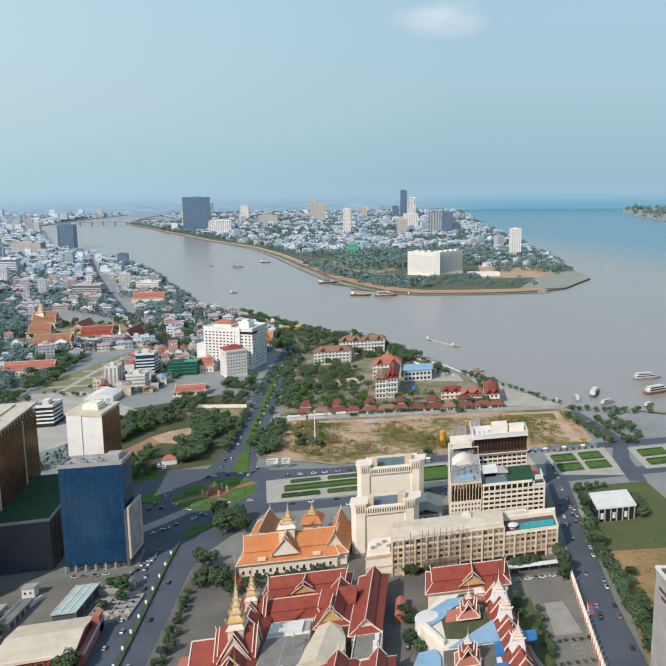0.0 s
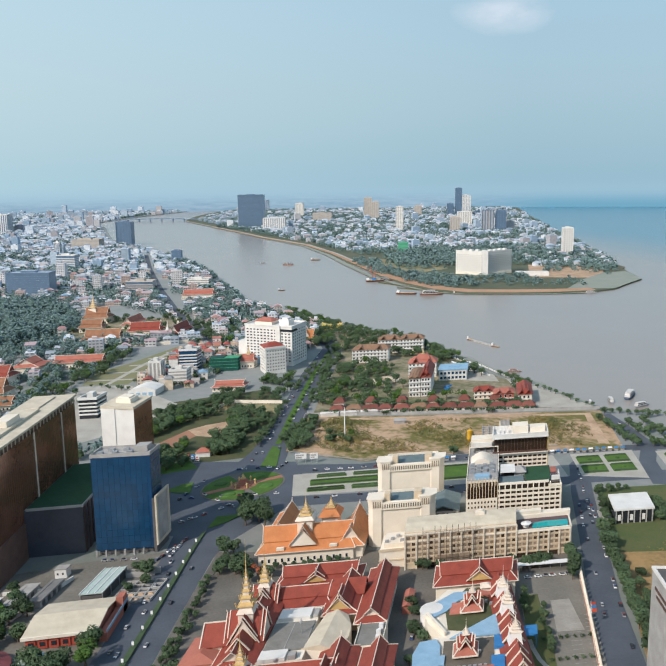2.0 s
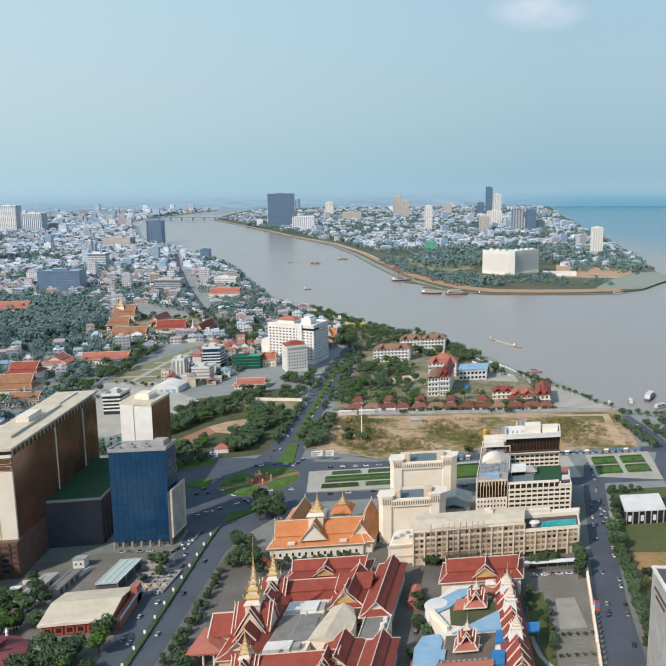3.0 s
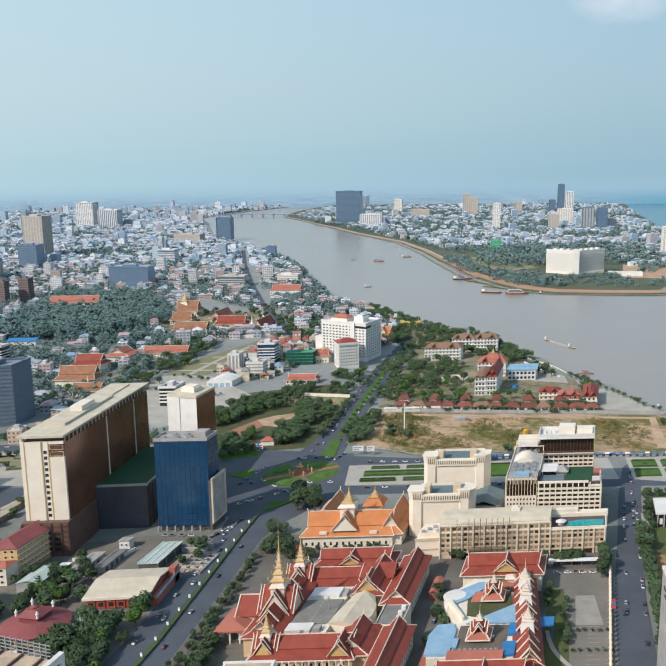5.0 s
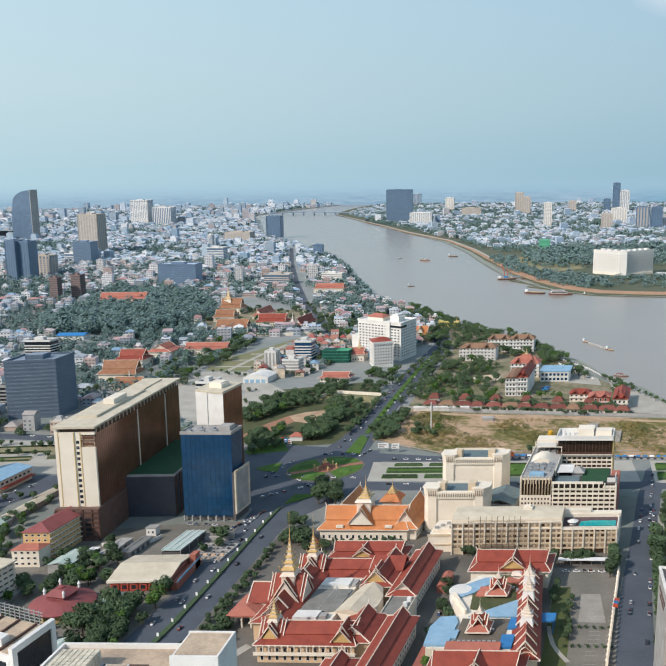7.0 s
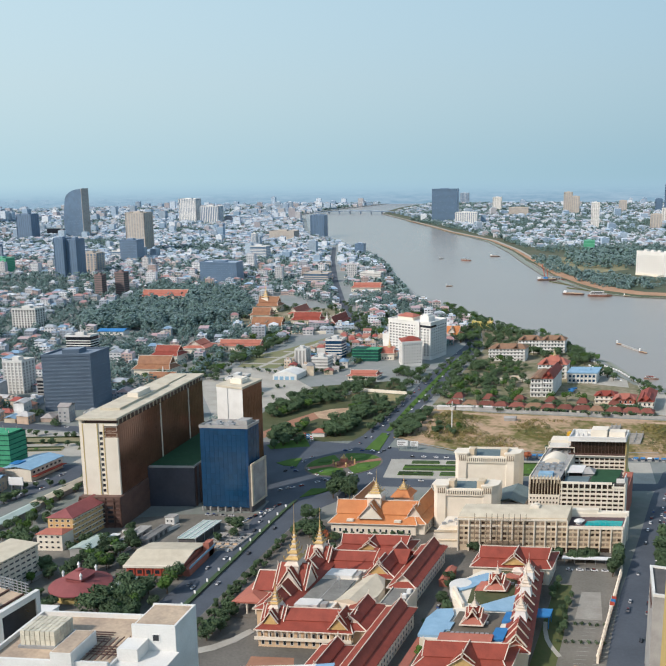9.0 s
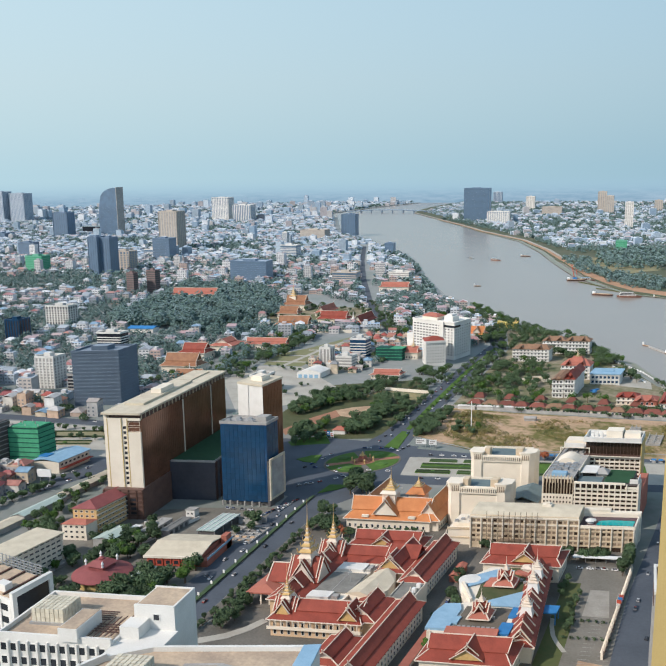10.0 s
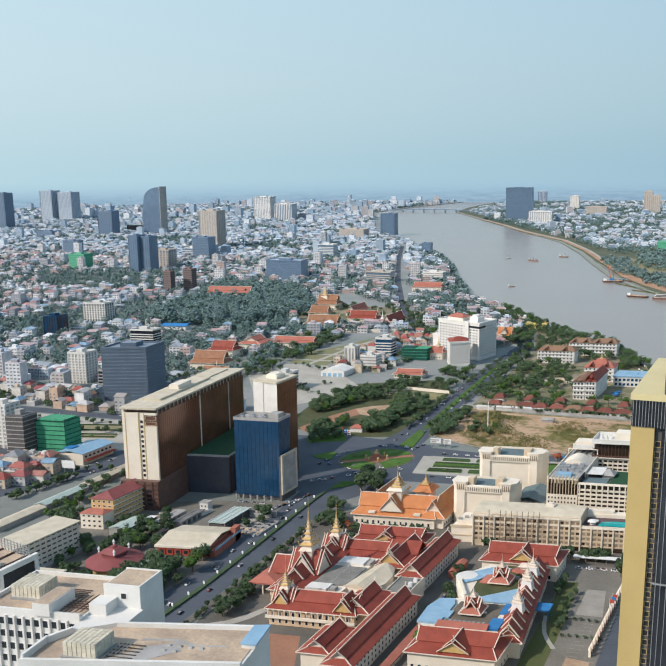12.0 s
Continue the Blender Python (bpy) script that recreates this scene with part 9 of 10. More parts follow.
garden((-37, 418), (119, 456), (-40, 449), [(10, 11, 62, 19), (8, 2, 30, 7), (34, 2, 58, 7), (14, 23, 32, 27), (36, 23, 60, 27), (68, 4, 110, 26), (116, 4, 150, 26)], "rectangular mown garden lawn with clipped hedges")
garden((131, 454), (168, 462), (132, 489), [(1.5, 2, 17, 14), (20, 2, 35, 14), (1.5, 18, 17, 30), (20, 18, 35, 30)], "bright green garden lawn with paved borders")
garden((186, 462), (270, 482), (187, 497), [(3, 3, 22, 13), (27, 3, 50, 13), (3, 18, 22, 30), (27, 18, 50, 30)], "bright green garden lawn with curved beds")
garden((-392, 352), (-300, 384), (-410, 405), [(4, 6, 50, 18), (4, 24, 44, 40), (56, 5, 96, 14), (56, 20, 90, 34), (102, 4, 140, 12), (100, 20, 150, 34), (150, 6, 210, 28)], "dry garden lawn with pale walks", FADED_LAWN)
garden((-212, 670), (-180, 676), (-205, 800), [(2, 5, 14, 40), (16, 5, 28, 40), (4, 46, 16, 80), (18, 46, 30, 80), (8, 86, 18, 116), (20, 86, 32, 116), (12, 122, 24, 145), (26, 122, 38, 145)], "strip lawn between pale paths before the palace", FADED_LAWN)

# median of the boulevard, with hedge and white lamp boxes
strip("median", [(-86, 180), (-80.3, 241), (-78.6, 285), (-77, 340), (-75.4, 366)], [2.2, 2.2, 2.0, 1.8, 1.4], LEAF, 0.9, "clipped dark hedge along the boulevard's median", "median")
strip("kerb", [(-86.2, 178), (-80.3, 241), (-78.6, 285), (-77, 340), (-75.3, 368)], [2.9, 2.9, 2.7, 2.4, 2.0], PAVING, 0.2, "pale kerb round the median", "kerb")
strip("median_avenue", [(-57, 505), (-55.5, 573), (-51.5, 703), (-44, 805)], [3.6, 4.6, 4.0, 2.4], LAWN, 0.25, "planted green median of the avenue", "median")
strip("pavement_east", [(-74, 180), (-67.5, 240), (-65, 300), (-62, 345)], [4, 4, 4, 4], PAVING, 0.18, "pale footpath beside the boulevard", "pavement")
for k in range(15):
    y = 196 + 11.2 * k
    x = -80.3 + (y - 241) * (0.036 if y > 241 else 0.09)
    t = Thing("sign_post", (x, y), "white sign box on a short post in the median hedge", "sign", "median signs", Matrix.Identity(3))
    t.part("post", Geo().lathe(0, 0, [(0.1, 0), (0.08, 2.0)], n=6), STEEL)
    t.part("sign_box", Geo().box(-0.45, -0.15, 1.6, 0.45, 0.15, 3.0), WHITE_PAINT, "white banner box")
for k in range(24):
    y = 520 + 12 * k
    x = -56.5 + (y - 520) * 0.043
    t = Thing("shrub", (x, y), "round clipped shrub on the avenue median", "shrub", "median shrubs", Matrix.Identity(3))
    t.part("foliage", crown_geo(rng, 1.8, 1.6, 40, 0.6), LEAF_LIGHT if k % 2 else LEAF)

t = Thing("garden_hut", (-106, 478), "small hut with a bright red tiled roof", "hut", "", GRID)
t.part("wall", Geo().box(0, 0, 0, 9, 7, 3.2), WHITE)
t.part("roof", Geo().hip(-0.6, -0.6, 9.6, 7.6, 3.2, 5.4, 3), PALE_TILE)
for k in range(3):
    t = Thing("advertising_sign", (-110 + 3.2 * k, 470 - 1.5 * k), "tall red and blue sign board beside the junction", "sign", "signs at the junction", GRID)
    t.part("panel", Geo().box(0, 0, 1.6, 2.4, 0.3, 5.2), (RED_WALL, BRIGHT_BLUE, WHITE_PAINT)[k])
    t.part("print", Geo().box(0.3, -0.05, 2.2, 2.1, 0, 3.0).box(0.3, -0.05, 3.6, 1.6, 0, 4.4), WHITE_PAINT if k < 2 else RED_WALL)
    t.pieces("post", Geo().box(0, 0.3, 0, 0.2, 0.5, 4.5), STEEL, [(0.2, 0, 0), (2.0, 0, 0)])

# ---- the vacant plot ----
for o, w, d in (((79, 520), 9, 24), ((106, 522), 9, 22), ((95, 545), 6, 14)):
    t = Thing("foundation", o, "grey concrete foundation frame on the vacant plot", "foundation", "foundations", GRID)
    t.pieces("beam", Geo().box(0, 0, 0, w, 0.7, 1.2), GREY_C, [(0, d * k / 5, 0) for k in range(6)])
    t.pieces("side_beam", Geo().box(0, 0, 0, 0.7, d, 1.3), GREY_C, [(0, 0, 0), (w / 2, 0, 0), (w, 0, 0)])
    t.pieces("stub_column", Geo().box(0.1, 0.1, 1.2, 0.5, 0.5, 2.8), GREY_C, [(x, d * k / 5, 0) for k in range(6) for x in (0, w / 2, w)])
t = Thing("site_ramp", (88, 498), "pale concrete access slab on the vacant plot", "slab", "", GRID)
t.part("slab", Geo().box(0, 0, 0.06, 8, 62, 0.5), PALE_ROOF)
t = Thing("silo", (67.5, 503), "yellow cement silo on thin legs", "silo", "", GRID)
YEL = material("yellow_paint", (0.62, 0.36, 0.03), (0.5, 0.28, 0.02), rough=0.5)
t.part("drum", Geo().lathe(2, 2, [(0.4, 3.0), (1.9, 5), (1.9, 10.5), (0.5, 11.4)], n=14), YEL)
t.pieces("leg", Geo().box(0, 0, 0, 0.3, 0.3, 6), YEL, [(0.7, 0.7, 0), (3.0, 0.7, 0), (0.7, 3.0, 0), (3.0, 3.0, 0)])
t = Thing("plot_shed", (20, 552), "grey tarpaulin shed on bare earth", "shed", "", GRID)
t.part("roof", Geo().gable(0, 0, 9, 5, 2.4, 3.6, "x").box(0.4, 0.4, 0, 8.6, 4.6, 2.3), GREY_C)
for k in range(9):
    t = Thing("earth_mound", (-28 + 7.5 * (k % 5) + rng.uniform(-2, 2), 536 + 9 * (k // 5) + rng.uniform(-3, 3)), "low heap of pale earth and rubble", "earth heap", "earth heaps", Matrix.Identity(3))
    t.part("mound", Geo().lathe(0, 0, [(4 + rng.random() * 2, 0), (3, 0.8), (1.2, 1.4), (0.3, 1.6)], n=9), BARE)
strip("site_track", [(-41, 497), (-38, 562), (20, 567), (100, 575), (163, 581), (158, 512)], [5, 6, 6, 6, 7, 7], BARE, 0.14, "bare dirt track round the vacant plot", "track")
scrub = Geo()
for k in range(4200):
    x, y = rng.uniform(-46, 168), rng.uniform(478, 584)
    thick = noise.noise((x * 0.03, y * 0.03, 2.0))
    if inside(x, y, [(-44, 496), (-40, 560), (10, 568), (172, 584), (165, 506), (60, 496), (0, 480)]) and thick > -0.16 and not (74 < x < 118 and y > 515) and inside(x, y, [(-35, 500), (-32, 556), (20, 561), (158, 574), (152, 508), (60, 500), (0, 486)]):
        far_tree(scrub, rng, x, y, rng.uniform(0.6, 1.3) + 2.2 * max(0.0, thick))
for k in range(260):
    x, y = rng.uniform(120, 200), rng.uniform(255, 380)
    if inside(x, y, [(120, 280), (134, 378), (158, 378), (200, 330), (188, 262)]):
        far_tree(scrub, rng, x, y, rng.uniform(0.4, 0.9))
solid("scrub", scrub, SCRUB, "dry bushes and tall grass on the vacant plot", "scrub", kind="stuff")
wall_run("site_wall", [(-48, 492), (-45, 572), (30, 577), (176, 594)], 0.6, GREY_C, 2.2, "grey plot wall of concrete panels")
strip("site_fence", [(-46, 486), (0, 472), (66, 490), (126, 504)], 0.4, STEEL, 2.0, "sheet-metal fence along the vacant plot", "fence")
t = Thing("flagpole", (-13, 519), "tall white lattice mast on the plot", "mast", "", Matrix.Identity(3))
t.part("pole", Geo().lathe(0, 0, [(0.5, 0), (0.4, 2), (0.25, 22)], n=8), WHITE_PAINT)
t.part("base", Geo().box(-1, -1, 0, 1, 1, 0.8), GREY_C)
for x, y, w in ((-41, 468, 7), (-32, 469, 5)):
    t = Thing("billboard", (x, y), "billboard with a plain pale face and grey bars", "billboard", "billboards", GRID)
    t.part("panel", Geo().box(0, 0, 3, w, 0.4, 6.5), WHITE_PAINT)
    t.part("print", Geo().box(0.5, -0.06, 3.5, w * 0.6, 0, 4.4).box(0.5, -0.06, 4.9, w * 0.8, 0, 5.8), GREY_C)
    t.pieces("post", Geo().box(0, 0.4, 0, 0.3, 0.7, 5), STEEL, [(0.5, 0, 0), (w - 0.8, 0, 0)])
for k in list(range(-5, 9)) + [-21, -20, -19, -18]:
    t = Thing("market_stall", (131 + 4.2 * k, 491.5 + 0.85 * k), "small roadside stall under a blue tarpaulin", "stall", "roadside stalls", GRID)
    t.part("awning", Geo().gable(0, 0, 2.9, 2.6, 2.2, 2.8, "x", thick=0.1), BRIGHT_BLUE if k % 3 else WHITE_PAINT)
    t.part("counter", Geo().box(0.3, 0.4, 0, 2.6, 1.2, 1.0), GREY_C)
    t.pieces("post", Geo().box(0, 0, 0, 0.08, 0.08, 2.2), STEEL, [(0.1, 0.1, 0), (2.7, 0.1, 0), (0.1, 2.4, 0), (2.7, 2.4, 0)])

# ornamental fence of the assembly
for k in range(22):
    y = 252 + 3.6 * k
    x = 91.5 + (y - 252) * 0.125
    t = Thing("gate_pillar", (x, y), "cream ornamental pillar with a pointed cap", "pillar", "fence pillars", Matrix.Identity(3))
    t.part("shaft", Geo().box(-0.45, -0.45, 0, 0.45, 0.45, 3.0), CREAM)
    t.part("cap", Geo().lathe(0, 0, [(0.75, 3.0), (0.6, 3.5), (0.1, 5.0)], n=8), CREAM)
    if k < 21:
        t.part("rail", Geo().box(-0.1, 0.45, 0.4, 0.55, 3.2, 1.9), PALE_TILE)
for k, c in enumerate((RED_WALL, BRIGHT_BLUE, RED_WALL)):
    t = Thing("flag", (95.5 + 0.4 * k, 285 + 2.4 * k), "coloured flag on a white pole", "flag", "flags at the fence", Matrix.Identity(3))
    t.part("pole", Geo().lathe(0, 0, [(0.09, 0), (0.06, 9)], n=6), WHITE_PAINT)
    t.part("cloth", Geo().box(0.05, -0.03, 7, 1.9, 0.03, 8.7), c)
t = Thing("bus_shelter", (74, 330), "long white canopy over parked cars", "canopy", "", GRID)
t.part("roof", Geo().box(0, 0, 3, 26, 3.2, 3.3), WHITE_PAINT)
t.pieces("post", Geo().box(0, 1.4, 0, 0.2, 1.6, 3), STEEL, [(1 + 4.8 * k, 0, 0) for k in range(6)])
for k in range(14):
    t = Thing("clipped_bush", (76 + 3.0 * (k % 7), 262 + 14 * (k // 7) + 0.6 * (k % 7)), "round clipped bush in the car park", "bush", "car park bushes", Matrix.Identity(3))
    t.part("foliage", crown_geo(rng, 1.1, 1.3, 30, 0.4).box(-0.15, -0.15, 0, 0.15, 0.15, 0.8), LEAF)
solid("worn_patch", Geo().slab([(82, 282), (93, 284), (92, 308), (84, 306)], 0.06, 0.075), material("worn_pale_concrete", (0.34, 0.32, 0.28), (0.26, 0.24, 0.21), rough=0.95, scale=0.2, fine=1.0), "paler worn concrete patch", "pavement", kind="structure")
solid("worn_patch", Geo().slab([(80, 214), (90, 216), (92, 248), (83, 248)], 0.06, 0.075), BARE, "sandy worn concrete patch", "pavement", kind="structure")

# ---- riverside school and villas ----


def riverside_block(o, w, d, h, roof, label, lin=None, floors=4, pitch=4.0, mat=None):
    t = Thing("riverside_block", o, label, "building", "", lin or GRID)
    t.part("body", Geo().box(0, 0, 0, w, d, h), mat or WHITE)
    t.part("roof", Geo().hip(-1, -1, w + 1, d + 1, h, h + pitch, min(w, d) * 0.4), roof)
    t.pieces("gallery", Geo().box(-0.4, -1.0, 0, w + 0.4, 0, 0.5), WHITE, [(0, 0, h / floors * k) for k in range(1, floors)])
    n = max(3, int(w / 3.4))
    t.pieces("window", window_front(1.7, h / floors * 0.5), [WHITE, DARK_GLASS], [(0.7 + (w - 1) / n * c, 0, 0.9 + h / floors * r) for c in range(n) for r in range(floors)])
    if floors == 1:
        return t
    t.pieces("front_gable", Geo().gable(-3, -1.4, 3, d * 0.5, h, h + pitch * 0.9, "y", over=0.4), roof, [(w * 0.25, 0, 0), (w * 0.75, 0, 0)])
    return t


BROWN_TILE = material("brown_roof_tile", (0.30, 0.18, 0.11), (0.20, 0.12, 0.075), rough=0.7, scale=0.3)
VILLA_TILE = material("red_brown_villa_tile", (0.22, 0.08, 0.058), (0.15, 0.055, 0.042), rough=0.75, scale=0.3, vary=0.2)
riverside_block((-18, 748), 35, 15, 12.5, BROWN_TILE, "white galleried hotel block with brown tiled gables")
riverside_block((6, 792), 22, 14, 13.5, BROWN_TILE, "white galleried hotel block with brown tiled gables")
riverside_block((28, 797), 24, 14, 13.5, BROWN_TILE, "white galleried hotel block with brown tiled gables")
t = riverside_block((34, 690), 25, 16, 13, PALE_TILE, "tall white school hall under stepped orange roofs", floors=4, pitch=5)
t.part("upper_roof", Geo().taper(5, 3, 20, 13, 15.5, 20, 4.0), PALE_TILE)
spire(t, 12.5, 8, 19.5, 9, 1.4, GOLD_WALL, 4)
t = riverside_block((33, 626), 9, 34, 15.5, BROWN_TILE, "white school block with a dark tiled roof", floors=4, pitch=2)
t = riverside_block((42.5, 628), 8, 42, 16, RED_TILE, "long white school block with a steep red roof", floors=4, pitch=5.5)
t = Thing("sports_hall", (60, 680), "flat pale blue-roofed sports hall on columns", "hall", "", GRID)
t.part("body", Geo().box(0, 0, 0, 25, 22, 9), WHITE)
t.part("roof", Geo().box(-0.8, -0.8, 9, 25.8, 22.8, 9.8).box(8, 8, 9.8, 18, 14, 10.6), BLUE_ROOF)
t.pieces("column", Geo().box(0, -0.5, 0, 0.5, 0, 9), WHITE, [(0.2 + 3.4 * k, 0, 0) for k in range(8)])
t.pieces("window", window_front(2.4, 2.4), [WHITE, BLUE_PANEL], [(0.9 + 3.4 * k, 0, z) for k in range(7) for z in (1.2, 5.2)])
t = Thing("play_slide", (62, 642), "bright blue water slide in the school yard", "slide", "", GRID)
t.part("chute", Geo().slab([(0, 0), (4, 1), (5, 5), (2, 7), (6, 12), (4, 13), (-1, 8), (2, 5)], 2.0, 3.0), BRIGHT_BLUE)
t.pieces("post", Geo().box(0, 0, 0, 0.3, 0.3, 2), STEEL, [(1, 0.6, 0), (4, 4, 0), (2, 7, 0), (4.6, 11.6, 0)])
riverside_block((84, 620), 16, 12, 6.5, RED_TILE, "two-storey villa with a red roof", floors=2, pitch=3, mat=CREAM)
riverside_block((98, 606), 16, 14, 8.5, PALE_TILE, "orange-brown villa with tiled roof", floors=2, pitch=3, mat=PALE_TILE)
riverside_block((116, 604), 11, 34, 8.5, RED_TILE, "long villa with a red tiled roof", floors=2, pitch=4, mat=CREAM)
for k in range(13):
    x = -27 + 12.0 * k
    riverside_block((x, 575.5 + 1.15 * k), 9.5 + 1.5 * (k % 3), 8 + (k % 2), 3.6, (VILLA_TILE, BROWN_TILE, VILLA_TILE, VILLA_TILE)[k % 4], "small garden villa with a red-brown tiled roof", floors=1, pitch=2.8, mat=CREAM)
    if k % 2 == 0:
        riverside_block((x + 2, 591 + 1.2 * k), 7.5, 7, 4.6, VILLA_TILE, "small garden villa with a steep red-brown roof", floors=1, pitch=3.6, mat=CREAM)
t = Thing("bus_row", (-34, 568), "row of long weathered white market sheds", "shed", "", GRID)
t.pieces("shed_roof", Geo().gable(0, 0, 14, 4, 2.8, 3.6, "x").box(0.3, 0.3, 0, 13.7, 3.7, 2.6), DECK, [(15 * k, 0, 0) for k in range(4)])
t = Thing("amphitheatre", (2, 668), "curved open-air stage with sandy terraces", "stage", "", GRID)
t.part("terrace", Geo().lathe(10, 10, [(13, 0), (13, 0.6), (10.5, 0.6), (10.5, 1.3), (8, 1.3), (8, 2.0), (6, 2.0), (6, 0.5)], n=26), PALE_ROOF)
t.part("stage_disc", Geo().lathe(10, 10, [(6, 0.5), (5.6, 0.9)], n=20), BARE)
t = Thing("quay_steps", (76, 752), "white zig-zag riverside parapet", "parapet", "", axes((90, 742), (115, 696), (100, 745))[1])
t.pieces("parapet_post", Geo().box(0, 0, 0, 1.6, 0.7, 1.4), WHITE_PAINT, [(2.6 * k, 0, 0) for k in range(24)])
t.pieces("parapet_rail", Geo().box(0, 0.2, 0.5, 1.0, 0.5, 1.0), WHITE_PAINT, [(1.6 + 2.6 * k, 0, 0) for k in range(23)])
t = Thing("boat_temple", (-61, 918), "yellow boat-shaped riverside pavilion", "pavilion", "", Matrix.Identity(3))
t.part("hull", Geo().add([(24 * k / 12, y, z + 2.0 * abs(k / 6 - 1) ** 3) for y, z in ((-4, 0), (-4, 7), (6, 7), (6, 0)) for k in range(13)], [(r * 13 + k, r * 13 + k + 1, (r + 1) * 13 + k + 1, (r + 1) * 13 + k) for r in range(3) for k in range(12)]), material("yellow_cladding", (0.62, 0.50, 0.14), (0.52, 0.40, 0.10), rough=0.6))
spire(t, 21, 1, 7, 8, 1.2, GOLD_PAINT, 4)
t = hall("temple", (-80, 838), 17, 12, 6, 15, ORANGE_TILE, "small temple with steep orange roofs", "temples", gables=((8.5, 8, 14),), rows=1)
t = hall("temple", (-127, 724), 18, 11, 7, 13, PALE_TILE, "temple hall with red roofs and a tall spire", "temples", rows=1)
spire(t, 12, 5, 12, 14, 1.6, GOLD_PAINT, 5)

# ---- the palace and temples ----
for o, L, D, wh, rh, tile, along, label in (
        ((-312, 826), 40, 18, 7, 17, GOLD_TILE, "x", "palace throne hall with golden-orange roofs"),
        ((-362, 962), 30, 18, 8, 20, GOLD_TILE, "x", "palace hall with tall golden-orange roofs"),
        ((-280, 884), 36, 15, 6, 15, RED_TILE, "x", "palace gallery with dark red roofs"),
        ((-230, 872), 44, 11, 5, 14, RED_TILE, "y", "long red-roofed palace gallery"),
        ((-345, 905), 26, 14, 6, 15, GOLD_TILE, "x", "palace hall with orange roofs"),
        ((-302, 930), 40, 12, 5, 13, PALE_TILE, "y", "palace cloister with tiled roof"),
        ((-326, 598), 34, 16, 8, 19, GOLD_TILE, "x", "temple hall with cream walls and golden roofs"),
        ((-300, 575), 26, 12, 5, 11, GOLD_TILE, "x", "temple annex with orange roof"),
        ((-340, 652), 27, 18, 8, 17, RED_TILE, "x", "hall with a steep red tiled roof"),
        ((-333, 700), 24, 26, 6, 13, PALE_TILE, "y", "museum wing with red tiled roofs"),
        ((-300, 720), 46, 12, 6, 12, PALE_TILE, "x", "long museum wing with faded red roofs"),
        ((-568, 1005), 70, 16, 8, 17, PALE_TILE, "x", "long school with bright red-orange roof"),
        ((-290, 1170), 46, 16, 7, 14, PALE_TILE, "x", "riverside hall with red roofs"),
        ((-130, 640), 26, 13, 4, 8, PALE_TILE, "x", "low orange-roofed shop row")):
    hall("palace_hall" if "palace" in label else "red_roofed_hall", o, L, D, wh, rh, tile, label, "palace and temple halls", along=along, rows=1)
t = Thing("palace_spire", (-352, 975), "tall tapering gilded palace spire", "spire", "", Matrix.Identity(3))
t.part("base", Geo().box(-5, -5, 0, 5, 5, 18), CREAM)
spire(t, 0, 0, 18, 24, 4.0, GOLD_PAINT, 6)
for x, y, h in ((-246, 902, 17), (-237, 896, 16), (-226, 905, 13), (-318, 822, 13), (-268, 824, 12), (-292, 593, 14)):
    t = Thing("stupa", (x, y), "white bell-shaped stupa with a slender tip", "stupa", "stupas", Matrix.Identity(3))
    t.part("bell", Geo().lathe(0, 0, [(4.2, 0), (4.2, 1), (3.4, 1), (3.2, 3), (2.6, 5), (1.4, h * 0.48), (1.0, h * 0.5)], n=14), WHITE)
    t.part("tip", Geo().lathe(0, 0, [(0.9, h * 0.5), (0.7, h * 0.7), (0.1, h)], n=8), WHITE)
wall_run("palace_wall", [(-312, 818), (-225, 836), (-196, 850), (-250, 985)], 0.8, CREAM, 3.6, "long cream palace wall")
t = Thing("school_roof", (-478, 764), "long shed with a bright blue roof", "shed", "", GRID)
t.part("body", Geo().box(0, 0, 0, 31, 12, 5), WHITE)
t.part("roof", Geo().gable(-1, -1, 32, 13, 5, 7.5, "x"), BRIGHT_BLUE)
tower("apartment_block", (-460, 680), 27, 13, 16, WHITE, DARK_GLASS, "white apartment block with long balconies", "bands", 2.7, GRID)

for a, b, n in (((77, 772), (103, 736), 10), ((103, 736), (121, 690), 11)):
    t = Thing("balustrade", a, "white balustrade with open bays along the riverside path", "balustrade", "riverside balustrades", Matrix.Rotation(math.atan2(b[1] - a[1], b[0] - a[0]), 3, "Z"))
    run = math.dist(a, b)
    t.part("plinth", Geo().box(0, -0.3, 0, run, 0.3, 0.35), GREY_C)
    t.pieces("panel", Geo().box(0, -0.25, 0.35, run / n * 0.62, 0.25, 1.5), WHITE_PAINT, [(run / n * k, 0, 0) for k in range(n)])

# ---- bridge and boats ----
t = Thing("road_bridge", (-1184, 3520), "long low concrete road bridge across the river", "bridge", "", Matrix.Identity(3))
t.part("deck", Geo().add([(430 * k / 12 - 10, y, z + 9.0 * (1 - (k / 6 - 1) ** 2)) for y, z in ((0, 0.5), (0, 3.5), (13, 3.5), (13, 0.5)) for k in range(13)], [(r * 13 + k, r * 13 + k + 1, (r + 1) % 4 * 13 + k + 1, (r + 1) % 4 * 13 + k) for r in range(4) for k in range(12)]), SLATE_WALL)
t.pieces("pier", Geo().box(-2, 2, -4, 2, 11, 8), SLATE_WALL, [(60 + 50 * k, 0, 0) for k in range(7)])


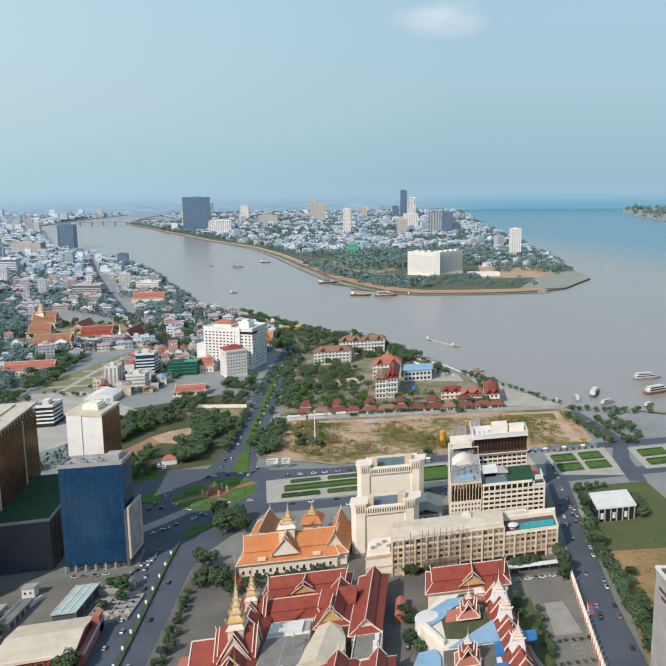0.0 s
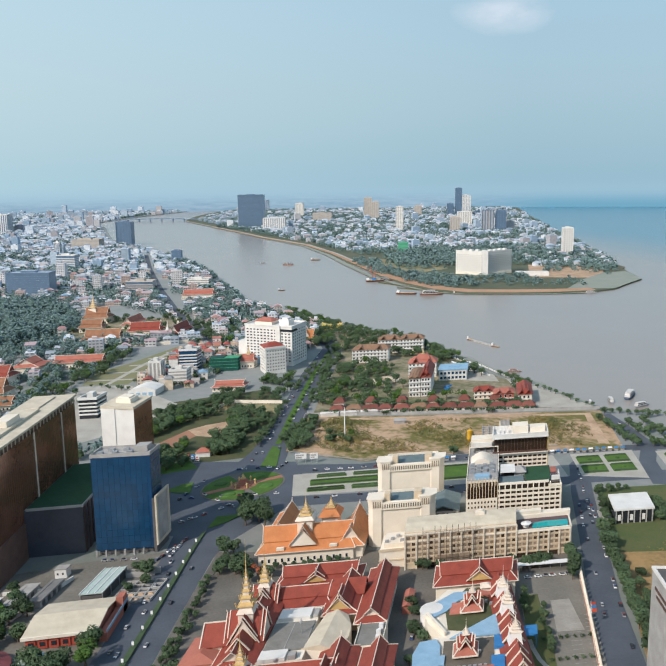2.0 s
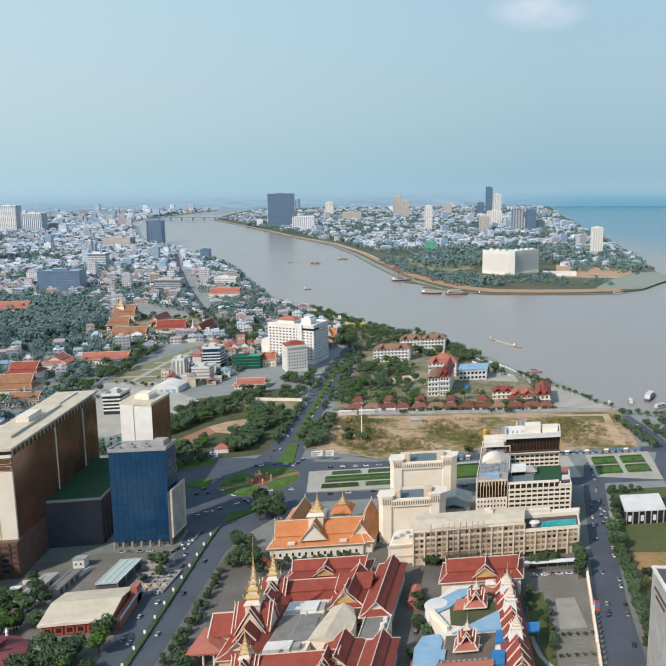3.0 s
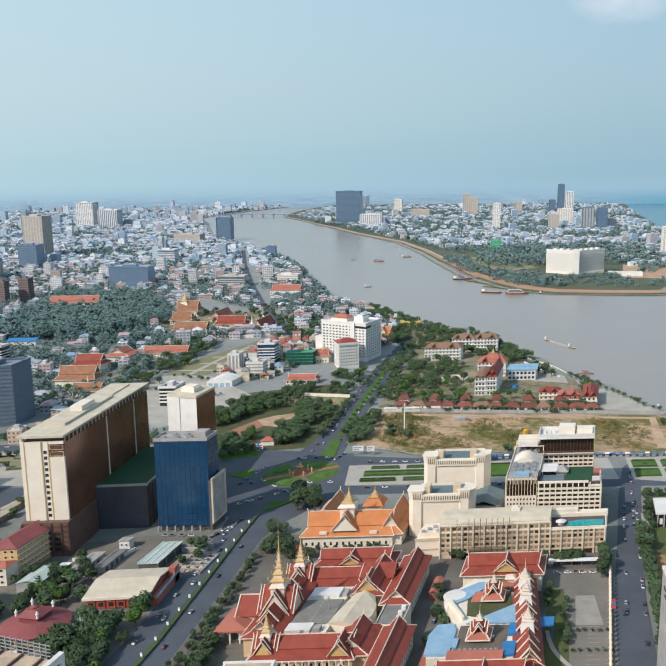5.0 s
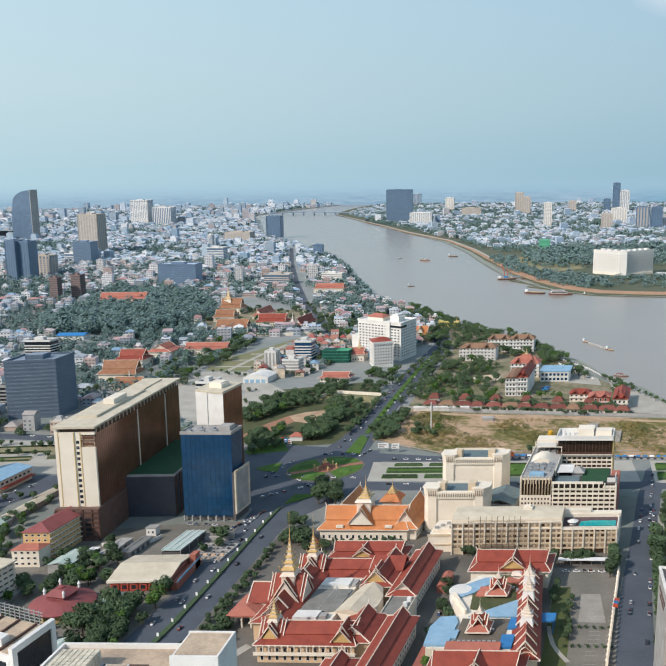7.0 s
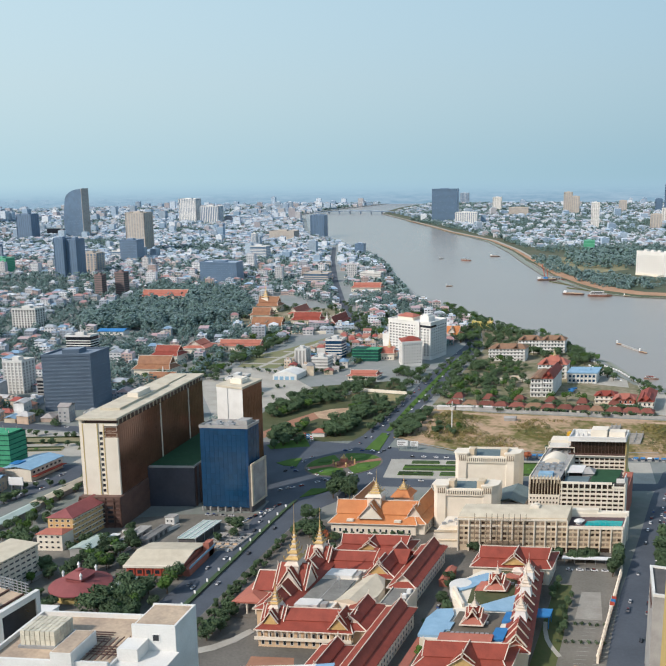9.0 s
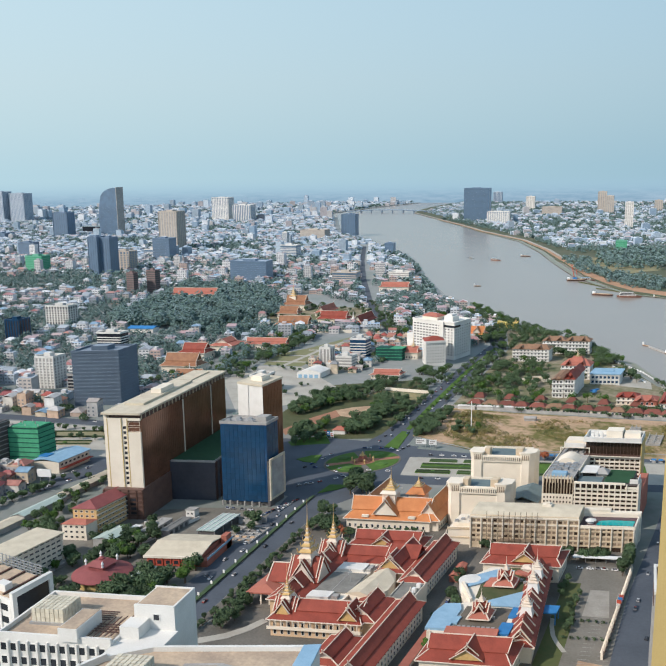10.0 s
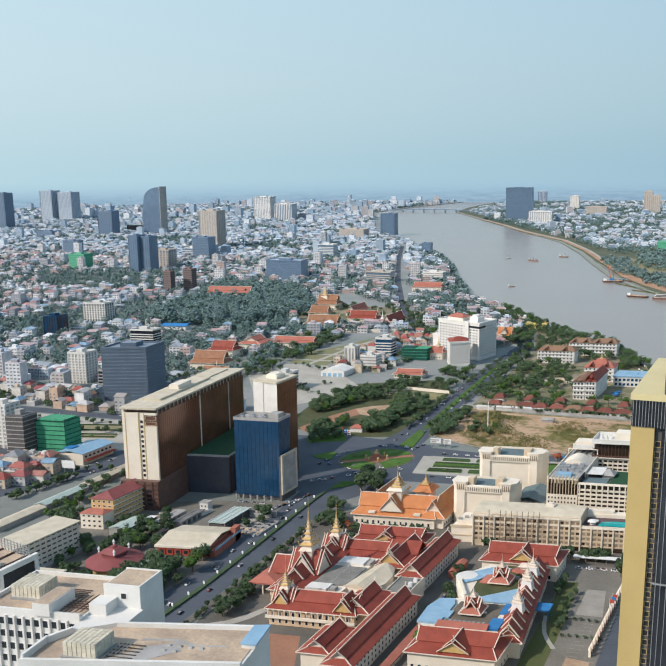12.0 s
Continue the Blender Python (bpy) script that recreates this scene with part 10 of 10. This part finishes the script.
def boat(x, y, turn, length, form, label):
    t = Thing("boat", (x, y, -2.0), label, "boat", "river boats", Matrix.Rotation(radians(turn), 3, "Z"))
    w = length * (0.2 if form != "barge" else 0.26)
    h = length * 0.07
    a = length / 2
    hull = [(-a, -w * 0.35), (-a * 0.8, -w / 2), (a * 0.5, -w / 2), (a * 0.85, -w * 0.25), (a, 0), (a * 0.85, w * 0.25), (a * 0.5, w / 2), (-a * 0.8, w / 2), (-a, w * 0.35)]
    t.part("hull", Geo().slab([(p * 0.94, q * 0.8) for p, q in hull], -0.3, h * 0.5).slab(hull, h * 0.5, h), RUST if form == "barge" else HULL)
    if form == "barge":
        t.part("deck", Geo().slab([(p * 0.9, q * 0.8) for p, q in hull], h, h + 0.5), BARE)
        t.part("wheelhouse", Geo().box(-a * 0.92, -w * 0.3, h, -a * 0.66, w * 0.3, h + 3.2), WHITE_PAINT)
    else:
        t.part("lower_deck", Geo().box(-a * 0.8, -w * 0.4, h, a * 0.5, w * 0.4, h + length * 0.07), DECK)
        t.part("window_band", Geo().box(-a * 0.78, -w * 0.42, h + length * 0.025, a * 0.48, w * 0.42, h + length * 0.06), DARK_GLASS)
        t.part("upper_deck", Geo().box(-a * 0.72, -w * 0.34, h + length * 0.07, a * 0.25, w * 0.34, h + length * 0.12), DECK)
        t.part("awning", Geo().box(-a * 0.75, -w * 0.4, h + length * 0.125, a * 0.3, w * 0.4, h + length * 0.135), RED_TILE if form == "red" else BLUE_ROOF if form == "blue" else DECK)
        t.part("upper_window_band", Geo().box(-a * 0.7, -w * 0.36, h + length * 0.085, a * 0.22, w * 0.36, h + length * 0.112), DARK_GLASS)
        t.part("mast", Geo().lathe(a * 0.3, 0, [(0.12, h), (0.08, h + length * 0.24)], n=6), STEEL)


for spec in ((-7, 1388, 15, 34, "crane", "dredger with a dark hull and blue deck"), (10, 1396, 10, 26, "blue", "blue work boat beside the dredger"), (43, 1230, -8, 32, "barge", "rusty cargo barge low in the water"), (81, 1221, 8, 36, "white", "white two-deck river boat"),
             (-192, 1672, -25, 26, "blue", "blue river boat"), (-144, 1765, 0, 22, "barge", "small cargo barge"), (-155, 1278, 20, 12, "barge", "small dark fishing boat"), (-250, 1700, 10, 12, "white", "small white boat"),
             (106, 870, -40, 10, "barge", "white end boat of a long raft"), (128, 834, -40, 10, "barge", "white end boat of a long raft"), (131, 722, 0, 13, "red", "floating restaurant with a red roof"),
             (174, 619, 80, 11, "white", "white tourist boat moored at the landing"), (191, 624, 85, 16, "white", "white two-deck tourist boat at the landing"), (210, 638, 62, 26, "white", "large white tourist boat at the landing"), (211, 610, 35, 17, "white", "white tourist boat at the landing"),
             (270, 686, 12, 27, "white", "white passenger boat under way"), (262, 640, 25, 30, "white", "white passenger boat under way"), (240, 602, 40, 14, "white", "small moored tourist boat"), (120, 1230, 0, 12, "barge", "small boat by the bank"), (320, 1231, 5, 18, "white", "white pontoon at the point")):
    boat(*spec[:4], spec[4] if spec[4] != "crane" else "barge", spec[5] if len(spec[5].split()) > 3 else spec[5] + " on the water")
t = Thing("dredger_crane", (-10, 1388, -2), "red lattice crane of the dredger", "crane", "", Matrix.Identity(3))
t.part("boom", Geo().bar((0, 0, 3), (-6, 2, 26), 0.9).bar((4, 0, 3), (2, 2, 20), 0.7), RED_WALL)
t.part("cab", Geo().box(-3, -2, 2.2, 4, 2, 6), BRIGHT_BLUE)
t = Thing("towed_raft", (117, 852, -2), "long thin timber raft between two boats", "raft", "", Matrix.Identity(3))
t.part("raft", Geo().bar((-9, 14, 0.4), (9, -15, 0.4), 2.2), GREY_C)
for a, b in (((-2, 1370), (60, 1300)), ((60, 1300), (110, 1255)), ((30, 1300), (95, 1250))):
    t = Thing("pipeline", (*a, -2), "floating dredging pipe on the river", "pipe", "floating pipes", Matrix.Identity(3))
    t.part("pipe", Geo().bar((0, 0, 0.4), (b[0] - a[0], b[1] - a[1], 0.4), 1.8), DARK_SOIL)

# ---- vehicles ----


def car_meshes():
    body = Geo().slab([(-2.15, 0.35), (2.15, 0.35), (2.2, 0.75), (1.3, 0.95), (-1.6, 1.0), (-2.2, 0.8)], -0.85, 0.85)
    body.v = [(x, z, y) for x, y, z in body.v]
    body.f = [tuple(reversed(f)) for f in body.f]
    cab = Geo().slab([(-1.6, 0.98), (1.15, 0.95), (0.5, 1.5), (-1.1, 1.52)], -0.74, 0.74)
    cab.v = [(x, z, y) for x, y, z in cab.v]
    cab.f = [tuple(reversed(f)) for f in cab.f]
    roof = Geo().box(-1.05, -0.7, 1.5, 0.45, 0.7, 1.56)
    wheel = Geo().lathe(0, 0, [(0.34, -0.12), (0.34, 0.12)], n=10)
    wheel.v = [(x, z, y) for x, y, z in wheel.v]
    return body.mesh("body", [CAR_PAINT]), cab.mesh("cabin_glass", [DARK_GLASS]), roof.mesh("roof", [CAR_PAINT]), wheel.mesh("wheel", [TYRE]), Geo().box(-1.7, -0.8, 0, -1.0, 0.8, 0.4).box(1.0, -0.8, 0, 1.7, 0.8, 0.4).mesh("chassis", [TYRE])


CAR = car_meshes()


def car(x, y, turn, label="", size=0.72):
    ob = tagged(new("car"), label or "passenger car on the street", "car", "cars")
    ob.location, ob.rotation_euler, ob.scale = (x, y, 0.06), (0, 0, turn), (size, size, size)
    for name, me in (("body", CAR[0]), ("cabin_glass", CAR[1]), ("roof", CAR[2])):
        p = new(name, me)
        p.parent = ob
    if y > 345:
        p = new("chassis", CAR[4])
        p.parent = ob
        return
    for wx in (-1.35, 1.35):
        for wy in (-0.8, 0.8):
            p = new("wheel", CAR[3])
            p.parent = ob
            p.location = (wx, wy, 0.34)


rng = random.Random(3)


def car_row(a, b, n, side=0.0, along=True, jitter=1.0, skip=0.0, label="", spin=0.0):
    a, b = Vector(a), Vector(b)
    d = (b - a).normalized()
    turn = math.atan2(d.y, d.x) + spin
    for k in range(n):
        if rng.random() < skip:
            continue
        p = a + (b - a) * (k + 0.5) / n + d * rng.uniform(-jitter, jitter) + Vector((-d.y, d.x)) * (side + rng.uniform(-0.3, 0.3))
        car(p.x, p.y, turn + rng.uniform(-0.04, 0.04), label)


P = "car parked along the side street"
car_row((103, 262), (122, 412), 20, -3.4, jitter=0.8, skip=0.4, label=P)
car_row((106, 290), (122, 412), 14, 3.2, jitter=0.8, skip=0.5, label=P)
car_row((-91, 190), (-83, 345), 8, 0, jitter=5)
car_row((-86, 210), (-81, 340), 4, 0, jitter=6)
car_row((-78, 200), (-72, 340), 5, 0, jitter=6)
car_row((-95, 410), (-40, 420), 5, 0, jitter=4)
car_row((-60, 480), (-48, 800), 15, 5, jitter=5)
car_row((-58, 500), (-45, 800), 8, -6, jitter=6)
car_row((-30, 409), (110, 442), 11, 3, jitter=3, label="car parked beside the gardens")
car_row((-30, 459), (40, 474), 10, -3, jitter=2, label="car parked beside the gardens")
car_row((60, 479), (125, 495), 9, 0, jitter=4)
car_row((-96, 330), (-88, 352), 5, -3, label="car parked below the blue tower")
car_row((-90, 340), (-86, 362), 5, -4, label="car parked below the blue tower")
car_row((-118, 333), (-100, 336), 4, 0, label="car parked below the blue tower")
car_row((-85, 420), (-60, 398), 4, -4, jitter=3)
car_row((-50, 455), (-44, 470), 3, 2, jitter=2)
car_row((174, 520), (180, 560), 4, 0, jitter=4)
car_row((75, 331), (98, 336), 6, -6, jitter=1, label="car parked under the long canopy")
car_row((24, 255), (28, 300), 4, 0, jitter=3, label="car parked in the assembly yard")
car_row((-262, 290), (-226, 365), 9, 4, jitter=4)
car_row((-258, 290), (-224, 360), 6, -4, jitter=4)
car_row((-120, 250), (-116, 256), 2, 4, spin=1.5, label="car parked beside the red-fronted hall")
car_row((-62, 470), (-54, 640), 12, 7, jitter=6)
car_row((-52, 480), (-44, 760), 12, 3, jitter=6)
car_row((-100, 405), (-90, 440), 4, 0, jitter=3)
car_row((-92, 372), (-66, 400), 6, 3, jitter=3)
car_row((-80, 455), (-50, 462), 4, 0, jitter=3)
car_row((0, 412), (110, 438), 9, -2, jitter=5)
car_row((116, 380), (128, 470), 9, -3, jitter=2, label=P)
car_row((-300, 446), (-160, 450), 8, 2, jitter=6)
